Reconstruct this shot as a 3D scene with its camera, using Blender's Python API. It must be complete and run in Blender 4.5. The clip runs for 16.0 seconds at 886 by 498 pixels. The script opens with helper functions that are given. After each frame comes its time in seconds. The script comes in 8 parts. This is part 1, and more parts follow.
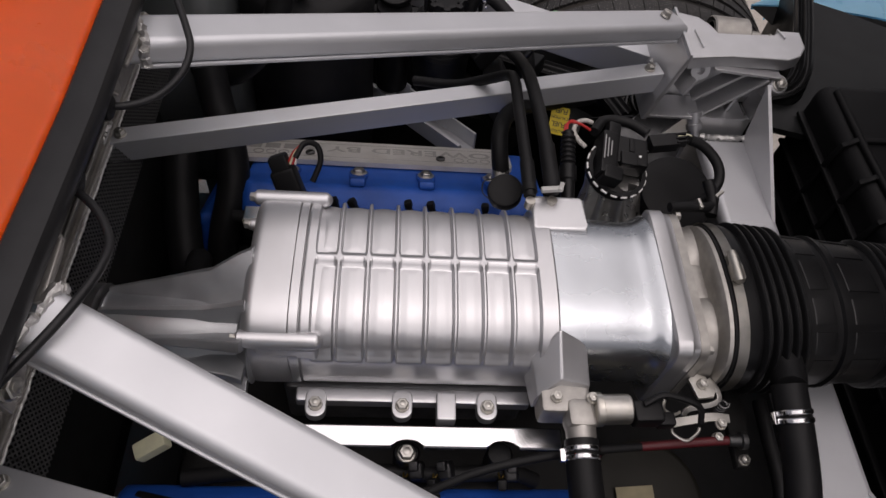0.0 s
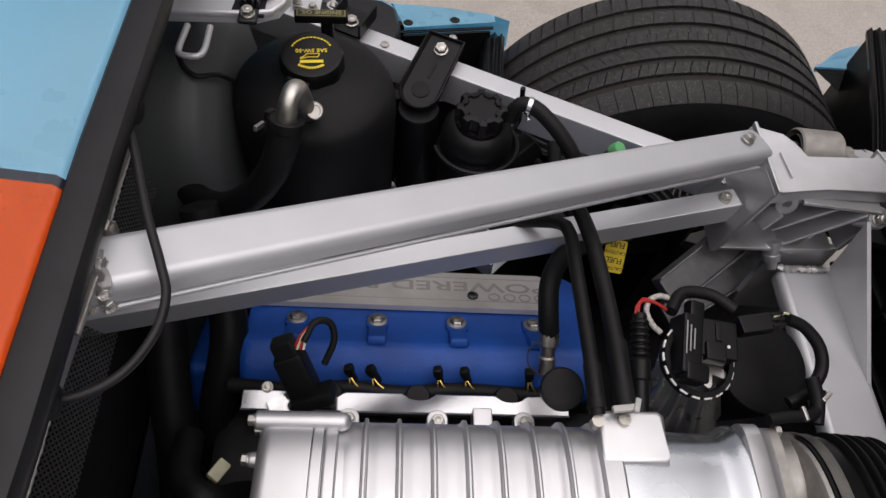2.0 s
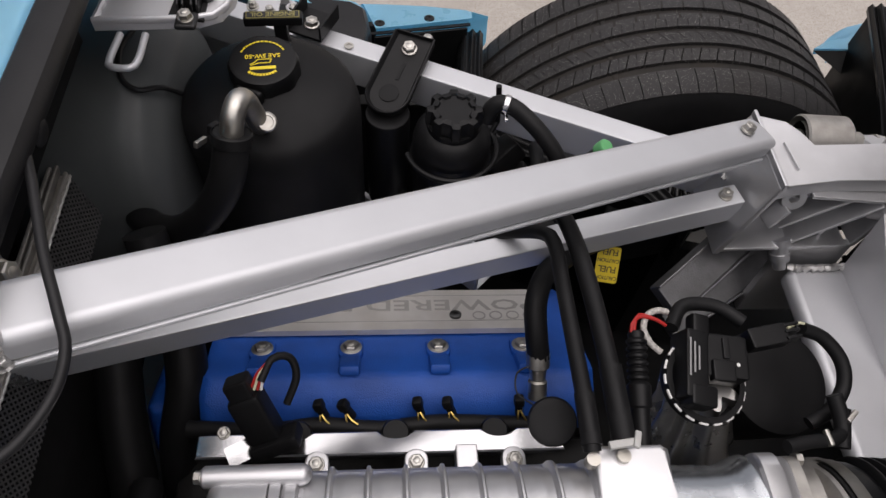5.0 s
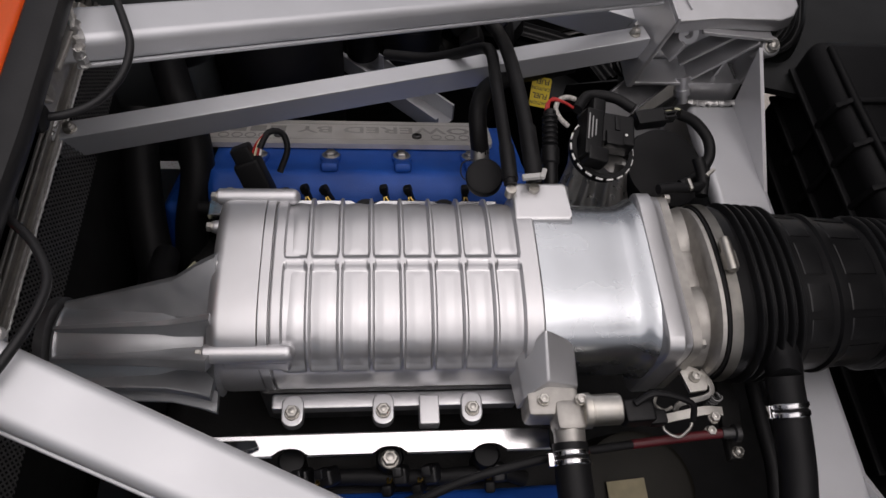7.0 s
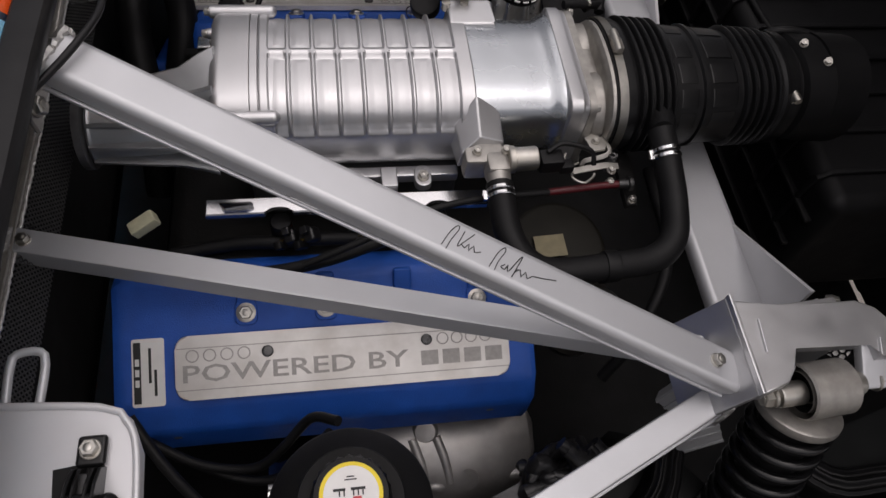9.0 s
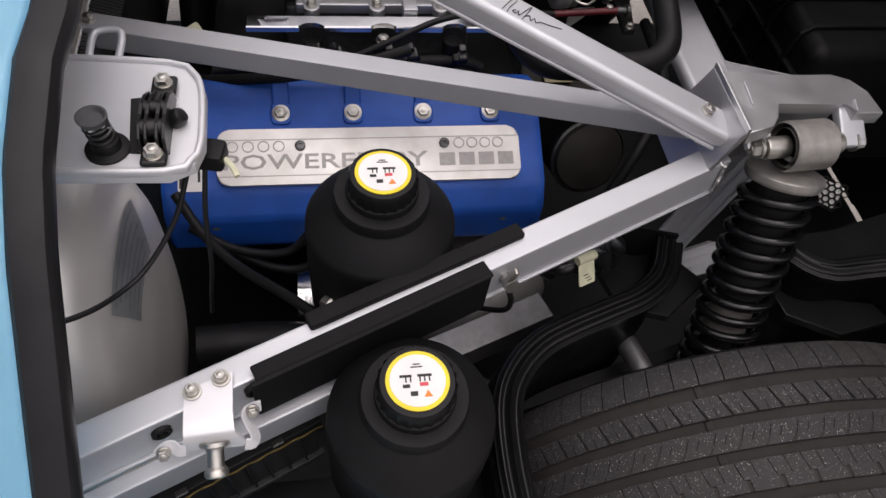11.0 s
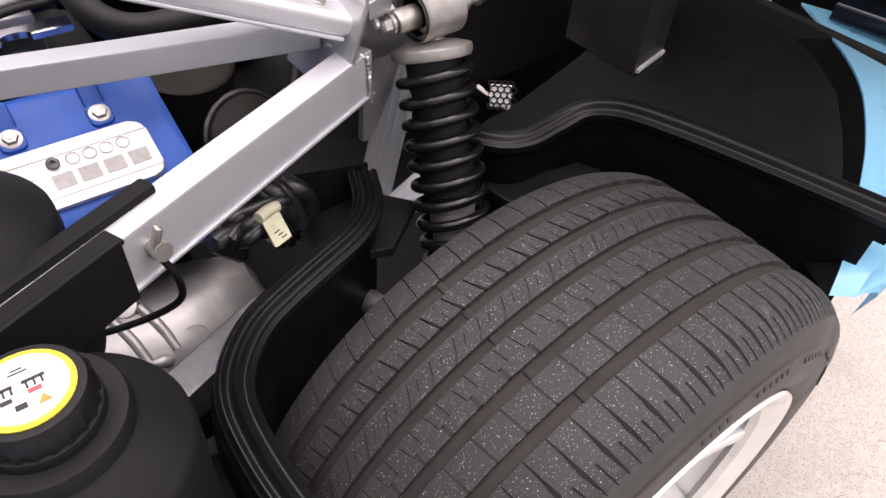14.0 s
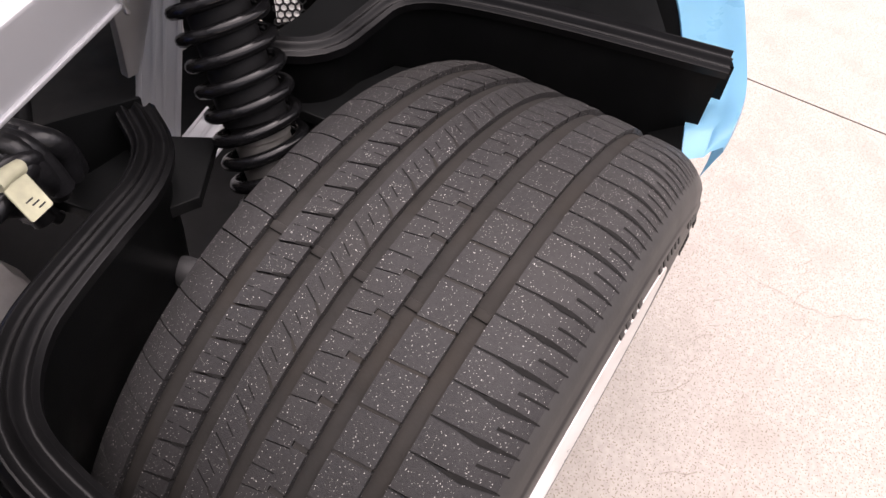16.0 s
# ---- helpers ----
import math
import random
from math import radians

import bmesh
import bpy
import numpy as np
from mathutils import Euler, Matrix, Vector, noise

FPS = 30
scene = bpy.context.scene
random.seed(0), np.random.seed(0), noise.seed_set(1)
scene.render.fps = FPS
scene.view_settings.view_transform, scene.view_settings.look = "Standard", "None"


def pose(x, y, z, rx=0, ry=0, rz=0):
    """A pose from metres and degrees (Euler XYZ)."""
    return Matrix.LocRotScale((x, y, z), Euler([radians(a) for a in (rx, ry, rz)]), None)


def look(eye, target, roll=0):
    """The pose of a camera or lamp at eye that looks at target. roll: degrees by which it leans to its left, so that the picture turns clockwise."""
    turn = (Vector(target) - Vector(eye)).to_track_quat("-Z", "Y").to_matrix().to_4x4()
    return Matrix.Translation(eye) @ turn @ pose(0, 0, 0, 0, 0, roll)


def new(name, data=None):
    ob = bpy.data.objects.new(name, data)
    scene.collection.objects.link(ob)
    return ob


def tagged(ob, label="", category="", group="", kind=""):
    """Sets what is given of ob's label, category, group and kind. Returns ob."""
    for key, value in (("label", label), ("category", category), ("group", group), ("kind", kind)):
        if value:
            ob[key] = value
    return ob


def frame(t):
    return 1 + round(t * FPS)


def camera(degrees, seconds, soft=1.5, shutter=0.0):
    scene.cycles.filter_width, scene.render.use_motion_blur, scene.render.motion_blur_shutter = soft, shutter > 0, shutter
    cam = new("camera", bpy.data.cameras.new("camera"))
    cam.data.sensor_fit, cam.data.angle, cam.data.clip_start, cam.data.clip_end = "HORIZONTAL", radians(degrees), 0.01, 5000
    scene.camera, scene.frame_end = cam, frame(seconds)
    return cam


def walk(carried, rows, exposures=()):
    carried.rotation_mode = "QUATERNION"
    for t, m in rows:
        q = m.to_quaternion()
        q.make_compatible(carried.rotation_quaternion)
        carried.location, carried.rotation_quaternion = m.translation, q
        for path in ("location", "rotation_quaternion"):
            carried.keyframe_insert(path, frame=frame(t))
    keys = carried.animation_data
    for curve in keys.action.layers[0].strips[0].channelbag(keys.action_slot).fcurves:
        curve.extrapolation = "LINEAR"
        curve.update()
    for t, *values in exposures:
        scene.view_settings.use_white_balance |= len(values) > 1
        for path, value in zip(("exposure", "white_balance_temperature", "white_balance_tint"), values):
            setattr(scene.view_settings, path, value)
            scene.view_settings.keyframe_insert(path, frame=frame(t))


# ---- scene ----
cam = camera(64.84, 16.0)
PATH = [
    (0, -0.4624, -0.3880, 1.4377, 34.722, -5.287, -0.809),
    (0.5, -0.4651, -0.3429, 1.4512, 36.077, -6.745, -1.667),
    (1, -0.4702, -0.2692, 1.4564, 34.852, -7.069, -1.102),
    (1.5, -0.4875, -0.1831, 1.4454, 33.238, -6.532, -1.196),
    (2, -0.4974, -0.1163, 1.4329, 32.508, -5.354, -0.476),
    (2.5, -0.4850, -0.0578, 1.4235, 32.409, -5.304, -1.885),
    (3, -0.4833, -0.0175, 1.4085, 34.464, -3.948, -3.788),
    (3.2, -0.4814, -0.0105, 1.4054, 35.390, -4.319, -3.770),
    (5.3, -0.4609, -0.0889, 1.3800, 32.356, -3.663, -2.280),
    (5.5, -0.4632, -0.1061, 1.3798, 31.937, -4.119, -1.955),
    (6, -0.4667, -0.1640, 1.3974, 31.105, -3.844, -0.663),
    (6.5, -0.4519, -0.2563, 1.4130, 30.893, -4.192, -0.819),
    (7, -0.4486, -0.3249, 1.4308, 30.617, -4.972, -3.061),
    (7.5, -0.4423, -0.3872, 1.4431, 30.568, -5.144, -5.768),
    (8, -0.4508, -0.4507, 1.4631, 30.747, -5.152, -8.294),
    (8.5, -0.4665, -0.5272, 1.4649, 30.756, -5.485, -8.477),
    (8.7, -0.4665, -0.5653, 1.4643, 30.323, -6.088, -8.072),
    (10.8, -0.5035, -0.9165, 1.3697, 35.421, -6.588, -5.941),
    (11, -0.5093, -0.9325, 1.3545, 34.876, -5.813, -7.098),
    (11.5, -0.5539, -0.9764, 1.3419, 31.881, -4.883, -13.927),
    (11.8, -0.5690, -0.9850, 1.3310, 28.075, -4.071, -18.740),
    (12, -0.5897, -1.0077, 1.3084, 28.515, -4.273, -21.640),
    (12.2, -0.5930, -1.0210, 1.3020, 28.459, -3.686, -23.032),
    (12.5, -0.5807, -1.0272, 1.2654, 30.701, -3.848, -26.048),
    (13, -0.5065, -1.0316, 1.2200, 38.838, -4.430, -31.999),
    (13.5, -0.4432, -1.0177, 1.1793, 42.429, -4.594, -36.148),
    (14, -0.4156, -0.9939, 1.1559, 45.232, -3.645, -37.733),
    (14.5, -0.3907, -0.9604, 1.1276, 45.855, -3.096, -42.858),
    (15, -0.3834, -0.9314, 1.1106, 45.944, -5.514, -48.617),
    (15.5, -0.3835, -0.9238, 1.0939, 44.527, -6.001, -54.863),
    (16, -0.3799, -0.9291, 1.0453, 42.937, -6.427, -56.842),
]
walk(cam, [(row[0], pose(*row[1:])) for row in PATH],
     exposures=[(0.0, -0.38, 6700, 19), (1.0, -0.28, 6650, 17), (2.0, -0.12, 6600, 16), (3.0, 0.08, 6600, 16), (5.5, 0.0, 6600, 16), (6.5, -0.28, 6600, 17), (7.5, -0.48, 6650, 17),
                (8.7, -0.5, 6650, 17), (11.0, 0.16, 6600, 18), (12.5, 0.22, 6600, 19), (13.0, 0.06, 6700, 20), (13.5, 0.22, 6700, 21),
                (14.0, 1.2, 6700, 22), (14.5, 1.32, 6750, 23), (15.0, 1.32, 6800, 25), (16.0, 1.2, 6800, 24)])

# ---- light ----
SUN_EL, SUN_AZ = radians(80), radians(105)
world = bpy.data.worlds.new("sky")
scene.world = world
world.use_nodes = True
wn, wl = world.node_tree.nodes, world.node_tree.links
wn.clear()
sky = wn.new("ShaderNodeTexSky")
sky.sky_type, sky.sun_disc, sky.sun_elevation, sky.sun_rotation = "NISHITA", False, SUN_EL, SUN_AZ
sky.air_density, sky.dust_density = 1.0, 4.0
grey = wn.new("ShaderNodeHueSaturation")
grey.inputs["Saturation"].default_value = 0.22
bg = wn.new("ShaderNodeBackground")
bg.inputs["Strength"].default_value = 0.092
wo = wn.new("ShaderNodeOutputWorld")
wl.new(sky.outputs[0], grey.inputs["Color"])
wl.new(grey.outputs[0], bg.inputs["Color"])
wl.new(bg.outputs[0], wo.inputs["Surface"])
sun_data = bpy.data.lights.new("sun", "SUN")
sun_data.energy, sun_data.angle, sun_data.color = 2.3, radians(105), (1.0, 0.97, 0.94)
sun = new("sun", sun_data)
sun.matrix_world = look((5 * math.cos(SUN_EL) * math.sin(SUN_AZ), 5 * math.cos(SUN_EL) * math.cos(SUN_AZ), 5 * math.sin(SUN_EL)), (0, 0, 0))

# ---- materials ----


def material(name, color, rough=0.5, metal=0.0, grain=0.0, grain_size=60, bump=0.0, bump_size=200, coat=0.0, dirt=None, dirt_size=6,
             dirt_amount=0.4, speck=None, speck_size=900, speck_level=0.78, spec=0.5, shift=0.0):
    """A surface with colour variation at two scales, fine relief and optional dirt patches and specks."""
    m = bpy.data.materials.new(name)
    m.use_nodes = True
    n, l = m.node_tree.nodes, m.node_tree.links
    b = n["Principled BSDF"]
    co = n.new("ShaderNodeTexCoord").outputs["Object"]
    b.inputs["Metallic"].default_value = metal
    b.inputs["Specular IOR Level"].default_value = spec
    b.inputs["Coat Weight"].default_value = coat
    b.inputs["Coat Roughness"].default_value = 0.06

    def noise_at(size, detail=4.0):
        t = n.new("ShaderNodeTexNoise")
        t.inputs["Scale"].default_value, t.inputs["Detail"].default_value = size, detail
        l.new(co, t.inputs["Vector"])
        return t.outputs["Fac"]

    def ramp(fac, a, c):
        r = n.new("ShaderNodeMapRange")
        r.inputs["From Min"].default_value, r.inputs["From Max"].default_value = a, c
        l.new(fac, r.inputs["Value"])
        return r.outputs[0]

    def mix(fac, a, c):
        x = n.new("ShaderNodeMix")
        x.data_type = "RGBA"
        for sock, v in ((x.inputs[0], fac), (x.inputs[6], a), (x.inputs[7], c)):
            if hasattr(v, "links"):
                l.new(v, sock)
            elif isinstance(v, tuple):
                sock.default_value = (*v, 1)
            else:
                sock.default_value = v
        return x.outputs[2]

    col = color
    if grain:
        dark = tuple(v * (1 - grain) for v in color)
        light = tuple(min(1, v * (1 + grain)) for v in color)
        col = mix(ramp(noise_at(grain_size), 0.3, 0.7), dark, light)
    if dirt:
        x = n.new("ShaderNodeMath")
        x.operation = "MULTIPLY"
        x.inputs[1].default_value = dirt_amount
        l.new(ramp(noise_at(dirt_size, 8), 0.48, 0.72), x.inputs[0])
        col = mix(x.outputs[0], col, dirt)
    if speck:
        col = mix(ramp(noise_at(speck_size, 0), speck_level, speck_level + 0.02), col, speck)
    if shift:
        oi = n.new("ShaderNodeObjectInfo")
        hs = n.new("ShaderNodeHueSaturation")
        l.new(ramp(oi.outputs["Random"], 0, 1), hs.inputs["Value"])
        hs.inputs["Value"].links[0].from_node.inputs["To Min"].default_value = 1 - shift
        hs.inputs["Value"].links[0].from_node.inputs["To Max"].default_value = 1 + shift
        if isinstance(col, tuple):
            hs.inputs["Color"].default_value = (*col, 1)
        else:
            l.new(col, hs.inputs["Color"])
        col = hs.outputs[0]
    if isinstance(col, tuple):
        b.inputs["Base Color"].default_value = (*col, 1)
    else:
        l.new(col, b.inputs["Base Color"])
    r = n.new("ShaderNodeMapRange")
    l.new(noise_at(dirt_size * 3, 6), r.inputs["Value"])
    r.inputs["From Min"].default_value, r.inputs["From Max"].default_value = 0.3, 0.7
    r.inputs["To Min"].default_value, r.inputs["To Max"].default_value = max(0.02, rough - 0.06), min(1, rough + 0.07)
    l.new(r.outputs[0], b.inputs["Roughness"])
    if bump:
        bp = n.new("ShaderNodeBump")
        bp.inputs["Strength"].default_value, bp.inputs["Distance"].default_value = bump, 0.001
        l.new(noise_at(bump_size, 3), bp.inputs["Height"])
        l.new(bp.outputs[0], b.inputs["Normal"])
    return m


M = {
    "cast": material("cast_silver", (0.60, 0.60, 0.61), 0.37, 0.84, 0.03, 25, 0.04, 2600, dirt=(0.56, 0.56, 0.57), dirt_size=7, dirt_amount=0.3),
    "smoothcast": material("smooth_bare_casting", (0.52, 0.545, 0.57), 0.27, 0.96, 0.03, 20, 0.03, 2200, dirt=(0.50, 0.52, 0.54), dirt_size=6, dirt_amount=0.4),
    "cast_dark": material("cast_grey", (0.20, 0.20, 0.205), 0.48, 0.8, 0.15, 60, 0.25, 500, dirt=(0.07, 0.065, 0.06), dirt_size=14, dirt_amount=0.6),
    "blockgrey": material("oily_block_iron", (0.014, 0.0135, 0.013), 0.55, 0.2, 0.25, 30, 0.4, 200, dirt=(0.005, 0.005, 0.005), dirt_size=10, dirt_amount=0.7, spec=0.3),
    "bellows": material("ribbed_intake_rubber", (0.0055, 0.0055, 0.006), 0.36, 0.0, 0.2, 50, 0.12, 900, spec=0.38),
    "raw": material("raw_casting", (0.40, 0.385, 0.36), 0.48, 0.8, 0.12, 90, 0.12, 1400, dirt=(0.24, 0.215, 0.19), dirt_size=20),
    "frame": material("silver_frame_paint", (0.57, 0.58, 0.60), 0.44, 0.48, 0.03, 18, 0.03, 2600, dirt=(0.50, 0.50, 0.515), dirt_size=4, dirt_amount=0.3),
    "tower": material("satin_tower_metal", (0.60, 0.60, 0.61), 0.37, 0.86, 0.05, 25, 0.05, 1500, dirt=(0.44, 0.44, 0.44), dirt_size=9, dirt_amount=0.4),
    "panel": material("silver_panel_paint", (0.64, 0.64, 0.655), 0.42, 0.40, 0.03, 20, 0.03, 2200),
    "snout": material("grey_cast_snout", (0.42, 0.43, 0.44), 0.40, 0.85, 0.06, 40, 0.06, 1800, dirt=(0.30, 0.30, 0.31), dirt_size=16, dirt_amount=0.4),
    "screen": material("black_screen_wire", (0.17, 0.17, 0.17), 0.32, 0.3, 0.3, 300),
    "steel": material("zinc_steel", (0.50, 0.485, 0.45), 0.40, 1.0, 0.15, 80, 0.1, 400, dirt=(0.30, 0.26, 0.19), dirt_size=40),
    "polish": material("polished_metal", (0.70, 0.70, 0.71), 0.19, 1.0, 0.04, 50, 0.02, 300),
    "weld": material("weld_bead", (0.62, 0.61, 0.59), 0.4, 0.95, 0.15, 200, 0.5, 500),
    "tape": material("foil", (0.66, 0.66, 0.66), 0.22, 1.0, 0.1, 60, 0.5, 60),
    "shield": material("brushed_tank", (0.72, 0.70, 0.66), 0.40, 0.55, 0.06, 12, 0.04, 300, dirt=(0.52, 0.51, 0.49), dirt_size=5),
    "blue": material("crinkle_blue", (0.006, 0.075, 0.38), 0.52, 0.0, 0.10, 30, 0.55, 700, dirt=(0.005, 0.025, 0.13), dirt_size=12),
    "plate": material("machined_plate", (0.64, 0.625, 0.60), 0.45, 0.48, 0.05, 40, 0.12, 600, dirt=(0.42, 0.385, 0.34), dirt_size=16, dirt_amount=0.5),
    "tie": material("natural_nylon_tie", (0.45, 0.45, 0.43), 0.45, 0.0, 0.1, 60),
    "boxplastic": material("worn_housing_plastic", (0.0045, 0.0045, 0.005), 0.55, 0.0, 0.2, 40, 0.2, 700, spec=0.2),
    "filterbox": material("dusty_box_plastic", (0.022, 0.022, 0.022), 0.5, 0.0, 0.2, 40, 0.2, 700, dirt=(0.04, 0.038, 0.034), dirt_size=12, spec=0.4),
    "canister": material("dusty_brown_housing", (0.030, 0.027, 0.023), 0.55, 0.3, 0.2, 40, 0.2, 500, dirt=(0.03, 0.026, 0.022), dirt_size=14),
    "shieldsteel": material("pressed_heat_shield_steel", (0.40, 0.39, 0.38), 0.46, 0.70, 0.14, 30, 0.3, 160, dirt=(0.36, 0.33, 0.30), dirt_size=12, dirt_amount=0.5),
    "looptape": material("glossy_loom_tape", (0.010, 0.010, 0.011), 0.34, 0.0, 0.2, 80, 0.5, 220, spec=0.55),
    # mid grey picked for the light that the added roof sheet bounces
    "lining": material("grey_bounce_lining", (0.24, 0.24, 0.24), 0.8, 0.0, 0.1, 20, 0.2, 300),
    "engrave": material("dark_engraving", (0.36, 0.35, 0.335), 0.6, 0.4, 0.08, 200),
    "body_blue": material("light_blue_paint", (0.34, 0.72, 0.93), 0.30, 0.0, 0.02, 5, 0.02, 900, coat=0.6),
    "body_orange": material("orange_paint", (0.95, 0.135, 0.010), 0.30, 0.0, 0.02, 5, 0.02, 900, coat=0.35),
    "body_line": material("dark_line_paint", (0.02, 0.03, 0.06), 0.3, 0.0, coat=1.0),
    "rubber": material("black_rubber", (0.009, 0.009, 0.0095), 0.55, 0.0, 0.2, 60, 0.1, 500, dirt=(0.02, 0.02, 0.02), dirt_size=10, dirt_amount=0.3, spec=0.22),
    "seal": material("satin_seal_rubber", (0.013, 0.013, 0.014), 0.42, 0.0, 0.15, 40, 0.08, 400, spec=0.26),
    "hose": material("hose_rubber", (0.0075, 0.0075, 0.008), 0.5, 0.0, 0.2, 50, 0.15, 900, spec=0.22),
    "plastic": material("black_plastic", (0.0065, 0.0065, 0.007), 0.42, 0.0, 0.15, 60, 0.12, 900, spec=0.22),
    "matte": material("matte_black_plastic", (0.0065, 0.0065, 0.007), 0.55, 0.0, 0.12, 50, 0.25, 1400, spec=0.20),
    "liner": material("wheel_liner_plastic", (0.0080, 0.0086, 0.0088), 0.36, 0.0, 0.15, 25, 0.12, 500, dirt=(0.009, 0.009, 0.009), dirt_size=7, dirt_amount=0.35, spec=0.16),
    "foam": material("black_foam_sleeve", (0.0065, 0.0065, 0.007), 0.65, 0.0, 0.15, 80, 0.3, 600, spec=0.15),
    # near-black: the deep shade of gaps is put into this colour
    "dark": material("cavity_shade_black", (0.004, 0.004, 0.0042), 0.8, 0.0, 0.3, 20),
    "tyre": material("tyre_tread_rubber", (0.0275, 0.0265, 0.0268), 0.58, 0.0, 0.22, 420, 0.45, 1100, dirt=(0.030, 0.0275, 0.025), dirt_size=7, dirt_amount=0.55,
                     speck=(0.52, 0.50, 0.47), speck_size=1050, speck_level=0.775, shift=0.05, spec=0.35),
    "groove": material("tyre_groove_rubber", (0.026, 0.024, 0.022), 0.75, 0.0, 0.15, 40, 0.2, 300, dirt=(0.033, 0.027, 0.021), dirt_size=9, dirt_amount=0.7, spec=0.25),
    # darker than the tread, for the shade inside the fine cuts
    "slit": material("tyre_slit_shade", (0.010, 0.0095, 0.009), 0.8, 0.0, 0.2, 200, spec=0.2),
    "lip": material("liner_lip_rubber", (0.0045, 0.0045, 0.0048), 0.36, 0.0, 0.15, 40, 0.08, 400, spec=0.24),
    "sidewall": material("tyre_sidewall_rubber", (0.030, 0.029, 0.028), 0.55, 0.0, 0.12, 30, 0.1, 300, dirt=(0.06, 0.055, 0.05), dirt_size=6, dirt_amount=0.4),
    "rim": material("silver_wheel_paint", (0.78, 0.77, 0.75), 0.32, 0.25, 0.04, 20, 0.04, 600, coat=0.4, dirt=(0.45, 0.42, 0.38), dirt_size=12, dirt_amount=0.35),
    "concrete": material("concrete", (0.390, 0.360, 0.325), 0.85, 0.0, 0.10, 90, 1.0, 160, dirt=(0.300, 0.274, 0.240), dirt_size=9, dirt_amount=0.5,
                         speck=(0.22, 0.19, 0.145), speck_size=300, speck_level=0.66),
    "white": material("white_label", (0.75, 0.74, 0.72), 0.45, 0.0, 0.04, 60),
    "yellow": material("yellow_label", (0.80, 0.62, 0.02), 0.45, 0.0, 0.05, 60),
    "tag": material("yellow_tag", (0.62, 0.46, 0.012), 0.5, 0.0, 0.06, 60),
    "cream": material("aged_connector", (0.58, 0.57, 0.40), 0.5, 0.0, 0.12, 90),
    # label tan taken down to hold the shade deep in the bay
    "shaded_tan": material("shaded_tan_label", (0.22, 0.19, 0.11), 0.55, 0.0, 0.15, 60),
    "greyrubber": material("worn_grey_rubber", (0.06, 0.06, 0.062), 0.65, 0.0, 0.15, 90),
    "dull": material("dull_yellow_print", (0.26, 0.23, 0.07), 0.55, 0.0, 0.1, 60),
    "red": material("red_wire", (0.38, 0.015, 0.012), 0.45),
    "darkred": material("dark_red_cable", (0.075, 0.005, 0.008), 0.45, 0.0, 0.1, 60),
    "green": material("green_cap", (0.12, 0.40, 0.16), 0.45, 0.0, 0.08, 60),
    "copper": material("brass_contact", (0.60, 0.42, 0.12), 0.35, 1.0, 0.1, 90),
    "ink": material("black_ink", (0.02, 0.02, 0.02), 0.6),
    "orange_ink": material("orange_ink", (0.75, 0.22, 0.03), 0.5),
    "red_ink": material("red_ink", (0.60, 0.06, 0.07), 0.5),
    "olive": material("olive_cover", (0.012, 0.011, 0.008), 0.5, 0.0, 0.15, 30, spec=0.2),
    "darksteel": material("dark_steel", (0.10, 0.10, 0.10), 0.4, 0.9, 0.15, 60, 0.1, 300),
    "spring": material("black_spring_paint", (0.0055, 0.0055, 0.006), 0.20, 0.0, 0.1, 60, 0.05, 300, spec=0.4),
}

# ---- building tools ----


PLAIN = ("sipe_notch", "tread_block", "tread_rest", "sipe_cut", "wear_bar", "moulded_bar", "wire_mesh", "print_bar", "print_mark", "weld", "bead")


def finish(bm, name, mat, angle=38):
    bmesh.ops.recalc_face_normals(bm, faces=bm.faces)
    me = bpy.data.meshes.new(name)
    bm.to_mesh(me)
    bm.free()
    me.polygons.foreach_set("use_smooth", [True] * len(me.polygons))
    me.set_sharp_from_angle(angle=radians(angle))
    me.materials.append(M[mat])
    return me


def base_of(ob):
    v = Vector((0, 0, 0))
    while ob is not None:
        v += ob.location
        ob = ob.parent
    return v


def even_flats(ob):
    """Keeps flat faces flat beside their rounded edges."""
    mod = ob.modifiers.new("flats", "WEIGHTED_NORMAL")
    mod.keep_sharp, mod.weight = True, 60


def part(name, bm, mat, parent, label="", angle=38):
    """Links a bmesh, built in world coordinates, as one mesh under a thing or a part."""
    bmesh.ops.translate(bm, verts=bm.verts, vec=-base_of(parent))
    ob = new(name, finish(bm, name, mat, angle))
    ob.parent = parent
    if name not in PLAIN:
        even_flats(ob)
    return tagged(ob, label)


def single(name, bm, mat, label, category, group="", kind="", angle=38):
    """A thing of one mesh, with its origin at the middle of its base."""
    co = np.array([v.co[:] for v in bm.verts])
    c = Vector(((co[:, 0].min() + co[:, 0].max()) / 2, (co[:, 1].min() + co[:, 1].max()) / 2, co[:, 2].min()))
    bmesh.ops.translate(bm, verts=bm.verts, vec=-c)
    ob = new(name, finish(bm, name, mat, angle))
    ob.location = c
    even_flats(ob)
    return tagged(ob, label, category, group, kind)


def thing(name, at, label, category, group="", kind=""):
    ob = new(name)
    ob.empty_display_size = 0.02
    ob.location = at
    return tagged(ob, label, category, group, kind)


def piece(name, me, m, parent, label=""):
    """A part that shares its mesh with others, at the world pose m."""
    ob = new(name, me)
    ob.parent = parent
    ob.matrix_local = Matrix.Translation(-base_of(parent)) @ m
    return tagged(ob, label)


def B():
    return bmesh.new()


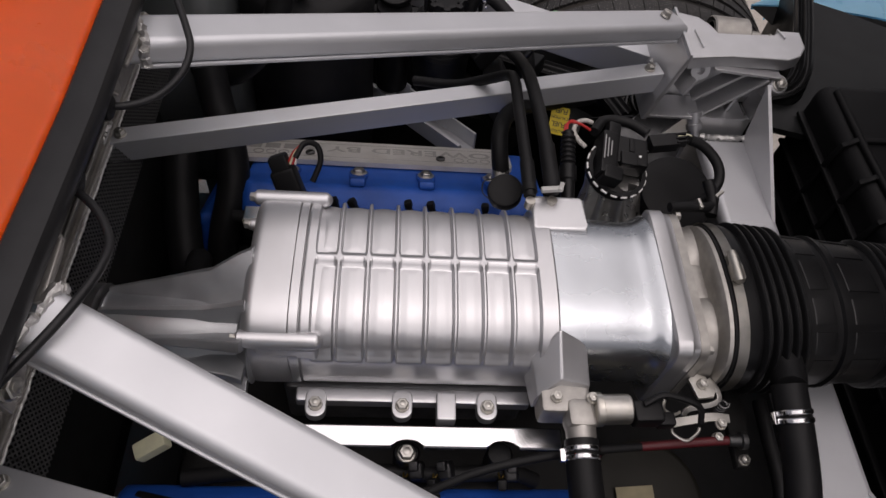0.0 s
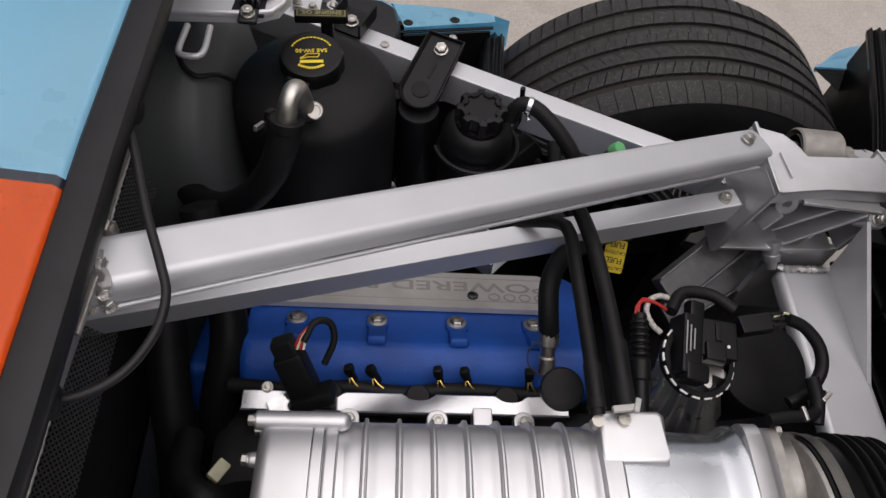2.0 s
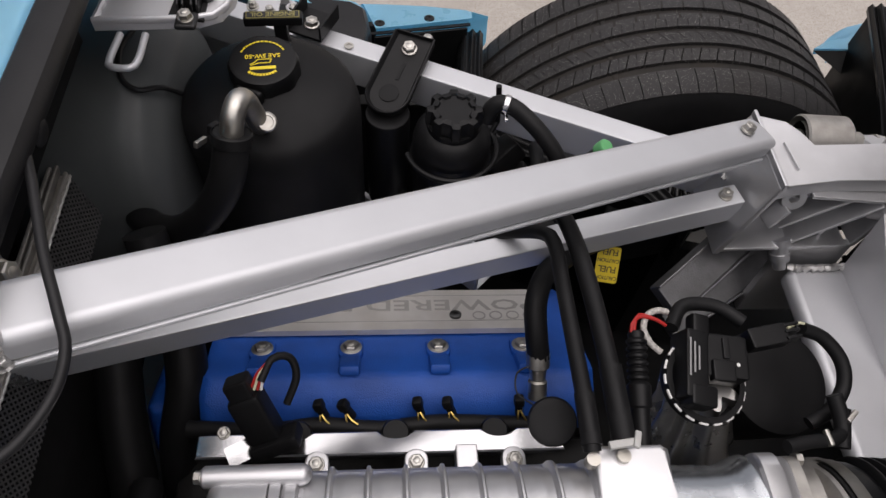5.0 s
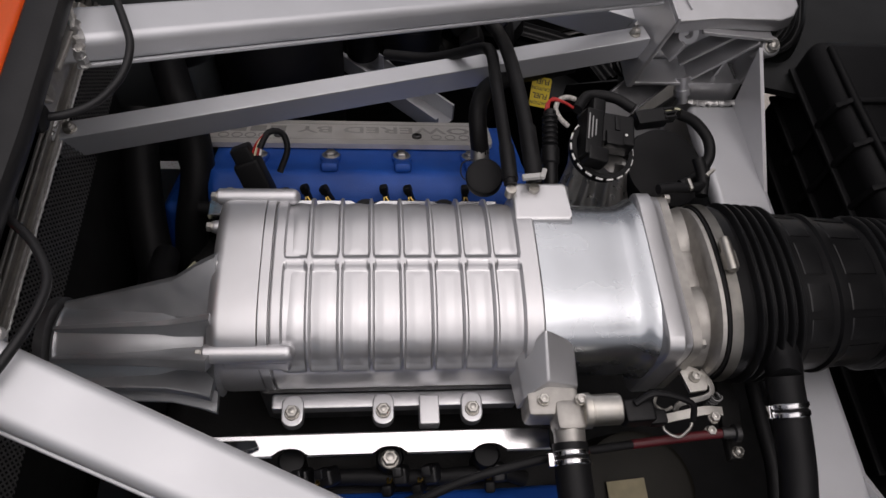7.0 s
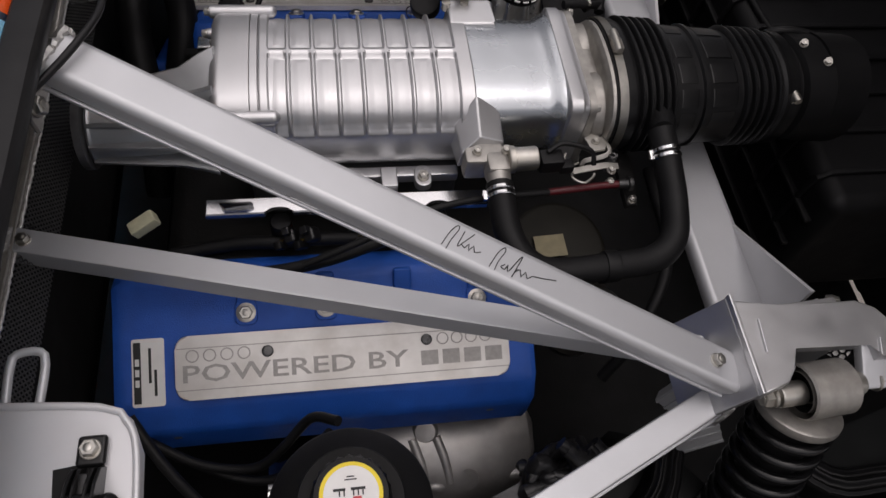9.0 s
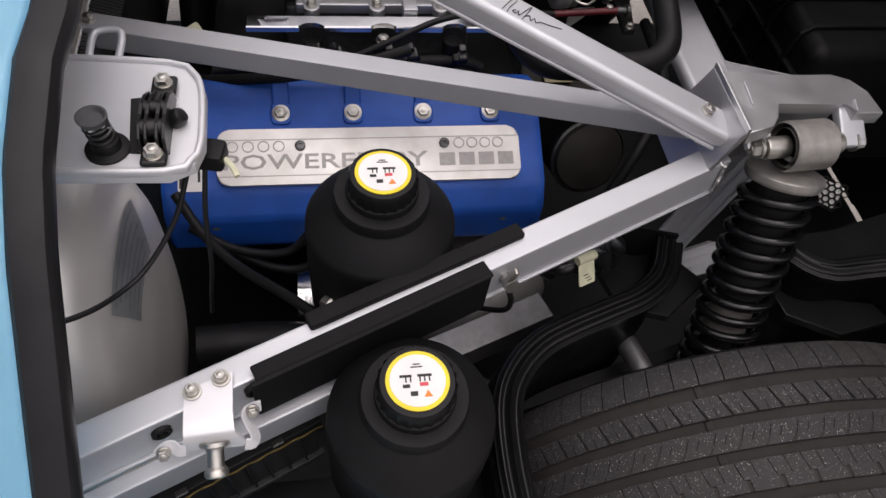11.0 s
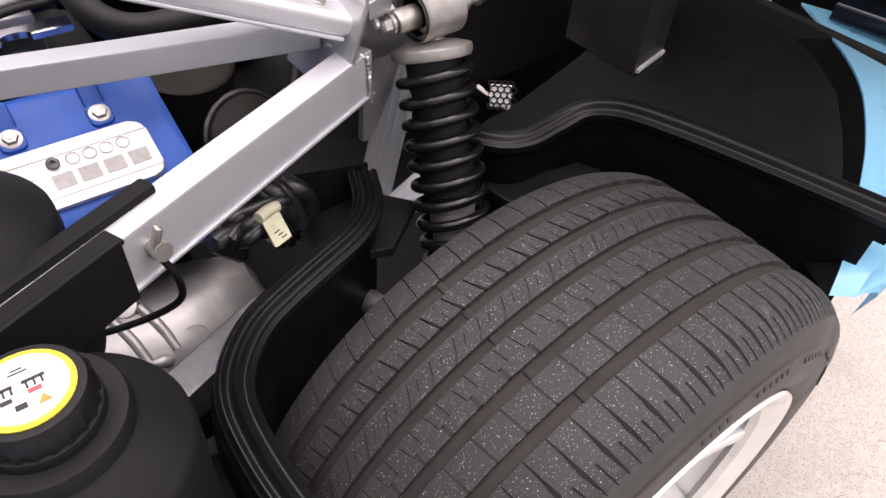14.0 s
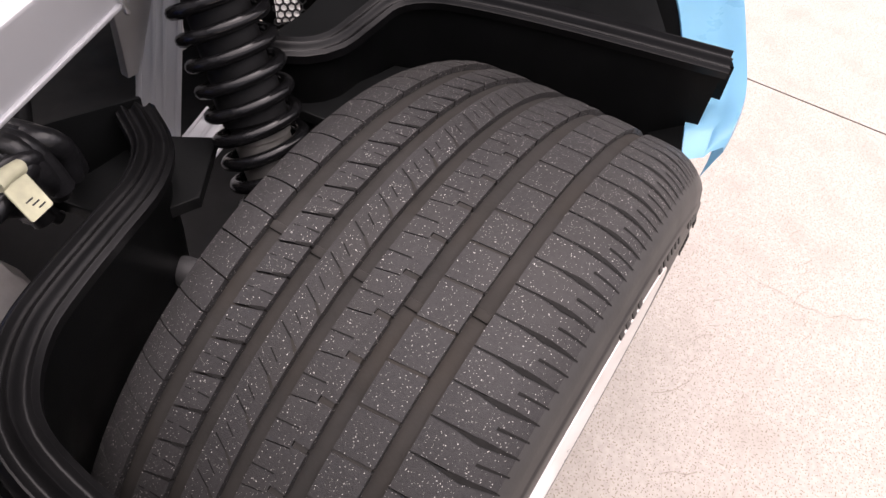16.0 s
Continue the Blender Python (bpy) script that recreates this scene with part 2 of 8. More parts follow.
def frame_of(p0, p1, up=(0, 0, 1)):
    """A pose at p0 whose x axis points to p1 and whose z axis is as near to up as can be."""
    x = (Vector(p1) - Vector(p0)).normalized()
    y = Vector(up).cross(x)
    if y.length < 1e-4:
        y = Vector((0, 1, 0)).cross(x)
    y.normalize()
    z = x.cross(y)
    m = Matrix((x, y, z)).transposed().to_4x4()
    m.translation = Vector(p0)
    return m


def facing(p, normal, up=(0, 0, 1)):
    """A pose at p whose z axis is the normal."""
    z = Vector(normal).normalized()
    x = Vector(up).cross(z)
    if x.length < 1e-4:
        x = Vector((1, 0, 0))
    x.normalize()
    y = z.cross(x)
    m = Matrix((x, y, z)).transposed().to_4x4()
    m.translation = Vector(p)
    return m


def bevel(bm, geom_edges, r, seg=2):
    if r > 0:
        bmesh.ops.bevel(bm, geom=geom_edges, offset=r, segments=seg, affect="EDGES", profile=0.5, clamp_overlap=True)


def box(bm, m, size, r=0.0, seg=2):
    """A box of that size about the middle of the pose m (or place m), with rounded edges."""
    m = m if isinstance(m, Matrix) else Matrix.Translation(m)
    tmp = B()
    bmesh.ops.create_cube(tmp, size=1, matrix=Matrix.Diagonal((*size, 1)))
    bevel(tmp, tmp.edges[:], min(r, 0.49 * min(size)), seg)
    merge(bm, tmp, m)
    return bm


def merge(bm, tmp, m=None):
    idx = {}
    for v in tmp.verts:
        idx[v] = bm.verts.new(m @ v.co if m else v.co)
    for f in tmp.faces:
        try:
            bm.faces.new([idx[v] for v in f.verts])
        except ValueError:
            pass
    tmp.free()
    return bm


def beam(bm, p0, p1, w, h, up=(0, 0, 1), r=0.003, seg=2):
    """A bar from p0 to p1, w wide and h high, about its middle line."""
    p0, p1 = Vector(p0), Vector(p1)
    m = frame_of(p0, p1, up)
    m.translation = (p0 + p1) / 2
    return box(bm, m, ((p1 - p0).length, w, h), r, seg)


def loft(bm, rings, caps=True, closed=True):
    """Joins rings of equal count, each a list of places."""
    vs = [[bm.verts.new(p) for p in ring] for ring in rings]
    n = len(vs[0])
    for a, b in zip(vs, vs[1:]):
        for i in range(n if closed else n - 1):
            j = (i + 1) % n
            bm.faces.new((a[i], a[j], b[j], b[i]))
    if caps and closed:
        bm.faces.new(vs[0][::-1])
        bm.faces.new(vs[-1])
    return bm


def lathe(bm, prof, m, n=32, caps=True):
    """Turns a profile of (radius, height) about the z axis of the pose m."""
    rings = [[m @ Vector((r * math.cos(2 * math.pi * i / n), r * math.sin(2 * math.pi * i / n), z)) for i in range(n)] for r, z in prof]
    return loft(bm, rings, caps)


def spline(pts, step=0.008):
    """Places along a smooth line through pts."""
    pts = [Vector(p) for p in pts]
    ext = [2 * pts[0] - pts[1], *pts, 2 * pts[-1] - pts[-2]]
    out = []
    for i in range(len(pts) - 1):
        a, b, c, d = ext[i:i + 4]
        k = max(2, int((c - b).length / step))
        for j in range(k):
            t = j / k
            out.append(0.5 * (2 * b + (c - a) * t + (2 * a - 5 * b + 4 * c - d) * t * t + (3 * b - a - 3 * c + d) * t ** 3))
    out.append(pts[-1])
    return out


def sweep(bm, line, section, up=(0, 0, 1), caps=True):
    """Carries a section, places (across, up) of a closed outline, or f(i, n) that gives one, along a line."""
    rings, side = [], None
    n = len(line)
    for i, p in enumerate(line):
        t = (line[min(i + 1, n - 1)] - line[max(i - 1, 0)]).normalized()
        if side is None:
            u = Vector(up)
            side = u.cross(t)
            if side.length < 1e-3:
                side = Vector((1, 0, 0)).cross(t)
        side = (side - t * side.dot(t)).normalized()
        above = t.cross(side)
        sec = section(i, n) if callable(section) else section
        rings.append([p + side * a + above * b for a, b in sec])
    return loft(bm, rings, caps)


def circle(r, n=10):
    return [(r * math.cos(2 * math.pi * i / n), r * math.sin(2 * math.pi * i / n)) for i in range(n)]


def tube(bm, pts, r, n=10, step=0.008):
    """A round hose through pts; r a radius or f(share of the way)."""
    line = spline(pts, step)
    if callable(r):
        return sweep(bm, line, lambda i, k: circle(r(i / max(1, k - 1)), n))
    return sweep(bm, line, circle(r, n))


def rounded(w, h, r, n=4):
    """The outline of a rounded rectangle about its middle."""
    out = []
    for cx, cy, a in ((w / 2 - r, h / 2 - r, 0), (r - w / 2, h / 2 - r, 90), (r - w / 2, r - h / 2, 180), (w / 2 - r, r - h / 2, 270)):
        for i in range(n + 1):
            t = radians(a + 90 * i / n)
            out.append((cx + r * math.cos(t), cy + r * math.sin(t)))
    return out


def prism(bm, outline, m, depth, r=0.0, seg=2):
    """An outline in the x-y plane of the pose m, made solid along its z axis from 0 to depth."""
    tmp = B()
    a = [tmp.verts.new((x, y, 0)) for x, y in outline]
    b = [tmp.verts.new((x, y, depth)) for x, y in outline]
    tmp.faces.new(a[::-1])
    top = tmp.faces.new(b)
    n = len(a)
    for i in range(n):
        tmp.faces.new((a[i], a[(i + 1) % n], b[(i + 1) % n], b[i]))
    if r:
        bevel(tmp, list(top.edges), r, seg)
    return merge(bm, tmp, m)


def oval(hw, top, bot, e=3.0, n=48, x=0.0, cy=0.0):
    """A ring across the x axis: a rounded box from bot to top."""
    zc, hh = (top + bot) / 2, (top - bot) / 2
    out = []
    for i in range(n):
        a = 2 * math.pi * i / n
        c, s = math.cos(a), math.sin(a)
        out.append(Vector((x, cy + hw * math.copysign(abs(c) ** (2 / e), c), zc + hh * math.copysign(abs(s) ** (2 / e), s))))
    return out


def bolt_mesh(name, r, h, mat="steel", washer=1.16, hollow=False):
    """A hexagon head with its washer, standing on z = 0."""
    bm = B()
    lathe(bm, [(r * washer, 0), (r * washer, h * 0.22), (r * washer * 0.93, h * 0.28)], Matrix(), 20)
    hexa = [(r * math.cos(radians(60 * i)), r * math.sin(radians(60 * i))) for i in range(6)]
    prism(bm, hexa, Matrix.Translation((0, 0, h * 0.28)), h * 0.72, r * 0.12, 1)
    lathe(bm, [(r * 0.50, h * 0.9), (r * 0.50, h * 1.06), (r * 0.42, h * 1.10)], Matrix(), 12)
    return finish(bm, name, mat)


def letters(text, size, depth, m, name, mat, parent, label="", wide=1.0, shear=0.0):
    """Raised or sunk letters on the x-y plane of the pose m."""
    cu = bpy.data.curves.new(name, "FONT")
    cu.body, cu.size, cu.extrude, cu.align_x, cu.align_y, cu.resolution_u = text, size, depth, "CENTER", "CENTER", 2
    cu.offset = size * 0.012
    tmp = bpy.data.objects.new(name, cu)
    me = bpy.data.meshes.new_from_object(tmp)
    bpy.data.objects.remove(tmp)
    bpy.data.curves.remove(cu)
    me.name = name
    me.transform(Matrix.Translation(-base_of(parent)) @ m @ Matrix.Diagonal((wide, 1, 1, 1)))
    me.materials.clear()
    me.materials.append(M[mat])
    ob = new(name, me)
    ob.parent = parent
    return tagged(ob, label)


def side(s, p):
    """The place p, given for the car's right half, on the half s."""
    return Vector((p[0], p[1] * s, p[2]))


BOLT_S = bolt_mesh("bolt", 0.0050, 0.0065)
BOLT_T = bolt_mesh("bolt", 0.0064, 0.0080)
BOLT_M = bolt_mesh("bolt", 0.0082, 0.0085)
BOLT_C = bolt_mesh("bolt", 0.0082, 0.0062, washer=1.42)
BOLT_L = bolt_mesh("bolt", 0.0098, 0.0130)
NEAR, FAR = -1, 1

# ---- ground ----


def build_ground():
    bm = B()
    # slabs with a sawn joint between them
    gap = 0.004
    xs = [(-400, 1.64 - gap), (1.64 + gap, 400)]
    for a, b in xs:
        q = [bm.verts.new(p) for p in ((a, -400, 0), (b, -400, 0), (b, 400, 0), (a, 400, 0))]
        bm.faces.new(q)
    q = [bm.verts.new(p) for p in ((1.64 - gap, -400, -0.02), (1.64 + gap, -400, -0.02), (1.64 + gap, 400, -0.02), (1.64 - gap, 400, -0.02))]
    bm.faces.new(q)
    for x in (1.64 - gap, 1.64 + gap):
        bm.faces.new([bm.verts.new(p) for p in ((x, -400, 0), (x, 400, 0), (x, 400, -0.02), (x, -400, -0.02))])
    me = finish(bm, "ground", "concrete")
    ob = tagged(new("ground", me), "pale worn concrete slabs with a sawn joint and hairline cracks", "ground", kind="structure")
    # hairline cracks
    rnd = random.Random(5)
    for start, heading, count in (((1.15, -1.0), 200, 26), ((0.75, -1.02), 175, 18), ((0.35, -1.10), 150, 22), ((0.9, -1.3), 120, 15)):
        bm = B()
        x, y = start
        pts = []
        for _ in range(count):
            pts.append(Vector((x, y, 0)))
            a = radians(heading + rnd.uniform(-55, 55))
            x, y = x + 0.022 * math.cos(a), y + 0.022 * math.sin(a)
        left = [p + Vector((0.0009 * rnd.uniform(0.4, 1.3), 0.0006, 0.0006)) for p in pts]
        right = [p - Vector((0.0009 * rnd.uniform(0.4, 1.3), 0.0006, -0.0006)) for p in pts]
        va, vb = [bm.verts.new(p) for p in left], [bm.verts.new(p) for p in right]
        for i in range(len(pts) - 1):
            bm.faces.new((va[i], va[i + 1], vb[i + 1], vb[i]))
        part("crack", bm, "crack", ob)


M["crack"] = material("crack_dust", (0.28, 0.25, 0.21), 0.95, 0.0, 0.3, 200)
build_ground()

# ---- body shell round the engine bay ----


def roof_z(y):
    """Height of the cabin's rear edge above the place y."""
    a = abs(y)
    table = [(0, 1.05), (0.2, 1.056), (0.4, 1.053), (0.54, 1.03), (0.60, 0.998), (0.65, 0.965), (0.74, 0.882), (0.82, 0.806), (0.90, 0.715), (0.95, 0.55), (0.965, 0.30)]
    for (y0, z0), (y1, z1) in zip(table, table[1:]):
        if a <= y1:
            return z0 + (z1 - z0) * (a - y0) / (y1 - y0)
    return 0.3


def build_cabin():
    cabin = thing("car_body", (-1.2, 0, 0), "light blue coupe body with a wide orange centre stripe", "car body")

    def sheet(y0, y1, mat, name, lift=0.0, label=""):
        bm = B()
        k = max(2, int(abs(y1 - y0) / 0.02))
        rows = []
        for i in range(k + 1):
            y = y0 + (y1 - y0) * i / k
            z = roof_z(y)
            row = []
            for x, dz in ((-0.705, -0.020), (-0.705, -0.004), (-0.711, 0.002), (-0.80, 0.012), (-0.95, 0.03), (-1.2, 0.045), (-1.8, 0.02)):
                out = 1 + (dz + lift) * 0.5
                row.append(Vector((x - 0.010 * max(0, min(1, (abs(y) - 0.5) / 0.1)), y * out, z + dz + lift)))
            rows.append(row)
        vs = [[bm.verts.new(p) for p in r] for r in rows]
        for a, b in zip(vs, vs[1:]):
            for i in range(len(a) - 1):
                bm.faces.new((a[i], a[i + 1], b[i + 1], b[i]))
        bmesh.ops.solidify(bm, geom=bm.faces[:], thickness=0.004)
        return part(name, bm, mat, cabin, label, angle=60)

    sheet(-0.95, -0.168, "body_blue", "roof_panel")
    sheet(0.168, 0.95, "body_blue", "roof_panel")
    sheet(-0.160, 0.160, "body_orange", "stripe", label="orange painted stripe")
    for s in (-1, 1):
        sheet(s * 0.160, s * 0.168, "body_line", "stripe_edge")
    # rubber seal along the rear edge
    bm = B()
    line = [Vector((-0.696 - 0.010 * max(0, min(1, (abs(y) - 0.5) / 0.1)), y, roof_z(y) - 0.012)) for y in np.linspace(-0.905, 0.905, 140)]
    sec = [(-0.018, -0.012), (0.011, -0.014), (0.0155, -0.006), (0.0165, 0.003), (0.013, 0.009), (0.004, 0.0125), (-0.008, 0.0115), (-0.016, 0.004)]
    tmp = []
    for p in line:
        tmp.append([Vector((p.x + a, p.y, p.z + b)) for a, b in sec])
    # turn each section so that it stands out from the edge
    for i, ring in enumerate(tmp):
        q = line[min(i + 1, len(line) - 1)] - line[max(i - 1, 0)]
        nrm = Vector((0, -q.z, q.y)).normalized()
        tmp[i] = [Vector((line[i].x + a, 0, 0)) + Vector((0, line[i].y, line[i].z)) + nrm * b for a, b in sec]
    loft(bm, tmp)
    part("edge_seal", bm, "seal", cabin, "wide black rubber edge seal")
    # unseen grey sheet below the skin, added to neutralise its coloured bounce
    bm = B()
    ys = np.linspace(-0.64, 0.64, 33)
    loft(bm, [[Vector((-1.15, y, roof_z(y) - 0.012)) for y in ys] + [Vector((-1.15, y, roof_z(y) - 0.020)) for y in ys[::-1]],
              [Vector((-0.718, y, roof_z(y) - 0.034)) for y in ys] + [Vector((-0.718, y, roof_z(y) - 0.042)) for y in ys[::-1]]])
    part("lining", bm, "lining", cabin, "unseen grey sheet added for neutral bounce")
    # bulkhead behind the seats, closing the bay in the near-black shade colour
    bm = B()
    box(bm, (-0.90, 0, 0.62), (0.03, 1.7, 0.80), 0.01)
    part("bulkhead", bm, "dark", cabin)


build_cabin()


def build_tub():
    """Floor and walls added to close the engine bay, near-black in place of its shade."""
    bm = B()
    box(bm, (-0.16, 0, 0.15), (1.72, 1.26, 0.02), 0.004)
    single("undertray", bm, "dark", "undertray added to close the bay, near-black for its shade", "undertray", kind="structure")
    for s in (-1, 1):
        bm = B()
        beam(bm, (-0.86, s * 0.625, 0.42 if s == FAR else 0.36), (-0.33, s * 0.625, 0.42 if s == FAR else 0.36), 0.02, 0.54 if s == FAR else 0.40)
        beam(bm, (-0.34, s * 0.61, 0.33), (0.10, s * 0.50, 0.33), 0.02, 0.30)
        single("bay_side", bm, "dark", "side sheet added to close the bay, near-black for its shade", "panel", kind="structure")
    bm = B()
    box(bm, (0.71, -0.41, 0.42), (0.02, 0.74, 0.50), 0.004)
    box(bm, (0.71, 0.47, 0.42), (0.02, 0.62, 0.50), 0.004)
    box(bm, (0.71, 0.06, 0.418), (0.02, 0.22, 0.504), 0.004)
    single("rear_panel", bm, "dark", "rear sheet added to close the bay, near-black for its shade", "panel", kind="structure")


build_tub()


def weld_line(bm, a, b, r=0.0045, n=12, seed=1):
    rnd = random.Random(seed)
    a, b = Vector(a), Vector(b)
    pts = [a.lerp(b, i / n) for i in range(n + 1)]
    line = [p + Vector([rnd.uniform(-1, 1) * r * 0.25 for _ in range(3)]) for p in pts]
    return sweep(bm, line, lambda i, k: circle(r * (0.75 + 0.4 * (i % 2)), 7))


def build_mesh_screen():
    """Perforated screen with its welded strips across the bulkhead."""
    scr = thing("bulkhead_screen", (-0.80, 0, 0.55), "black expanded-metal screen with silver edge strips", "mesh screen")
    bm = B()
    pitch, wire = 0.0060, 0.0019
    z0, z1, y0, y1 = 0.752, 0.794, -0.46, 0.46
    x = -0.786
    k = int((y1 - y0 + z1 - z0) / pitch)
    for sgn in (1, -1):
        for i in range(k):
            c = y0 - (z1 - z0) + i * pitch if sgn > 0 else y0 + i * pitch
            ya, za, yb, zb = c, z0, c + sgn * (z1 - z0), z1
            if sgn > 0:
                if ya < y0:
                    za, ya = z0 + (y0 - ya), y0
                if yb > y1:
                    zb, yb = z1 - (yb - y1), y1
            else:
                if ya > y1:
                    za, ya = z0 + (ya - y1), y1
                if yb < y0:
                    zb, yb = z1 - (y0 - yb), y0
            if zb - za < 0.004:
                continue
            xo = x + 0.0006 * sgn
            d = wire * 0.7
            v = [bm.verts.new((xo + 0.45 * (z1 - z), y, z)) for y, z in ((ya - d, za), (ya + d, za), (yb + d, zb), (yb - d, zb))]
            bm.faces.new(v)
    bmesh.ops.solidify(bm, geom=bm.faces[:], thickness=0.0012)
    tagged(part("wire_mesh", bm, "screen", scr), kind="stuff")
    for zt, xt, w, h in ((0.797, -0.792, 0.0045, 0.008), (0.802, -0.7995, 0.0045, 0.010), (0.800, -0.807, 0.005, 0.010), (0.794, -0.799, 0.014, 0.006)):
        bm = B()
        box(bm, (xt, 0, zt), (w, 0.95, h), 0.0018)
        part("edge_strip", bm, "raw", scr, "grey extruded strip")
    bm = B()
    weld_line(bm, (-0.7885, -0.46, 0.796), (-0.7885, 0.46, 0.796), 0.0022, 220, 41)
    part("bead", bm, "weld", scr, "rough silver bead along the strip")
    bm = B()
    box(bm, (-0.765, 0, 0.905), (0.003, 1.0, 0.03), 0.001)
    part("ledge", bm, "plastic", scr)
    # added backing sheet; the dark depth behind the mesh is in its colour
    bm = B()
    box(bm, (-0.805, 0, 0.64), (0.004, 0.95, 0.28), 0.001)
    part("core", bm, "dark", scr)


build_mesh_screen()

# ---- space frame ----


def build_braces(s):
    w = {NEAR: "satin silver tubular brace with a drawn black squiggle", FAR: "satin silver tubular brace bolted to the shock tower"}[s]
    # upper brace
    # (cabin end, tower end) of the two braces, which are not quite alike
    ya, za, yb, zb = {NEAR: (0.1544, 1.0137, 0.4243, 0.8175), FAR: (0.1177, 1.0122, 0.4194, 0.8476)}[s]
    p0, p1 = side(s, (-0.705, ya, za)), side(s, (-0.066, yb, zb))
    br = thing("upper_brace", p0, w, "brace", "space frame braces")
    m = frame_of(p0, p1)
    L = (p1 - p0).length
    bm = B()
    sec = rounded(0.045, 0.027, 0.0085, 5)
    rings = []
    for t, k in ((0, 1), (0.04, 1), (0.5, 0.97), (0.93, 0.95), (0.985, 0.93), (1.0, 0.80)):
        rings.append([m @ Vector((t * L, a * k, b * (k if t < 0.99 else 0.6))) for a, b in sec])
    loft(bm, rings)
    part("tube", bm, "frame", br)
    # pressed lip at the tower end
    bm = B()
    for e in (-1, 1):
        beam(bm, m @ Vector((L * 0.02, e * 0.0225, -0.0125)), m @ Vector((L * 0.99, e * 0.0205, -0.0118)), 0.004, 0.004, r=0.0015)
    part("seam", bm, "frame", br)
    bm = B()
    for k, (a, b) in enumerate((((-0.0235, -0.012), (-0.0235, 0.010)), ((-0.0235, 0.0135), (0.0235, 0.0135)), ((0.0235, 0.010), (0.0235, -0.012)))):
        weld_line(bm, m @ Vector((0.020, *a)), m @ Vector((0.017, *b)), 0.0046, 12, seed=3 + k)
    part("weld", bm, "weld", br)
    # cabin-side bracket plate
    bm = B()
    q = frame_of(side(s, (-0.704, ya - 0.069, za - 0.006)), side(s, (-0.704, ya + 0.061, za - 0.016)))
    box(bm, q @ Matrix.Translation((0.065, 0, 0)), (0.130, 0.006, 0.052), 0.003)
    box(bm, q @ Matrix.Translation((0.050, -0.012 * s, 0.020)), (0.060, 0.022, 0.005), 0.002)
    part("end_bracket", bm, "raw", br, "welded grey end bracket")
    for y, z in ((ya - 0.056, za - 0.004), (ya + 0.049, za - 0.018)):
        piece("bolt", BOLT_M, facing(side(s, (-0.7005, y, z)), (1, 0, 0.3)), br)
    piece("bolt", BOLT_T, facing(side(s, (-0.095, yb - 0.0123, zb + 0.022)), (0.28, 0.1 * s, 1)), br)
    if s == NEAR:
        # the drawn squiggle, kept as plain strokes
        bm = B()
        z = 0.0137
        def stroke(pts):
            line = spline([m @ Vector((x * L, y, z)) for x, y in pts], 0.003)
            sweep(bm, line, circle(0.0005, 5))
        stroke([(0.528, -0.013), (0.534, 0.004), (0.541, 0.013), (0.544, 0.010), (0.538, -0.004), (0.535, -0.015)])
        stroke([(0.552, 0.010), (0.548, -0.008), (0.554, -0.002), (0.566, 0.012)])
        stroke([(0.553, -0.004), (0.558, -0.006), (0.562, 0.000), (0.564, -0.007), (0.569, 0.000), (0.572, -0.006), (0.580, -0.003)])
        stroke([(0.596, -0.013), (0.603, 0.005), (0.610, 0.013), (0.612, 0.009), (0.606, -0.004), (0.604, -0.014)])
        stroke([(0.616, -0.004), (0.611, -0.008), (0.617, -0.009), (0.620, -0.003), (0.622, -0.010), (0.633, 0.008), (0.637, 0.012), (0.634, 0.002), (0.629, -0.013)])
        stroke([(0.632, -0.006), (0.638, -0.002), (0.641, -0.009), (0.646, -0.002), (0.650, -0.008), (0.656, -0.003), (0.668, -0.001), (0.690, 0.004)])
        part("pen_strokes", bm, "ink", br, "thin black pen strokes")
    # lower bar
    ya, za, yb, zb, w, h = {NEAR: (0.203, 0.785, 0.387, 0.796, 0.028, 0.030), FAR: (0.197, 0.7825, 0.3745, 0.7915, 0.025, 0.034)}[s]
    p0, p1 = side(s, (-0.800, ya, za)), side(s, (-0.085, yb, zb))
    lb = thing("lower_bar", p0, "slim square silver bar bolted between bulkhead and tower", "brace", "space frame braces")
    bm = B()
    beam(bm, p0, p1, w, h, r=0.0022)
    part("bar", bm, "frame", lb)
    for q in ((-0.781, ya + 0.005, za + h / 2), (-0.103, yb - 0.0045, zb + h / 2)):
        piece("bolt", BOLT_T, facing(side(s, q), (0, 0, 1)), lb)
    bm = B()
    weld_line(bm, side(s, (-0.800, 0.19, 0.80)), side(s, (-0.797, 0.222, 0.80)), seed=7)
    part("weld", bm, "weld", lb)
    # side rail
    p0, p1 = side(s, (-0.93, 0.806, 0.760)), side(s, (-0.055, 0.425, 0.762))
    rl = thing("side_rail", p0, "silver box-section side rail running to the shock tower", "rail", "space frame rails")
    bm = B()
    beam(bm, p0, p1, 0.030, 0.052, r=0.0035)
    part("rail", bm, "frame", rl)
    bm = B()
    beam(bm, p0 + side(s, (0.0062, 0.0142, -0.0265)), p1 + side(s, (0.0062, 0.0142, -0.0265)), 0.005, 0.004, r=0.0012)
    part("rail_seam", bm, "frame", rl)
    q0, q1 = side(s, (-0.93, 0.822, 0.712)), side(s, (-0.51, 0.640, 0.704))
    bm = B()
    beam(bm, q0, q1, 0.036, 0.040, r=0.003)
    part("lower_rail", bm, "frame", rl)
    bm = B()
    weld_line(bm, side(s, (-0.089, 0.408, 0.790)), side(s, (-0.060, 0.448, 0.785)), 0.0026, 18, seed=9)
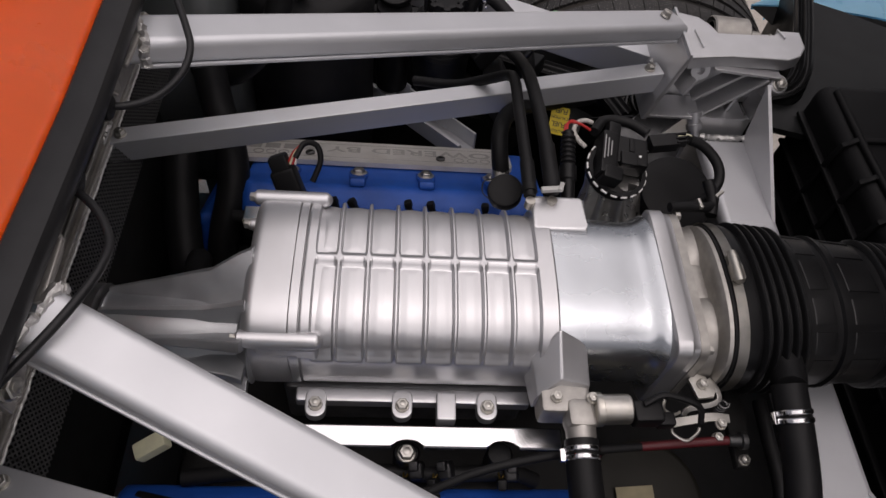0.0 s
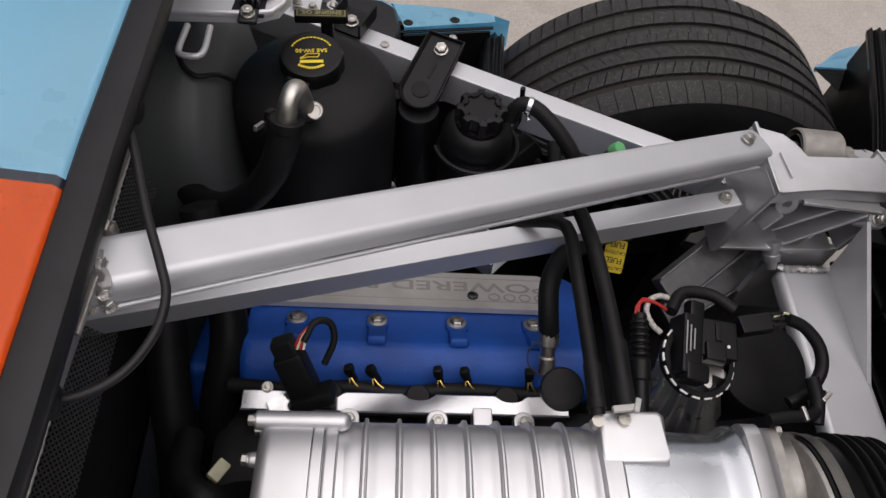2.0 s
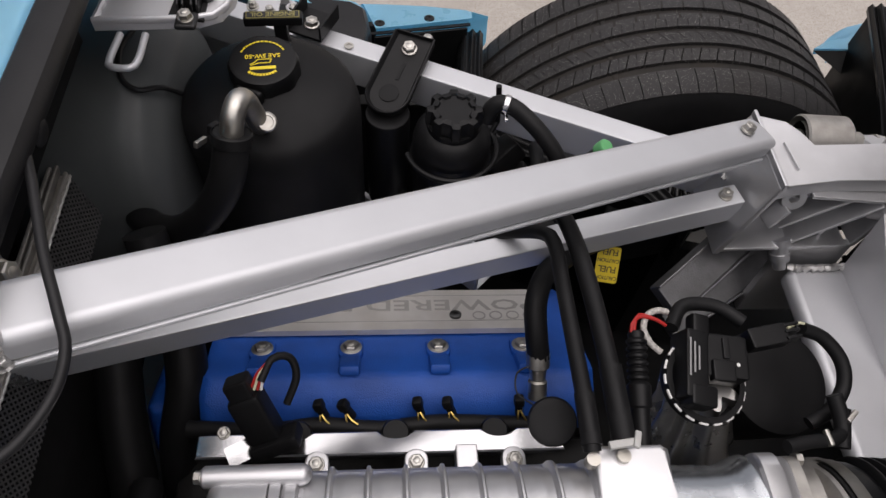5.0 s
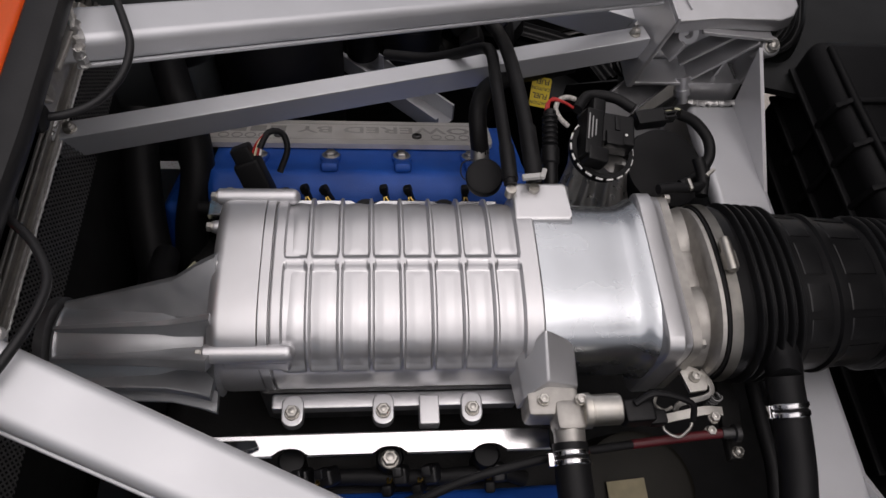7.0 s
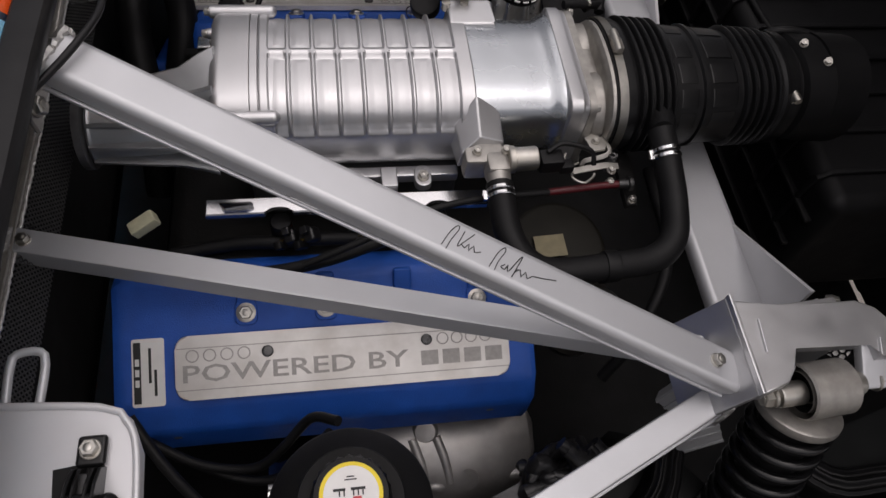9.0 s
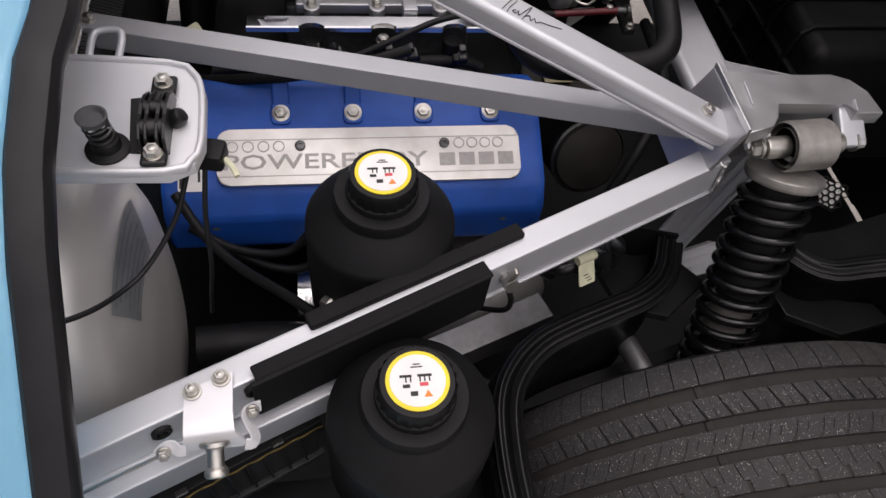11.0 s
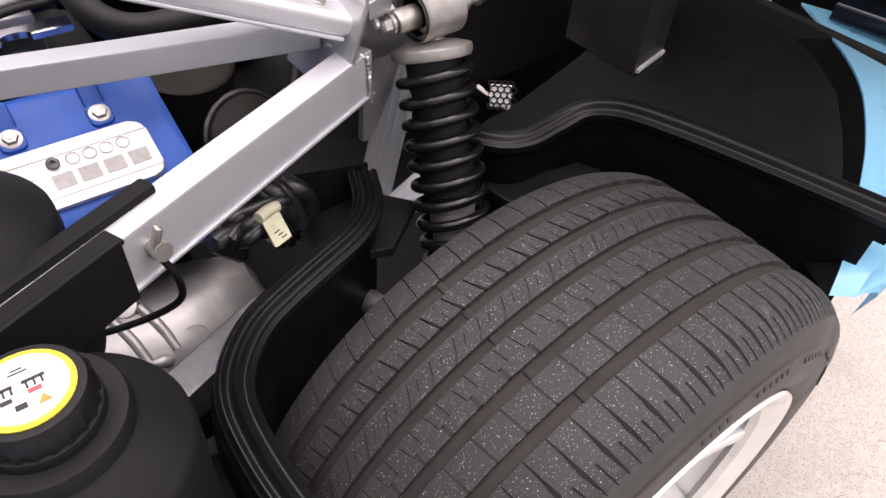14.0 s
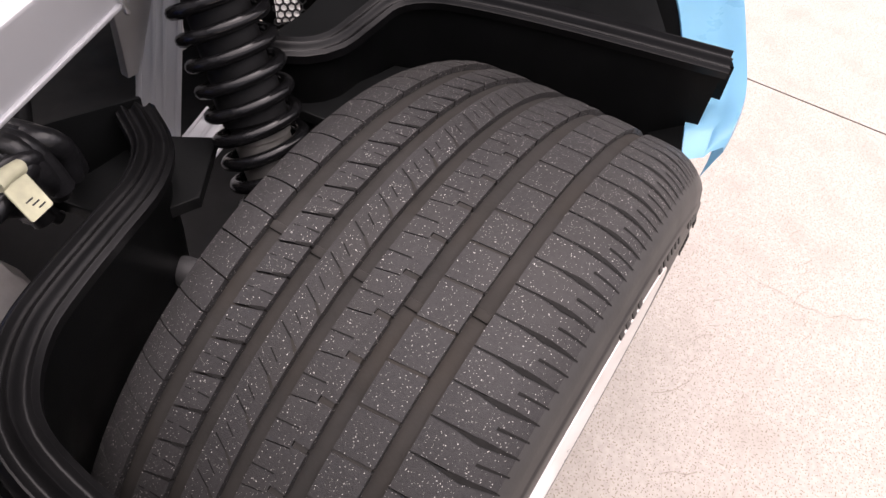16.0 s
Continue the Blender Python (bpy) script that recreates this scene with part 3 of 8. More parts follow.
    weld_line(bm, side(s, (-0.060, 0.446, 0.785)), side(s, (-0.056, 0.447, 0.728)), 0.0024, 22, seed=10)
    part("weld", bm, "weld", rl)


build_braces(NEAR)
build_braces(FAR)


def build_tower(s):
    tw = thing("shock_tower", side(s, (0.02, 0.38, 0.60)), "cast and welded silver shock tower with ribbed pockets", "shock tower", "shock towers")

    def P(x, y, z):
        return side(s, (x, y, z))

    def slab(name, low, top, r=0.002, mat="tower"):
        bm = B()
        loft(bm, [[P(*p) for p in low], [P(*p) for p in top]])
        bevel(bm, bm.edges[:], r, 2)
        part(name, bm, mat, tw)

    # front wall, leaning forward below, with its raised top edge
    slab("front_wall", [(-0.100, 0.338, 0.742), (-0.100, 0.452, 0.742), (-0.092, 0.452, 0.742), (-0.092, 0.338, 0.742)],
         [(-0.067, 0.348, 0.848), (-0.067, 0.453, 0.846), (-0.060, 0.453, 0.846), (-0.060, 0.348, 0.848)])
    bm = B()
    beam(bm, P(-0.0645, 0.347, 0.8500), P(-0.0645, 0.4535, 0.8480), 0.0042, 0.010, r=0.0012)
    part("top_edge", bm, "tower", tw)
    # top arm with the slot for the shock eye
    bm = B()
    out = [(-0.062, 0.350), (-0.030, 0.357), (0.000, 0.361), (0.079, 0.360), (0.099, 0.370), (0.112, 0.390), (0.114, 0.424), (0.080, 0.424), (0.074, 0.409), (-0.012, 0.406), (-0.017, 0.428), (-0.030, 0.443), (-0.062, 0.4525)]
    prism(bm, [(x, y * s) for x, y in out], Matrix.Translation((0, 0, 0.829)), 0.0175, 0.0025, 2)
    part("top_arm", bm, "tower", tw)
    for a, b in (((-0.0435, 0.411), (-0.0395, 0.374)), ((0.0795, 0.4235), (0.0860, 0.405))):
        bm = B()
        beam(bm, P(*a, 0.8472), P(*b, 0.8472), 0.0024, 0.005, r=0.001)
        part("ridge", bm, "tower", tw)
    # inner pocket: web, chords, ribs and boss
    slab("web", [(-0.088, 0.392, 0.745), (0.078, 0.384, 0.745), (0.078, 0.392, 0.745), (-0.088, 0.400, 0.745)], [(-0.062, 0.390, 0.832), (0.090, 0.380, 0.832), (0.090, 0.388, 0.832), (-0.062, 0.398, 0.832)], 0.001)
    for a, b, w, h in (((-0.096, 0.362, 0.7480), (0.060, 0.370, 0.7420), 0.046, 0.006), ((-0.011, 0.364, 0.7440), (0.060, 0.359, 0.8210), 0.030, 0.005), ((-0.030, 0.366, 0.7700), (0.028, 0.364, 0.8240), 0.024, 0.005),
                       ((-0.020, 0.366, 0.8270), (0.075, 0.359, 0.8240), 0.026, 0.005), ((0.034, 0.372, 0.7450), (0.042, 0.372, 0.7900), 0.020, 0.005), ((-0.060, 0.356, 0.7900), (-0.046, 0.360, 0.8150), 0.034, 0.006),
                       ((0.068, 0.366, 0.7420), (0.080, 0.366, 0.8120), 0.036, 0.007)):
        bm = B()
        beam(bm, P(*a), P(*b), w, h, r=0.0018)
        part("rib", bm, "tower", tw)
    bm = B()
    mm = facing(P(-0.038, 0.366, 0.8180), (-0.05, -0.80 * s, 0.42))
    lathe(bm, [(0.0150, -0.02), (0.0142, 0.010), (0.0130, 0.0125), (0.0058, 0.0125), (0.0050, 0.011), (0.0050, 0.000), (0.0005, 0.000)], mm, 28)
    part("boss", bm, "tower", tw)
    mm = facing(P(0.0775, 0.358, 0.8020), (0.02, -0.62 * s, 0.78))
    bm = B()
    lathe(bm, [(0.0135, -0.02), (0.0140, 0.002), (0.0140, 0.0120), (0.0120, 0.0145), (0.0075, 0.0150)], mm, 28)
    part("bolt_boss", bm, "tower", tw)
    piece("bolt", BOLT_M, mm @ Matrix.Translation((0, 0, 0.0145)), tw)
    # lower box behind the stud
    slab("column", [(-0.01, 0.342, 0.60), (0.070, 0.342, 0.60), (0.070, 0.354, 0.60), (-0.01, 0.354, 0.60)], [(-0.01, 0.349, 0.745), (0.070, 0.349, 0.745), (0.070, 0.357, 0.745), (-0.01, 0.357, 0.745)])
    bm = B()
    mm = frame_of(P(-0.018, 0.356, 0.748), P(-0.010, 0.334, 0.716)) @ pose(0, 0, 0, 0, 90, 0)
    lathe(bm, [(0.0120, 0), (0.0120, 0.009), (0.0100, 0.0095), (0.0100, 0.018), (0.0115, 0.0185), (0.0115, 0.027), (0.0075, 0.028), (0.0075, 0.038), (0.0040, 0.040)], mm, 20)
    part("stud", bm, "tower", tw)
    return tw


build_tower(NEAR)
build_tower(FAR)


def build_crossmember():
    cm = thing("crossmember", (0.04, 0, 0.60), "folded silver sheet crossmember welded between the shock towers", "crossmember")
    bm = B()
    box(bm, (0.0375, 0, 0.703), (0.077, 0.672, 0.026), 0.010, 4)
    part("beam", bm, "frame", cm)
    for s in (NEAR, FAR):
        def P(x, y, z):
            return side(s, (x, y, z))
        bm = B()
        loft(bm, [[P(0.066 + x, 0.334, 0.712), P(0.067 + x, 0.180, 0.714), P(0.066 + x, 0.196, 0.724), P(0.053 + x, 0.336, 0.822)] for x in (0, 0.005)])
        part("gusset", bm, "panel", cm, "thin triangular gusset plate")
        bm = B()
        weld_line(bm, P(-0.002, 0.334, 0.719), P(0.070, 0.334, 0.719), 0.0045, 16, 21)
        part("weld", bm, "weld", cm)


build_crossmember()

# ---- coil-over shocks ----


def build_shock(s):
    top, low = side(s, (0.022, 0.446, 0.776)), side(s, (-0.0085, 0.578, 0.500))
    sh = thing("coilover_shock", low, "coil-over damper with a black spring and silver top perch", "shock absorber", "coil-over shocks")
    ax = (top - low).normalized()
    m = facing(low, ax)
    L = (top - low).length
    bm = B()
    lathe(bm, [(0.0435, L - 0.014), (0.0455, L - 0.010), (0.0455, L - 0.003), (0.0440, L - 0.0015), (0.030, L + 0.003), (0.016, L + 0.005), (0.014, L + 0.02)], m, 40)
    part("top_perch", bm, "raw", sh, "machined silver spring perch")
    bm = B()
    pts = []
    turns, n = 14.6, 420
    for i in range(n):
        t = i / (n - 1)
        a = 2 * math.pi * turns * t
        h = -0.06 + t * (L - 0.022 + 0.06)
        r = 0.0392
        pts.append(m @ Vector((r * math.cos(a), r * math.sin(a), h)))
    sweep(bm, pts, circle(0.0064, 10))
    part("spring", bm, "spring", sh, "gloss black coil spring")
    bm = B()
    lathe(bm, [(0.024, -0.10), (0.024, 0.10), (0.027, 0.136), (0.0315, 0.140), (0.0315, 0.170), (0.029, 0.174), (0.029, L - 0.05), (0.031, L - 0.045), (0.031, L - 0.01)], m, 28)
    part("damper", bm, "rubber", sh)
    bm = B()
    lathe(bm, [(0.0262, 0.075), (0.0272, 0.077), (0.0272, 0.118), (0.0288, 0.120), (0.0288, 0.128), (0.0265, 0.130)], m, 28)
    part("sleeve", bm, "raw", sh, "bare metal damper sleeve")
    bm = B()
    c = side(s, (0.024, 0.443, 0.8145))
    mx = facing(c, (1, -0.06 * s, 0.0))
    lathe(bm, [(0.0270, -0.027), (0.0290, -0.025), (0.0290, 0.024), (0.0270, 0.026), (0.0215, 0.026), (0.0215, -0.027)], mx, 44, caps=False)
    part("eye", bm, "raw", sh, "silver upper eye sleeve")
    bm = B()
    lathe(bm, [(0.0214, -0.024), (0.0214, 0.024), (0.011, 0.026), (0.011, -0.026)], mx, 28, caps=False)
    part("bush", bm, "rubber", sh)
    bm = B()
    lathe(bm, [(0.0060, -0.070), (0.0060, 0.076)], mx, 18)
    lathe(bm, [(0.0118, -0.052), (0.0128, -0.050), (0.0128, -0.024)], mx, 20)
    lathe(bm, [(0.0128, 0.024), (0.0128, 0.044), (0.0118, 0.046)], mx, 20)
    part("pin", bm, "steel", sh)
    for d in (-1, 1):
        piece("bolt", BOLT_L, mx @ Matrix.Translation((0, 0, (0.056 if d < 0 else 0.062) * d)) @ pose(0, 0, 0, 0 if d > 0 else 180, 0, 0), sh)
    # ears from the tower that carry the pin
    for x, w in ((-0.034, 0.010), (0.083, 0.014)):
        bm = B()
        beam(bm, side(s, (x, 0.405, 0.836)), side(s, (x, 0.447, 0.8130)), w, 0.032, up=(1, 0, 0), r=0.004)
        part("clevis", bm, "frame", sh)


build_shock(NEAR)
build_shock(FAR)

# ---- supercharger ----


def case_ring(n, hw=0.0935, top=0.8605, bot=0.728, e=3.1):
    """Places (y, z) evenly round the rotor case's section, with the outward way and the run from its top middle."""
    dense = [(p.y, p.z) for p in oval(hw, top, bot, e, 2400)]
    dense = dense[600:] + dense[:600]
    run = [0.0]
    for a, b in zip(dense, dense[1:] + dense[:1]):
        run.append(run[-1] + math.dist(a, b))
    out, k = [], 0
    for i in range(n):
        g = run[-1] * i / n
        while run[k + 1] < g:
            k += 1
        (y0, z0), (y1, z1) = dense[k - 3], dense[(k + 3) % len(dense)]
        t = Vector((y1 - y0, z1 - z0)).normalized()
        out.append((*dense[k], t.y, -t.x, g if g < run[-1] / 2 else g - run[-1]))
    return out


def ease(t):
    t = max(0.0, min(1.0, t))
    return t * t * (3 - 2 * t)


def build_supercharger():
    sc = thing("supercharger", (-0.42, 0, 0.70), "ribbed cast silver twin-screw supercharger on top of the engine", "supercharger")
    # rotor case: two rows of sunk pockets that leave ribs and a spine standing
    ring = case_ring(190)
    gaps = [(-0.5300, -0.5077)] + [(-0.5053 + 0.02883 * i, -0.4788 + 0.02883 * i) for i in range(6)] + [(-0.3323, -0.3062)]
    # the run grows towards the far flank
    rows = [(-0.1150, -0.0050, 0.014), (0.0035, 0.1250, 0.014)]
    sense = -1 if ring[5][0] < ring[0][0] else 1

    def sunk(x, g):
        best = 0.0
        for x0, x1 in gaps:
            if not x0 - 0.001 < x < x1 + 0.001:
                continue
            for g0, g1, soft in rows:
                if not g0 - 0.002 < g < g1 + 0.002:
                    continue
                cx, hx, cg, hg, r = (x0 + x1) / 2, (x1 - x0) / 2, (g0 + g1) / 2, (g1 - g0) / 2, 0.0042
                qx, qg = abs(x - cx) - hx + r, abs(g - cg) - hg + r
                d = min(max(qx, qg), 0) + math.hypot(max(qx, 0), max(qg, 0)) - r
                outer = min(abs(g - g0), abs(g - g1)) if (g > cg) == (g0 > 0) else 1
                depth = ease(-d / 0.0016) * (1 - 0.16 * ease((-d - 0.0016) / 0.0095))
                best = max(best, depth * (0.35 + 0.65 * ease(outer / soft)))
        return best

    xs = [-0.5403, -0.5396] + list(np.arange(-0.5380, -0.2900, 0.0006)) + [-0.2892, -0.2885]
    rings = []
    for x in xs:
        edge = 0.0012 * (1 - ease(min(x + 0.5403, -0.2885 - x) / 0.0012))
        rings.append([Vector((x, y - ny * (0.0060 * sunk(x, g * sense) + edge), z - nz * (0.0060 * sunk(x, g * sense) + edge))) for y, z, ny, nz, g in ring])
    bm = B()
    loft(bm, rings)
    part("rotor_case", bm, "cast", sc, angle=80)
    # gear cover and joint plate, with fine joints over a core
    def shell(name, steps, mat="cast", e=3.1):
        bm = B()
        loft(bm, [oval(0.0935 + o, 0.8605 + o, 0.728 - o, e, 96, x) for x, o in steps])
        part(name, bm, mat, sc, angle=50)
    shell("core", [(-0.575, -0.0016), (-0.50, -0.007)])
    shell("joint_plate", [(-0.5495, -0.0008), (-0.5492, 0.0004), (-0.5414, 0.0004), (-0.5411, -0.0008)], e=3.2)
    shell("gear_cover", [(-0.5955, -0.012), (-0.5948, -0.0075), (-0.5930, -0.0040), (-0.5905, -0.0018), (-0.587, -0.0004), (-0.583, 0.0), (-0.5507, 0.0), (-0.5503, -0.0008)], e=3.5)
    for y, z, x0, x1, r in ((-0.083, 0.8375, -0.597, -0.5165, 0.0088), (0.079, 0.8475, -0.599, -0.5190, 0.0082), (-0.002, 0.8510, -0.6005, -0.578, 0.0085), (0.088, 0.79, -0.602, -0.54, 0.008), (0.047, 0.842, -0.601, -0.585, 0.0065)):
        bm = B()
        mm = facing((x0, y, z), (1, 0, 0))
        L = x1 - x0
        lathe(bm, [(r * 0.86, 0), (r, 0.0015), (r, L - r)] + [(r * math.cos(radians(a)), L - r + r * math.sin(radians(a))) for a in (20, 40, 60, 75, 87)], mm, 24)
        part("boss", bm, "cast", sc)
        piece("bolt", BOLT_S, facing((x0, y, z), (-1, 0, 0)), sc)
    bm = B()
    box(bm, (-0.552, -0.0845, 0.815), (0.062, 0.0150, 0.044), 0.005, 3)
    part("boss_web", bm, "cast", sc)
    # drive snout with fins, its axis beside the middle
    bm = B()
    cy, cz = -0.058, 0.797
    loft(bm, [[Vector((x, cy + r * math.cos(2 * math.pi * i / 40), cz + r * math.sin(2 * math.pi * i / 40))) for i in range(40)]
              for x, r in ((-0.588, 0.048), (-0.600, 0.0350), (-0.625, 0.0345), (-0.640, 0.0385), (-0.690, 0.0400), (-0.722, 0.0405), (-0.726, 0.0425), (-0.729, 0.0405))])
    part("snout", bm, "snout", sc, "grey finned drive snout")
    for a, grow, wide in ((-25, 1.0, 1), (5, 1.1, 1), (46, 1.42, 3.2), (90, 1.02, 1), (127, 1.12, 1.6), (160, 1.0, 1), (190, 1.0, 1)):
        bm = B()
        turn = radians(a)
        tmp = []
        for x, r, h in ((-0.590, 0.064 * grow, 1.0), (-0.606, 0.0585 * grow, 1.0), (-0.630, 0.0525 * (1 + (grow - 1) * 0.7), 0.8), (-0.690, 0.0485 * (1 + (grow - 1) * 0.25), 0.45), (-0.727, 0.0455, 0.25)):
            half = 0.0016 + 0.0022 * h * wide
            sec = []
            for o, rr in ((-half * 1.5, 0.034), (-half, r - 0.0012), (-half * 0.7, r), (half * 0.7, r), (half, r - 0.0012), (half * 1.5, 0.034)):
                sec.append(Vector((x, cy + rr * math.cos(turn) - o * math.sin(turn), cz + rr * math.sin(turn) + o * math.cos(turn))))
            tmp.append(sec)
        loft(bm, tmp)
        part("fin", bm, "snout", sc)
    bm = B()
    lathe(bm, [(0.043, 0), (0.0475, 0.001), (0.0475, 0.009), (0.043, 0.011)], facing((-0.7415, cy, cz), (1, 0, 0)), 40)
    part("nose_ring", bm, "cast_dark", sc)
    # smooth outlet housing, flared to its flange
    bm = B()
    loft(bm, [oval(0.0935 + o, 0.8605 + o, 0.735, 3.3, 96, x) for x, o in ((-0.2890, -0.0060), (-0.2880, -0.0048), (-0.270, -0.0052), (-0.215, -0.0072), (-0.200, -0.0075), (-0.1945, -0.0068), (-0.1895, -0.0050), (-0.1850, -0.0026), (-0.1810, -0.0012), (-0.1770, -0.0006))])
    part("outlet_housing", bm, "smoothcast", sc, "smooth bare outlet housing", angle=60)
    bm = B()
    prism(bm, [(-0.3070, 0.045), (-0.248, 0.045), (-0.248, 0.052), (-0.246, 0.088), (-0.252, 0.092), (-0.301, 0.092), (-0.3060, 0.088)], Matrix.Translation((0, 0, 0.79)), 0.0685, 0.005, 3)
    part("fitting_block", bm, "cast", sc)
    bm = B()
    # ridged block: two sloping faces meet in a ridge that runs outward
    low = [(-0.318, -0.080, 0.790), (-0.291, -0.070, 0.790), (-0.252, -0.076, 0.790), (-0.254, -0.118, 0.790), (-0.285, -0.116, 0.790), (-0.312, -0.126, 0.790)]
    top = [(-0.314, -0.086, 0.822), (-0.291, -0.072, 0.858), (-0.260, -0.076, 0.836), (-0.258, -0.115, 0.822), (-0.287, -0.112, 0.828), (-0.310, -0.124, 0.812)]
    vl, vt = [bm.verts.new(p) for p in low], [bm.verts.new(p) for p in top]
    for i in range(6):
        bm.faces.new((vl[i], vl[(i + 1) % 6], vt[(i + 1) % 6], vt[i]))
    bm.faces.new((vt[1], vt[2], vt[3], vt[4]))
    bm.faces.new((vt[0], vt[1], vt[4], vt[5]))
    bm.faces.new(vl[::-1])
    bevel(bm, bm.edges[:], 0.0022, 2)
    part("valve_block", bm, "cast", sc)
    # inlet flange
    bm = B()
    loft(bm, [oval(hw, tp, 0.728, 9.0, 96, x, -0.004) for x, hw, tp in ((-0.1775, 0.0890, 0.856), (-0.1752, 0.0915, 0.8585), (-0.1610, 0.0915, 0.8585), (-0.1580, 0.0890, 0.8565), (-0.1520, 0.0885, 0.8560))])
    part("inlet_flange", bm, "cast", sc)
    bm = B()
    loft(bm, [oval(0.0890, 0.8555, 0.730, 9.0, 96, x, -0.004) for x in (-0.1515, -0.1425)])
    part("throttle_flange", bm, "raw", sc)
    for y, z in ((0.080, 0.846), (-0.083, 0.842), (0.083, 0.745), (-0.083, 0.745)):
        piece("bolt", BOLT_S, facing((-0.1425, y, z), (1, 0, 0)), sc)
    # foot flange with its tabs
    for s in (-1, 1):
        bm = B()
        box(bm, (-0.425, s * 0.0985, 0.742), (0.245, 0.016, 0.016), 0.003)
        part("foot_flange", bm, "cast", sc)
        for x in (-0.526, -0.4375, -0.349):
            bm = B()
            prism(bm, rounded(0.0215, 0.032, 0.0095), Matrix.Translation((x, s * 0.109, 0.742)), 0.012, 0.002)
            part("tab", bm, "cast", sc)
            piece("bolt", BOLT_T, Matrix.Translation((x, s * 0.112, 0.754)), sc)
        bm = B()
        box(bm, (-0.392, s * 0.112, 0.748), (0.020, 0.030, 0.020), 0.002)
        part("stop_lug", bm, "cast", sc)


build_supercharger()


def build_manifold():
    mf = thing("intake_manifold", (-0.43, 0, 0.55), "cast silver intake manifold between the cylinder banks", "manifold")
    bm = B()
    box(bm, (-0.43, 0, 0.685), (0.27, 0.17, 0.09), 0.01)
    part("plenum", bm, "cast_dark", mf)
    for s in (-1, 1):
        bm = B()
        # polished strip, scalloped round the injector bosses
        out = []
        x0, x1, w = {NEAR: (-0.612, -0.272, 0.022), FAR: (-0.634, -0.300, 0.022)}[s]
        out += [(x0, w), (x1, w)]
        out.append((x1, 0))
        for cx in {NEAR: (-0.3335, -0.431, -0.527), FAR: (-0.360, -0.4555, -0.5480)}[s]:
            for k in range(0, 9):
                a = math.pi * k / 8
                out.append((cx + 0.0165 * math.cos(a), 0.0095 * math.sin(a) ** 0.8))
        out.append((x0, 0))
        m = Matrix.Translation((0, s * {NEAR: 0.1525, FAR: 0.1430}[s], 0.740)) @ pose(0, 0, 0, -4 * s, 0, 0) @ Matrix.Diagonal((1, -s, 1, 1))
        prism(bm, out, m, 0.009, 0.0015, 1)
        part("edge_strip", bm, "polish", mf, "polished scalloped edge strip")


build_manifold()


def build_throttle():
    th = thing("throttle_unit", (-0.13, 0, 0.73), "raw cast twin-bore throttle body", "throttle body")
    for y in (-0.043, 0.043):
        bm = B()
        mm = facing((-0.147, y, 0.797), (1, 0, 0))
        lathe(bm, [(0.050, 0), (0.050, 0.006), (0.047, 0.010), (0.048, 0.026), (0.050, 0.030), (0.050, 0.045)], mm, 36)
        part("bore", bm, "raw", th)
    bm = B()
    box(bm, (-0.125, 0, 0.80), (0.034, 0.05, 0.080), 0.008)
    part("web", bm, "raw", th)
    bm = B()
    loft(bm, [oval(0.0905 + d, 0.8665 + d, 0.746 - d, 2.4, 64, x, -0.008) for x, d in ((-0.1240, -0.010), (-0.1215, -0.0035), (-0.1195, -0.0005), (-0.1155, 0.0))])
    part("collar", bm, "raw", th, "cast collar below the hose clamp")
    # linkage at its near end
    def strap(name, pts, w, t, up, m="steel"):
        bm = B()
        sweep(bm, spline(pts, 0.003), rounded(w, t, t * 0.3, 2), up=up)
        part(name, bm, m, th)
    bm = B()
    prism(bm, [(-0.147, -0.095), (-0.139, -0.088), (-0.128, -0.092), (-0.120, -0.106), (-0.124, -0.114), (-0.141, -0.116)], Matrix.Translation((0, 0, 0.797)), 0.004, 0.0008)
    part("lever", bm, "steel", th)
    strap("bracket_arm", [(-0.126, -0.094, 0.800), (-0.119, -0.104, 0.799), (-0.117, -0.114, 0.796), (-0.126, -0.119, 0.793), (-0.150, -0.124, 0.792), (-0.156, -0.131, 0.790)], 0.006, 0.0025, (0, 0, 1))
    strap("lower_arm", [(-0.172, -0.139, 0.790), (-0.150, -0.135, 0.790), (-0.125, -0.131, 0.790), (-0.108, -0.132, 0.789)], 0.009, 0.0025, (0, 0, 1))
    for pts in ([(-0.170, -0.138, 0.792), (-0.171, -0.149, 0.791), (-0.158, -0.156, 0.790), (-0.145, -0.148, 0.790), (-0.142, -0.143, 0.790)],
                [(-0.176, -0.118, 0.800), (-0.178, -0.126, 0.797), (-0.168, -0.131, 0.794), (-0.160, -0.128, 0.794)]):
        bm = B()
        tube(bm, pts, 0.0016, 8, 0.003)
        part("link_wire", bm, "steel", th)
    bm = B()
    pts = [Vector((-0.113 + 0.0048 * math.cos(a), -0.119 + 0.0048 * math.sin(a), 0.765 + 0.032 * a / (2 * math.pi * 7))) for a in np.linspace(0, 2 * math.pi * 7, 90)]
    sweep(bm, pts, circle(0.0012, 6))
    part("return_spring", bm, "darksteel", th)
    for p in ((-0.118, -0.138, 0.788), (-0.119, -0.148, 0.776), (-0.134, -0.101, 0.801)):
        piece("bolt", BOLT_S, Matrix.Translation(p), th)
    bm = B()
    prism(bm, [(-0.090, -0.085), (-0.074, -0.085), (-0.070, -0.110), (-0.082, -0.172), (-0.097, -0.172), (-0.095, -0.110)], Matrix.Translation((0, 0, 0.752)), 0.008, 0.002)
    part("stay_plate", bm, "blockgrey", th, "dark cast stay plate")
    piece("bolt", BOLT_S, Matrix.Translation((-0.088, -0.165, 0.760)), th)


build_throttle()


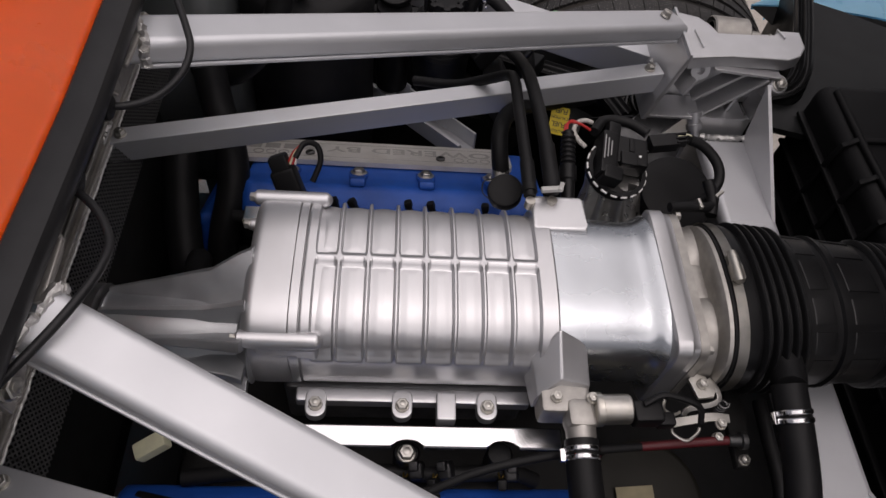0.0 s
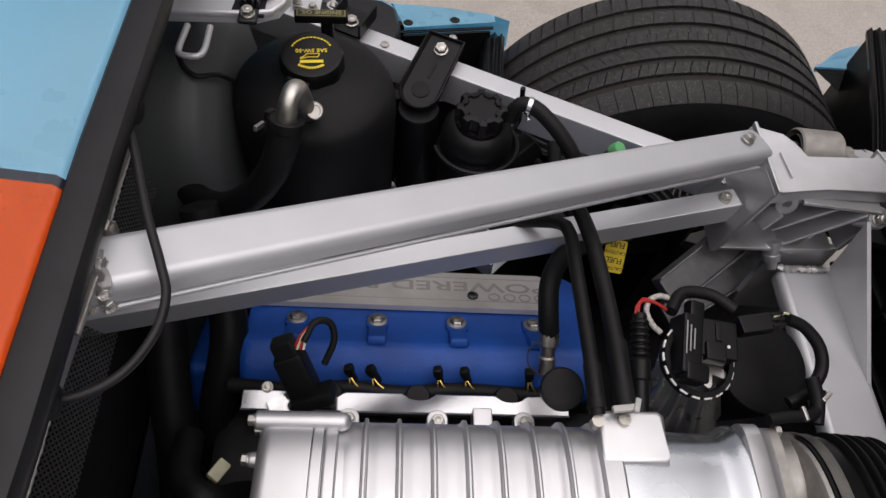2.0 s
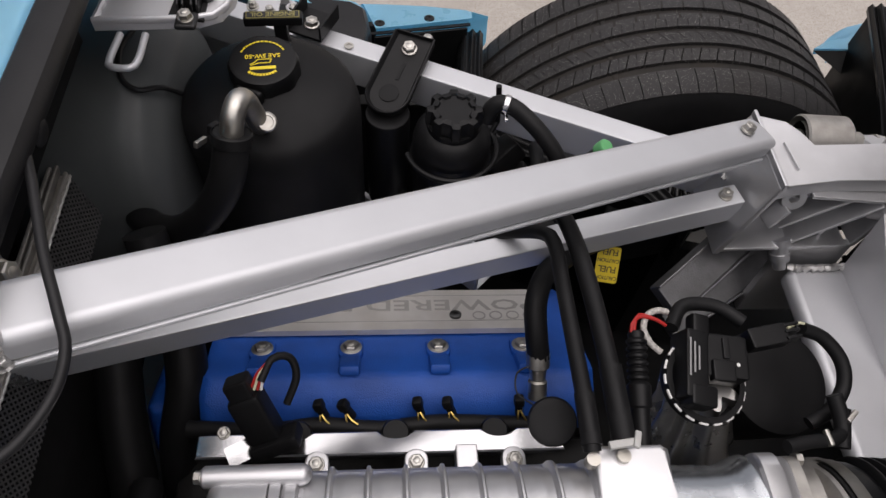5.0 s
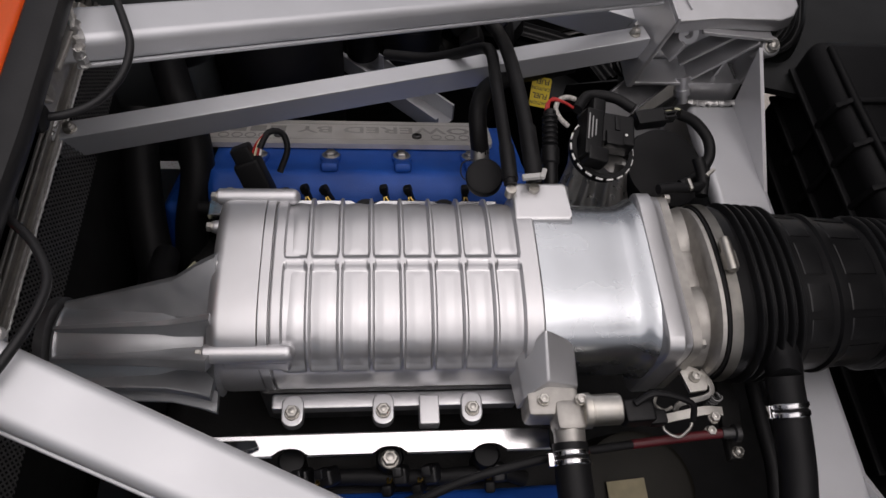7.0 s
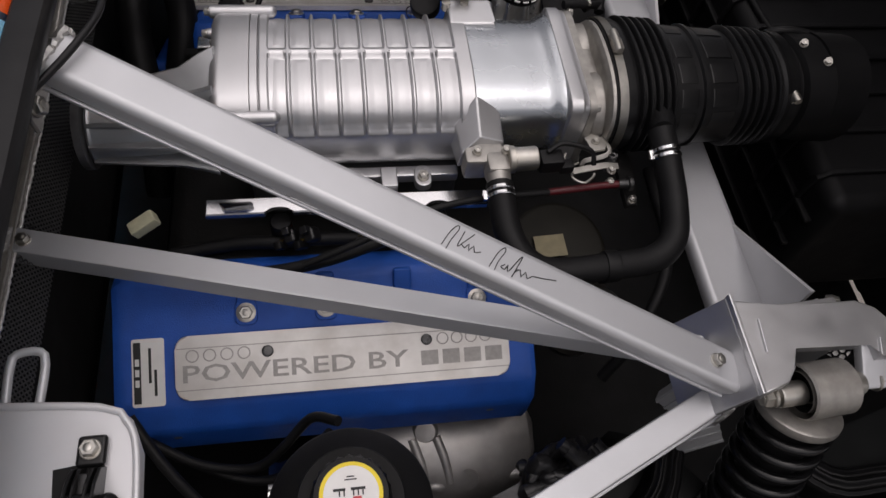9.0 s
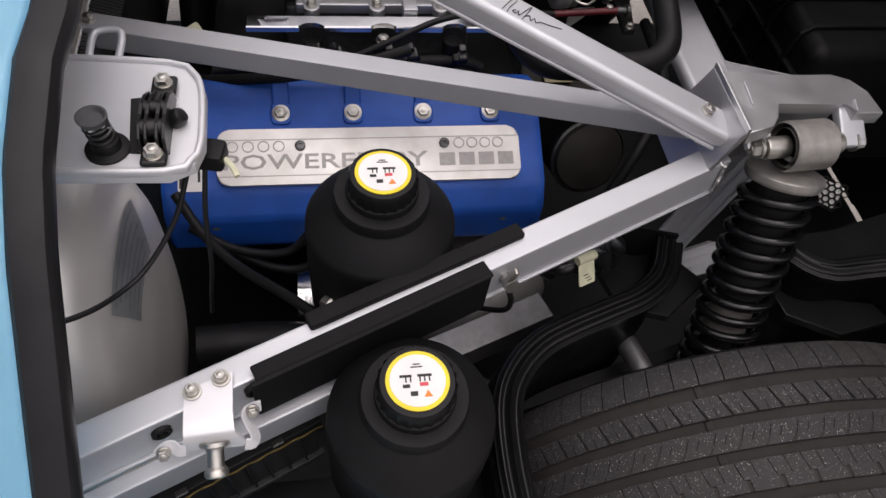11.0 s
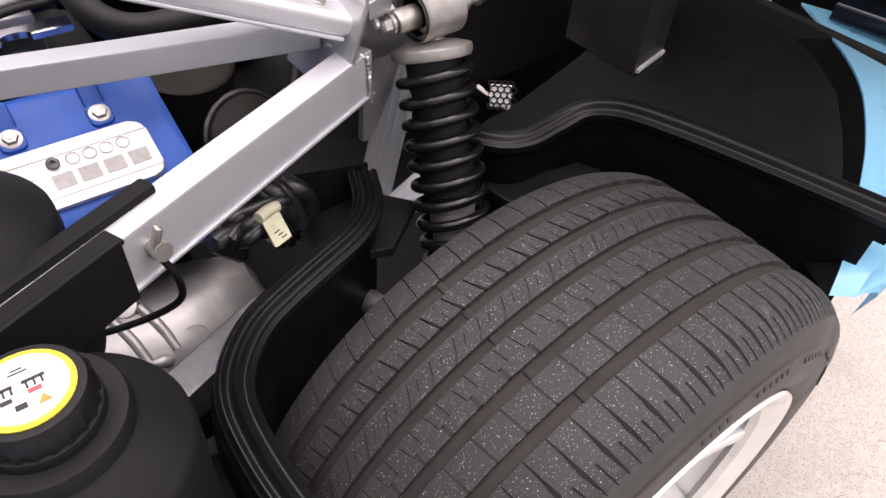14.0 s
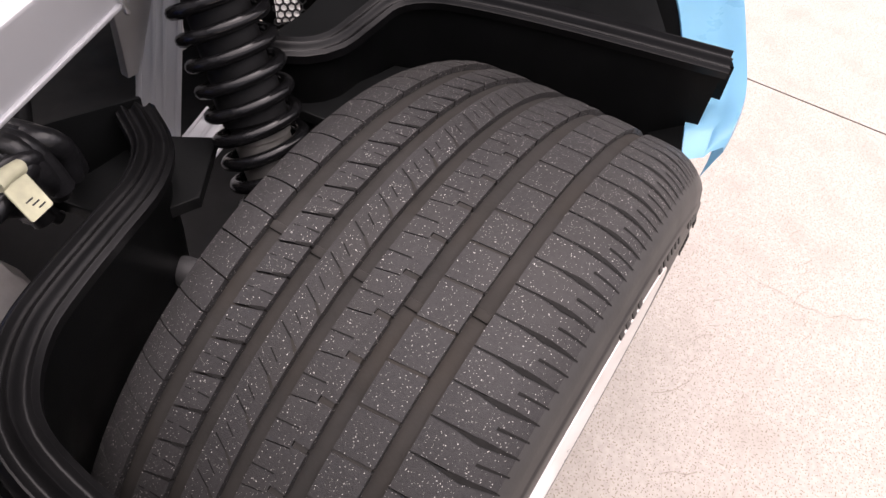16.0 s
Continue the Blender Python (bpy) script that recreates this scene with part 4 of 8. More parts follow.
def build_bellows():
    bl = thing("intake_hose", (0.05, 0, 0.70), "ribbed black rubber intake bellows with steel clamps", "intake hose")
    bm = B()
    prof = []
    # cuff, first folds, plain middle with a ridge and flats, second folds, cuff
    prof += [(-0.112, 0.0), (-0.0905, 0.0)]
    for x0, n, step, base in ((-0.0813, 5, 0.0107, -0.002), (0.0665, 5, 0.0119, -0.004)):
        if x0 > 0:
            prof += [(0.0040, -0.003), (0.0060, 0.0005), (0.0105, 0.0005), (0.0125, -0.003), (0.0595, -0.004)]
        for i in range(n):
            c = x0 + i * step
            prof += [(c - 0.0038, base), (c - 0.0024, base + 0.0048), (c - 0.0008, base + 0.0066), (c + 0.0008, base + 0.0066), (c + 0.0024, base + 0.0048), (c + 0.0038, base)]
        if x0 < 0:
            prof += [(-0.0320, -0.003)]
    prof += [(0.1230, -0.004), (0.1265, -0.001), (0.1470, -0.001)]
    rings = []
    for px, d in prof:
        t = max(0, min(1, (px + 0.10) / 0.30))
        hw, hh = 0.094 - 0.022 * t, 0.064 + 0.004 * t
        zc = 0.806 - 0.020 * t
        rings.append(oval(hw + d, zc + hh + d, zc - hh - d, 2.3, 56, px, -0.008 + 0.004 * t))
    loft(bm, rings)
    part("bellows", bm, "bellows", bl)
    def skin(px, d):
        t = max(0, min(1, (px + 0.10) / 0.30))
        hw, hh = 0.094 - 0.022 * t, 0.064 + 0.004 * t
        zc = 0.806 - 0.020 * t
        return oval(hw + d, zc + hh + d, zc - hh - d, 2.3, 112, px, -0.008 + 0.004 * t)
    for k in range(0, 56, 8):
        for x0, x1 in ((-0.0280, -0.0010), (0.0165, 0.0550)):
            bm = B()
            rows = []
            for px, d in ((x0, -0.006), (x0 + 0.0012, -0.0034), (x0 + 0.0030, -0.0022), (x1 - 0.0030, -0.0022), (x1 - 0.0012, -0.0034), (x1, -0.006)):
                ring, low = skin(px, d), skin(px, -0.006)
                rows.append([low[k]] + [ring[k + o] for o in range(7)] + [low[k + 6]])
            loft(bm, rows, closed=False)
            part("raised_pad", bm, "bellows", bl)
    # clamps
    for xc, t in ((-0.1070, 0.0), (0.1370, 0.79)):
        bm = B()
        hw, hh, zc = 0.094 - 0.022 * t, 0.064 + 0.004 * t, 0.806 - 0.020 * t
        o = 0.0015 if t < 0.5 else 0.0005
        loft(bm, [oval(hw + o, zc + hh + o, zc - hh - o, 2.3, 56, xc + d, -0.008 + 0.004 * t) for d in (-0.0055, 0.0055)], caps=False)
        bmesh.ops.solidify(bm, geom=bm.faces[:], thickness=-0.0012)
        part("clamp_band", bm, "steel" if t < 0.5 else "looptape", bl, "steel worm-drive band" if t < 0.5 else "black worm-drive band")
        bm = B()
        sy = -0.010 if t < 0.5 else -0.062
        sz = zc + hh * math.sqrt(max(0, 1 - (abs(sy) / hw) ** 2)) + 0.004
        box(bm, (xc + 0.001, sy, sz), (0.013, 0.020, 0.010), 0.002)
        lathe(bm, [(0.0048, -0.018), (0.0055, -0.012), (0.0055, 0.012), (0.0042, 0.018)], facing((xc, sy + 0.005, sz + 0.003), (0, 1, 0)), 12)
        part("clamp_screw", bm, "steel", bl)
    # dark gasket ring beside the throttle
    bm = B()
    loft(bm, [oval(0.0925, 0.8685, 0.744, 2.4, 56, x, -0.008) for x in (-0.1150, -0.1120)])
    part("lip", bm, "rubber", bl)
    # breather stub
    bm = B()
    tube(bm, [(-0.052, -0.075, 0.82), (-0.056, -0.100, 0.828), (-0.062, -0.118, 0.836)], lambda t: 0.021 - 0.006 * t, 14, 0.006)
    part("stub", bm, "hose", bl)


build_bellows()


def build_bypass():
    """The idle valve and its looped hose to the intake bellows."""
    bv = thing("bypass_valve", (-0.28, -0.15, 0.76), "cast bypass valve with a silver solenoid", "valve")
    bm = B()
    box(bm, (-0.282, -0.124, 0.800), (0.050, 0.032, 0.036), 0.006)
    box(bm, (-0.268, -0.140, 0.806), (0.030, 0.030, 0.032), 0.008)
    part("valve_body", bm, "raw", bv)
    bm = B()
    lathe(bm, [(0.015, 0), (0.0165, 0.002), (0.0165, 0.007), (0.0145, 0.008), (0.0145, 0.034), (0.013, 0.036)], facing((-0.256, -0.136, 0.815), (1, 0.03, 0.02)), 28)
    part("solenoid", bm, "steel", bv, "bright metal solenoid can")
    bm = B()
    box(bm, pose(-0.203, -0.138, 0.812, 0, 0, 3), (0.030, 0.022, 0.022), 0.004)
    box(bm, pose(-0.183, -0.142, 0.806, 0, 0, 3), (0.018, 0.014, 0.014), 0.003)
    part("plug", bm, "plastic", bv)
    bm = B()
    tube(bm, [(-0.208, -0.133, 0.824), (-0.188, -0.126, 0.830), (-0.155, -0.134, 0.825), (-0.15, -0.146, 0.812)], 0.0032, 8, 0.004)
    part("lead", bm, "plastic", bv)
    bm = B()
    lathe(bm, [(0.015, 0), (0.014, 0.03), (0.013, 0.035)], frame_of((-0.268, -0.143, 0.806), (-0.268, -0.178, 0.800)) @ pose(0, 0, 0, 0, 90, 0), 20)
    part("outlet", bm, "raw", bv)
    for p in ((-0.292, -0.126, 0.819), (-0.258, -0.128, 0.822)):
        piece("bolt", BOLT_S, Matrix.Translation(p), bv)
    hs = thing("breather_hose", (-0.17, -0.25, 0.76), "thick black rubber hose looping below the supercharger", "hose")
    bm = B()
    tube(bm, [(-0.268, -0.162, 0.802), (-0.268, -0.192, 0.798), (-0.265, -0.228, 0.792), (-0.250, -0.258, 0.786), (-0.220, -0.272, 0.782), (-0.150, -0.268, 0.780),
              (-0.095, -0.262, 0.782), (-0.068, -0.242, 0.790), (-0.060, -0.205, 0.802), (-0.061, -0.160, 0.820), (-0.064, -0.114, 0.836)], 0.0165, 16, 0.006)
    part("hose", bm, "hose", hs)
    for a, b in (((-0.268, -0.169, 0.8008), (-0.268, -0.181, 0.7995)), ((-0.063, -0.137, 0.829), (-0.0620, -0.149, 0.8245))):
        bm = B()
        mm = frame_of(a, b) @ pose(0, 0, 0, 0, 90, 0)
        for z in (0, 0.008):
            lathe(bm, [(0.0172, z), (0.0180, z + 0.001), (0.0180, z + 0.004), (0.0172, z + 0.005)], mm, 24, caps=False)
        box(bm, mm @ Matrix.Translation((0, -0.019, 0.007)), (0.006, 0.006, 0.012), 0.001)
        part("spring_clip", bm, "polish", hs, "bright double-wire hose clip")
    bm = B()
    lathe(bm, [(0.0185, -0.008), (0.0190, -0.006), (0.0190, 0.006), (0.0185, 0.008)], facing((-0.150, -0.268, 0.780), (1, 0, 0)), 22)
    box(bm, (-0.150, -0.268, 0.760), (0.012, 0.012, 0.03), 0.003)
    part("hose_bracket", bm, "plastic", hs)


build_bypass()

# ---- cam covers ----


def build_cam_cover(s):
    cc = thing("cam_cover", side(s, (-0.44, 0.30, 0.55)), "crinkle-blue cam cover with a bright engraved plate", "cam cover", "cam covers")
    # section in (y, z), from the valley outward
    sec = [(0.170, 0.660), (0.174, 0.684), (0.192, 0.700), (0.216, 0.708), (0.246, 0.690), (0.262, 0.684), (0.345, 0.645), (0.368, 0.615), (0.372, 0.560), (0.330, 0.520), (0.20, 0.60)]
    rings = []
    x0 = -0.722 if s == NEAR else -0.628
    for x, k in ((x0, 0.93), (x0 + 0.006, 0.985), (x0 + 0.016, 1.0), (-0.236, 1.0), (-0.228, 0.985), (-0.222, 0.93)):
        x = x + (0.0 if s == NEAR else -0.0245)
        cy, cz = 0.285, 0.63
        rings.append([side(s, (x, cy + (y - cy) * k, cz + (z - cz) * k)) for y, z in sec])
    bm = B()
    loft(bm, rings)
    bevel(bm, [e for e in bm.edges if abs(e.verts[0].co.x - e.verts[1].co.x) > 0.3], 0.008, 3)
    part("cover", bm, "blue", cc)
    if s == FAR:
        bm = B()
        box(bm, pose(-0.680, 0.265, 0.560, -26, 0, 0), (0.10, 0.15, 0.08), 0.012, 3)
        part("front_step", bm, "blue", cc)
    # raised centre rib and bolt pads
    tilt = math.atan2(0.039, 0.083)
    def on_plate(u, v, h=0.0):
        """u along the car, v across the sloping face from its upper edge, h above it."""
        return side(s, (u, 0.262 + v * math.cos(tilt) + h * math.sin(tilt), 0.684 - v * math.sin(tilt) + h * math.cos(tilt)))
    nrm = side(s, (0, math.sin(tilt), math.cos(tilt)))
    shift = 0.0 if s == NEAR else -0.0245  # the banks are staggered
    xs = tuple(x + shift for x in (-0.571, -0.4775, -0.384, -0.292))
    for x in xs:
        bm = B()
        mm = facing(on_plate(x, -0.010, -0.004), nrm, (0, 0, 1))
        prism(bm, rounded(0.026, 0.030, 0.008), mm, 0.008, 0.002)
        bb = side(s, (x, 0.232, 0.700))
        box(bm, facing(bb, (0, 0.68 * s, 0.73)), (0.022, 0.040, 0.012), 0.004)
        part("bolt_pad", bm, "blue", cc)
        piece("bolt", BOLT_C, facing(on_plate(x, -0.010, 0.003), nrm), cc)
    for x in (-0.660, -0.278):
        piece("bolt", BOLT_C, facing(side(s, (x + shift, 0.362, 0.600)), (0, 0.85 * s, 0.4)), cc)
    # engraved plate
    X = Vector((1, 0, 0)) if s == NEAR else Vector((-1, 0, 0))
    Z = nrm.normalized()
    Y = Z.cross(X)
    pm = Matrix((X, Y, Z)).transposed().to_4x4()
    pm.translation = on_plate(-0.4545 + shift, 0.050, 0.002)
    bm = B()
    prism(bm, rounded(0.395, 0.074, 0.015, 6), pm, 0.007, 0.0025, 2)
    pl = part("plate", bm, "plate", cc, "bright machined plate with dark sunk letters")
    top = 0.0071
    letters("POWERED BY", 0.0280, 0.0004, pm @ Matrix.Translation((-0.060, -0.0080, top)), "lettering", "engrave", pl, wide=1.52)
    # the maker's word as plain bars
    for k in range(4):
        bm = B()
        box(bm, pm @ Matrix.Translation((0.098 + k * 0.0265, -0.0085, top)), (0.021, 0.0175, 0.0008), 0.0)
        part("sunk_bar", bm, "engrave", pl)
    for x in list(np.linspace(-0.178, -0.120, 4)) + list(np.linspace(0.115, 0.168, 4)):
        bm = B()
        lathe(bm, [(0.0075, 0), (0.0075, 0.0006), (0.0060, 0.0006), (0.0060, 0)], pm @ Matrix.Translation((x, 0.0135, top)), 20, caps=False)
        part("sunk_ring", bm, "engrave", pl)
    for x in (-0.093, 0.095):
        bm = B()
        lathe(bm, [(0.0068, 0), (0.0068, 0.003), (0.0055, 0.004), (0.003, 0.004), (0.003, 0.0015), (0.0004, 0.0015)], pm @ Matrix.Translation((x, 0.0135, top)), 18)
        part("screw", bm, "darksteel", pl)
    for y in (0.0225, -0.0255):
        bm = B()
        box(bm, pm @ Matrix.Translation((0, y, top)), (0.392, 0.0011, 0.0006), 0.0)
        part("score_line", bm, "engrave", pl)
    if s == NEAR:
        bm = B()
        lm = pm.copy()
        lm.translation = on_plate(-0.683, 0.052, 0.0)
        prism(bm, rounded(0.036, 0.078, 0.003), lm, 0.0012)
        lb = part("sticker", bm, "white", cc, "white data sticker with a dark strip")
        for dx, dy, w, h in ((-0.012, 0.0, 0.008, 0.070), (0.002, 0.008, 0.003, 0.040), (0.008, -0.012, 0.003, 0.030)):
            bm = B()
            box(bm, lm @ Matrix.Translation((dx, dy, 0.0014)), (w, h, 0.0006), 0.0)
            part("print_bar", bm, "ink", lb)
        for k in range(3):
            bm = B()
            box(bm, lm @ Matrix.Translation((-0.012, -0.012 + 0.012 * k, 0.0018)), (0.0045, 0.008, 0.0004), 0.0)
            part("print_gap", bm, "white", lb)


build_cam_cover(NEAR)
build_cam_cover(FAR)


def build_engine_block():
    eb = thing("engine_block", (-0.45, 0, 0.18), "dark grey engine block and heads below the covers", "engine")
    bm = B()
    box(bm, (-0.45, 0, 0.42), (0.48, 0.36, 0.42), 0.03)
    part("block", bm, "blockgrey", eb)
    for s in (-1, 1):
        bm = B()
        box(bm, pose(-0.46, s * 0.255, 0.565, -28 * s, 0, 0), (0.47, 0.15, 0.10), 0.02)
        part("cylinder_head", bm, "blockgrey", eb)
        # injector rail and plugs
        rail = thing("fuel_rail", side(s, (-0.46, 0.16, 0.70)), "black fuel rail with injector plugs beside the blue cover", "fuel rail", "fuel rails")
        bm = B()
        tube(bm, [side(s, (-0.66, 0.170, 0.690)), side(s, (-0.58, 0.163, 0.698)), side(s, (-0.53, 0.166, 0.702)), side(s, (-0.47, 0.162, 0.699)), side(s, (-0.41, 0.166, 0.702)), side(s, (-0.32, 0.163, 0.699)), side(s, (-0.29, 0.168, 0.69))], 0.0085, 12, 0.01)
        part("loom", bm, "rubber", rail)
        bm = B()
        box(bm, side(s, (-0.47, 0.176, 0.668)), (0.36, 0.030, 0.030), 0.006)
        part("rail_body", bm, "rubber", rail)
        for x, lean in ((-0.5255, -22), (-0.4995, -34), (-0.430, -16), (-0.3985, -24), (-0.331, -4)):
            bm = B()
            m = pose(x, s * 0.175, 0.706, -24 * s, lean, 0)
            box(bm, m @ Matrix.Translation((0, 0, 0.004)), (0.0075, 0.0085, 0.018), 0.002)
            box(bm, m @ Matrix.Translation((0, 0, 0.014)), (0.0105, 0.0115, 0.011), 0.003)
            pg = part("injector_plug", bm, "plastic", rail)
            if s == NEAR:
                bm = B()
                box(bm, m @ Matrix.Translation((0.011, 0.010, -0.004)), (0.016, 0.018, 0.020), 0.004, 3)
                box(bm, m @ Matrix.Translation((0.011, 0.016, 0.008)), (0.010, 0.010, 0.012), 0.002)
                part("plug_shroud", bm, "looptape", pg, "glossy black plug shroud")
            for o in (-0.0020, 0.0020):
                bm = B()
                tube(bm, [m @ Vector((o * 0.5, -0.0050 * s, 0.006)), m @ Vector((o * 1.4 + 0.001, -0.0085 * s, 0.001)), m @ Vector((o * 2.4 + 0.003, -0.010 * s, -0.006))], 0.0011, 6, 0.003)
                part("wire", bm, "copper", pg, "thin tan wire")
        for x in {NEAR: (-0.3335, -0.431, -0.527), FAR: (-0.360, -0.4555, -0.5480)}[s]:
            bm = B()
            lathe(bm, [(0.013, -0.04), (0.0140, 0.0), (0.012, 0.003), (0.006, 0.003)], Matrix.Translation((x, s * 0.1500, 0.722)), 16)
            part("coil_cap", bm, "plastic", rail)
            if x == -0.431:
                piece("bolt", BOLT_M, Matrix.Translation((x, s * 0.152, 0.725)), rail)


build_engine_block()

# ---- wheels and tyres ----
# ribs of the tread: inner and outer border, blocks round the wheel, a joint's angle, its skew and its width
RIBS = [
    (0.6340, 0.6697, 85, 0.663, 0.008, 0.0013),
    (0.6850, 0.7085, 87, 0.6115, -0.0228, 0.0019),
    (0.7207, 0.7445, 82, 0.6100, 0.020, 0.0),
    (0.7562, 0.7742, 70, 0.5300, -0.012, 0.0009),
    (0.7742, 0.7858, 70, 0.5125, -0.002, 0.0042),
    (0.7989, 0.8277, 70, 0.4796, -0.0095, 0.0025),
    (0.8410, 0.9000, 91, 0.3770, -0.016, 0.0009),
]
AXLE_Z = 0.355


def crown(y):
    """Radius of the tread at the distance y from the car's middle."""
    c = 0.773
    t = abs(y - c) / (0.141 if y < c else 0.125)
    return 0.3635 - 0.0045 * t ** 2 - 0.013 * (max(0, t - 0.70) / 0.30) ** 2.2


def tread_block(bm, s, y0, y1, a0, a1, skew, drop=0.0075, ny=5, na=2, gap=0.0):
    """A tread block between two widths and two angles; angle 0 is the top, growing towards the car's nose."""
    def at(i, j, dz):
        y = y0 + (y1 - y0) * i / ny
        a = a0 + (a1 - a0) * j / na + skew * (i / ny - 0.5)
        r = crown(y) - dz
        return Vector((-r * math.sin(a), s * y, AXLE_Z + r * math.cos(a)))
    top = [[bm.verts.new(at(i, j, 0.0006 if i in (0, ny) or j in (0, na) else 0)) for j in range(na + 1)] for i in range(ny + 1)]
    edge = [(i, 0) for i in range(ny + 1)] + [(ny, j) for j in range(1, na + 1)] + [(i, na) for i in range(ny - 1, -1, -1)] + [(0, j) for j in range(na - 1, 0, -1)]
    low = {ij: bm.verts.new(at(*ij, drop)) for ij in edge}
    for i in range(ny):
        for j in range(na):
            bm.faces.new((top[i][j], top[i + 1][j], top[i + 1][j + 1], top[i][j + 1]))
    for k, ij in enumerate(edge):
        kl = edge[(k + 1) % len(edge)]
        bm.faces.new((top[ij[0]][ij[1]], top[kl[0]][kl[1]], low[kl], low[ij]))


def slit(bm, s, y0, y1, a, skew, w=0.0016, w1=None):
    """A strip laid on a rib in place of a fine cut, w wide at y0 and w1 at y1."""
    n = 5
    rows = []
    for i in range(n + 1):
        t = i / n
        y = y0 + (y1 - y0) * t
        r = crown(y) + 0.0002
        da = (w + ((w if w1 is None else w1) - w) * t) / 0.36
        row = []
        for d in (-da / 2, da / 2):
            b = a + d + skew * t
            row.append(bm.verts.new((-r * math.sin(b), s * y, AXLE_Z + r * math.cos(b))))
        rows.append(row)
    for p, q in zip(rows, rows[1:]):
        bm.faces.new((p[0], p[1], q[1], q[0]))


def build_wheel(s):
    wh = thing("road_wheel", side(s, (0, 0.773, 0)), "wide grooved tyre with embedded grit on a silver alloy rim", "wheel", "rear wheels")
    axis = facing((0, s * 0.773, AXLE_Z), (0, s, 0), (0, 0, 1))
    tyre = B()
    prof = []
    w = 0.142
    for z in (-0.150, -0.156, -0.155, -0.148, -0.1405, -0.135):
        prof.append((dict(zip((-0.150, -0.156, -0.155, -0.148, -0.1405, -0.135), (0.252, 0.275, 0.30, 0.325, 0.338, 0.3425)))[z], z))
    for y in np.linspace(-0.131, 0.122, 15):
        prof.append((crown(0.773 + y) - 0.0062, y))
    for r, z in ((0.3425, 0.1255), (0.338, 0.1295), (0.325, 0.1340), (0.302, 0.1365), (0.278, 0.1365), (0.262, 0.134), (0.250, 0.130)):
        prof.append((r, z))
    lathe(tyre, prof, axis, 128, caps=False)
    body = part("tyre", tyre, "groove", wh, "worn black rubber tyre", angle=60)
    # sidewall skin on the outer face
    bm = B()
    lathe(bm, [(0.3465, 0.1240), (0.3430, 0.1282), (0.337, 0.1325), (0.3255, 0.1358), (0.3245, 0.1374), (0.318, 0.1384), (0.302, 0.1390), (0.278, 0.1390), (0.262, 0.1364), (0.254, 0.132)], axis, 128, caps=False)
    sw = part("sidewall", bm, "sidewall", body, "dusty black sidewall", angle=50)
    # inner sidewall: blacker rubber than the outer one, its shade held in the colour
    bm = B()
    lathe(bm, [(0.3480, -0.1370), (0.3420, -0.1405), (0.330, -0.1480), (0.302, -0.1570), (0.275, -0.1575), (0.254, -0.152)], axis, 128, caps=False)
    part("inner_sidewall", bm, "rubber", body, "inner sidewall coloured darker for its shade", angle=60)
    rest, cuts, notches = B(), B(), B()
    for k, (y0, y1, count, joint, skew, width) in enumerate(RIBS):
        step = 2 * math.pi / count
        g = width / 0.36
        for i in range(count):
            a = joint + i * step
            a0, a1 = a + g / 2, a + step - g / 2
            wrapped = (a + math.pi) % (2 * math.pi) - math.pi
            if s == NEAR and -0.75 < wrapped < 1.05:
                bm = B()
                tread_block(bm, s, y0, y1, a0, a1, skew, ny=8 if k == 6 else 4)
                part("tread_block", bm, "tyre", body, angle=50)
            else:
                tread_block(rest, s, y0, y1, a0, a1, skew, ny=6 if k == 6 else 3, na=1)
            mid = a + step / 2
            if k == 1:
                slit(cuts, s, 0.6975, y1 - 0.0005, mid - 0.002, -0.004, 0.0008, 0.0011)
                slit(cuts, s, 0.6875, 0.6925, mid + 0.004, -0.003, 0.0007)
                slit(cuts, s, 0.6975, y1, a - 0.002 - 0.0228 * 0.03, -0.010, 0.0016, 0.0030)
            elif k == 2:
                slit(cuts, s, 0.7240, 0.7365, a - 0.006, 0.0168, 0.0011)
                slit(notches, s, 0.7365, y1, a + 0.0108, 0.0168, 0.0020, 0.0036)
                slit(cuts, s, 0.7278, 0.7370, a - 0.033, 0.0150, 0.0010)
            elif k == 3:
                slit(cuts, s, 0.7565, 0.7735, a - 0.0376, -0.0075, 0.0010)
            elif k == 6:
                slit(cuts, s, 0.8600, 0.8760, a + 0.0055, -0.0030, 0.0012, 0.0044)
                slit(cuts, s, 0.8760, 0.8990, a + 0.0025, -0.0090, 0.0044, 0.0010)
                slit(cuts, s, 0.8790, 0.8990, a - 0.0316, -0.0091, 0.0022, 0.0013)
                slit(cuts, s, 0.8410, 0.8610, a + 0.0080, -0.0030, 0.0008, 0.0012)
    tagged(part("tread_rest", rest, "tyre", body, angle=50), kind="stuff")
    # strips on the block tops; their dark colour is the cuts' shade
    tagged(part("sipe_cut", cuts, "slit", body), kind="stuff")
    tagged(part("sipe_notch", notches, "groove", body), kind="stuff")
    # shallow floors of the cross slots
    for y0, y1, k in ((0.7989, 0.8277, 5), (0.7742, 0.7858, 4)):
        bm = B()
        rows = [[Vector((-(crown(y) - 0.0014) * math.sin(a), s * y, AXLE_Z + (crown(y) - 0.0014) * math.cos(a))) for a in (2 * math.pi * i / 160 for i in range(160))] for y in (y0 + 0.0006, (y0 + y1) / 2, y1 - 0.0006)]
        loft(bm, rows, caps=False)
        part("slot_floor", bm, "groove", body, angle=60)
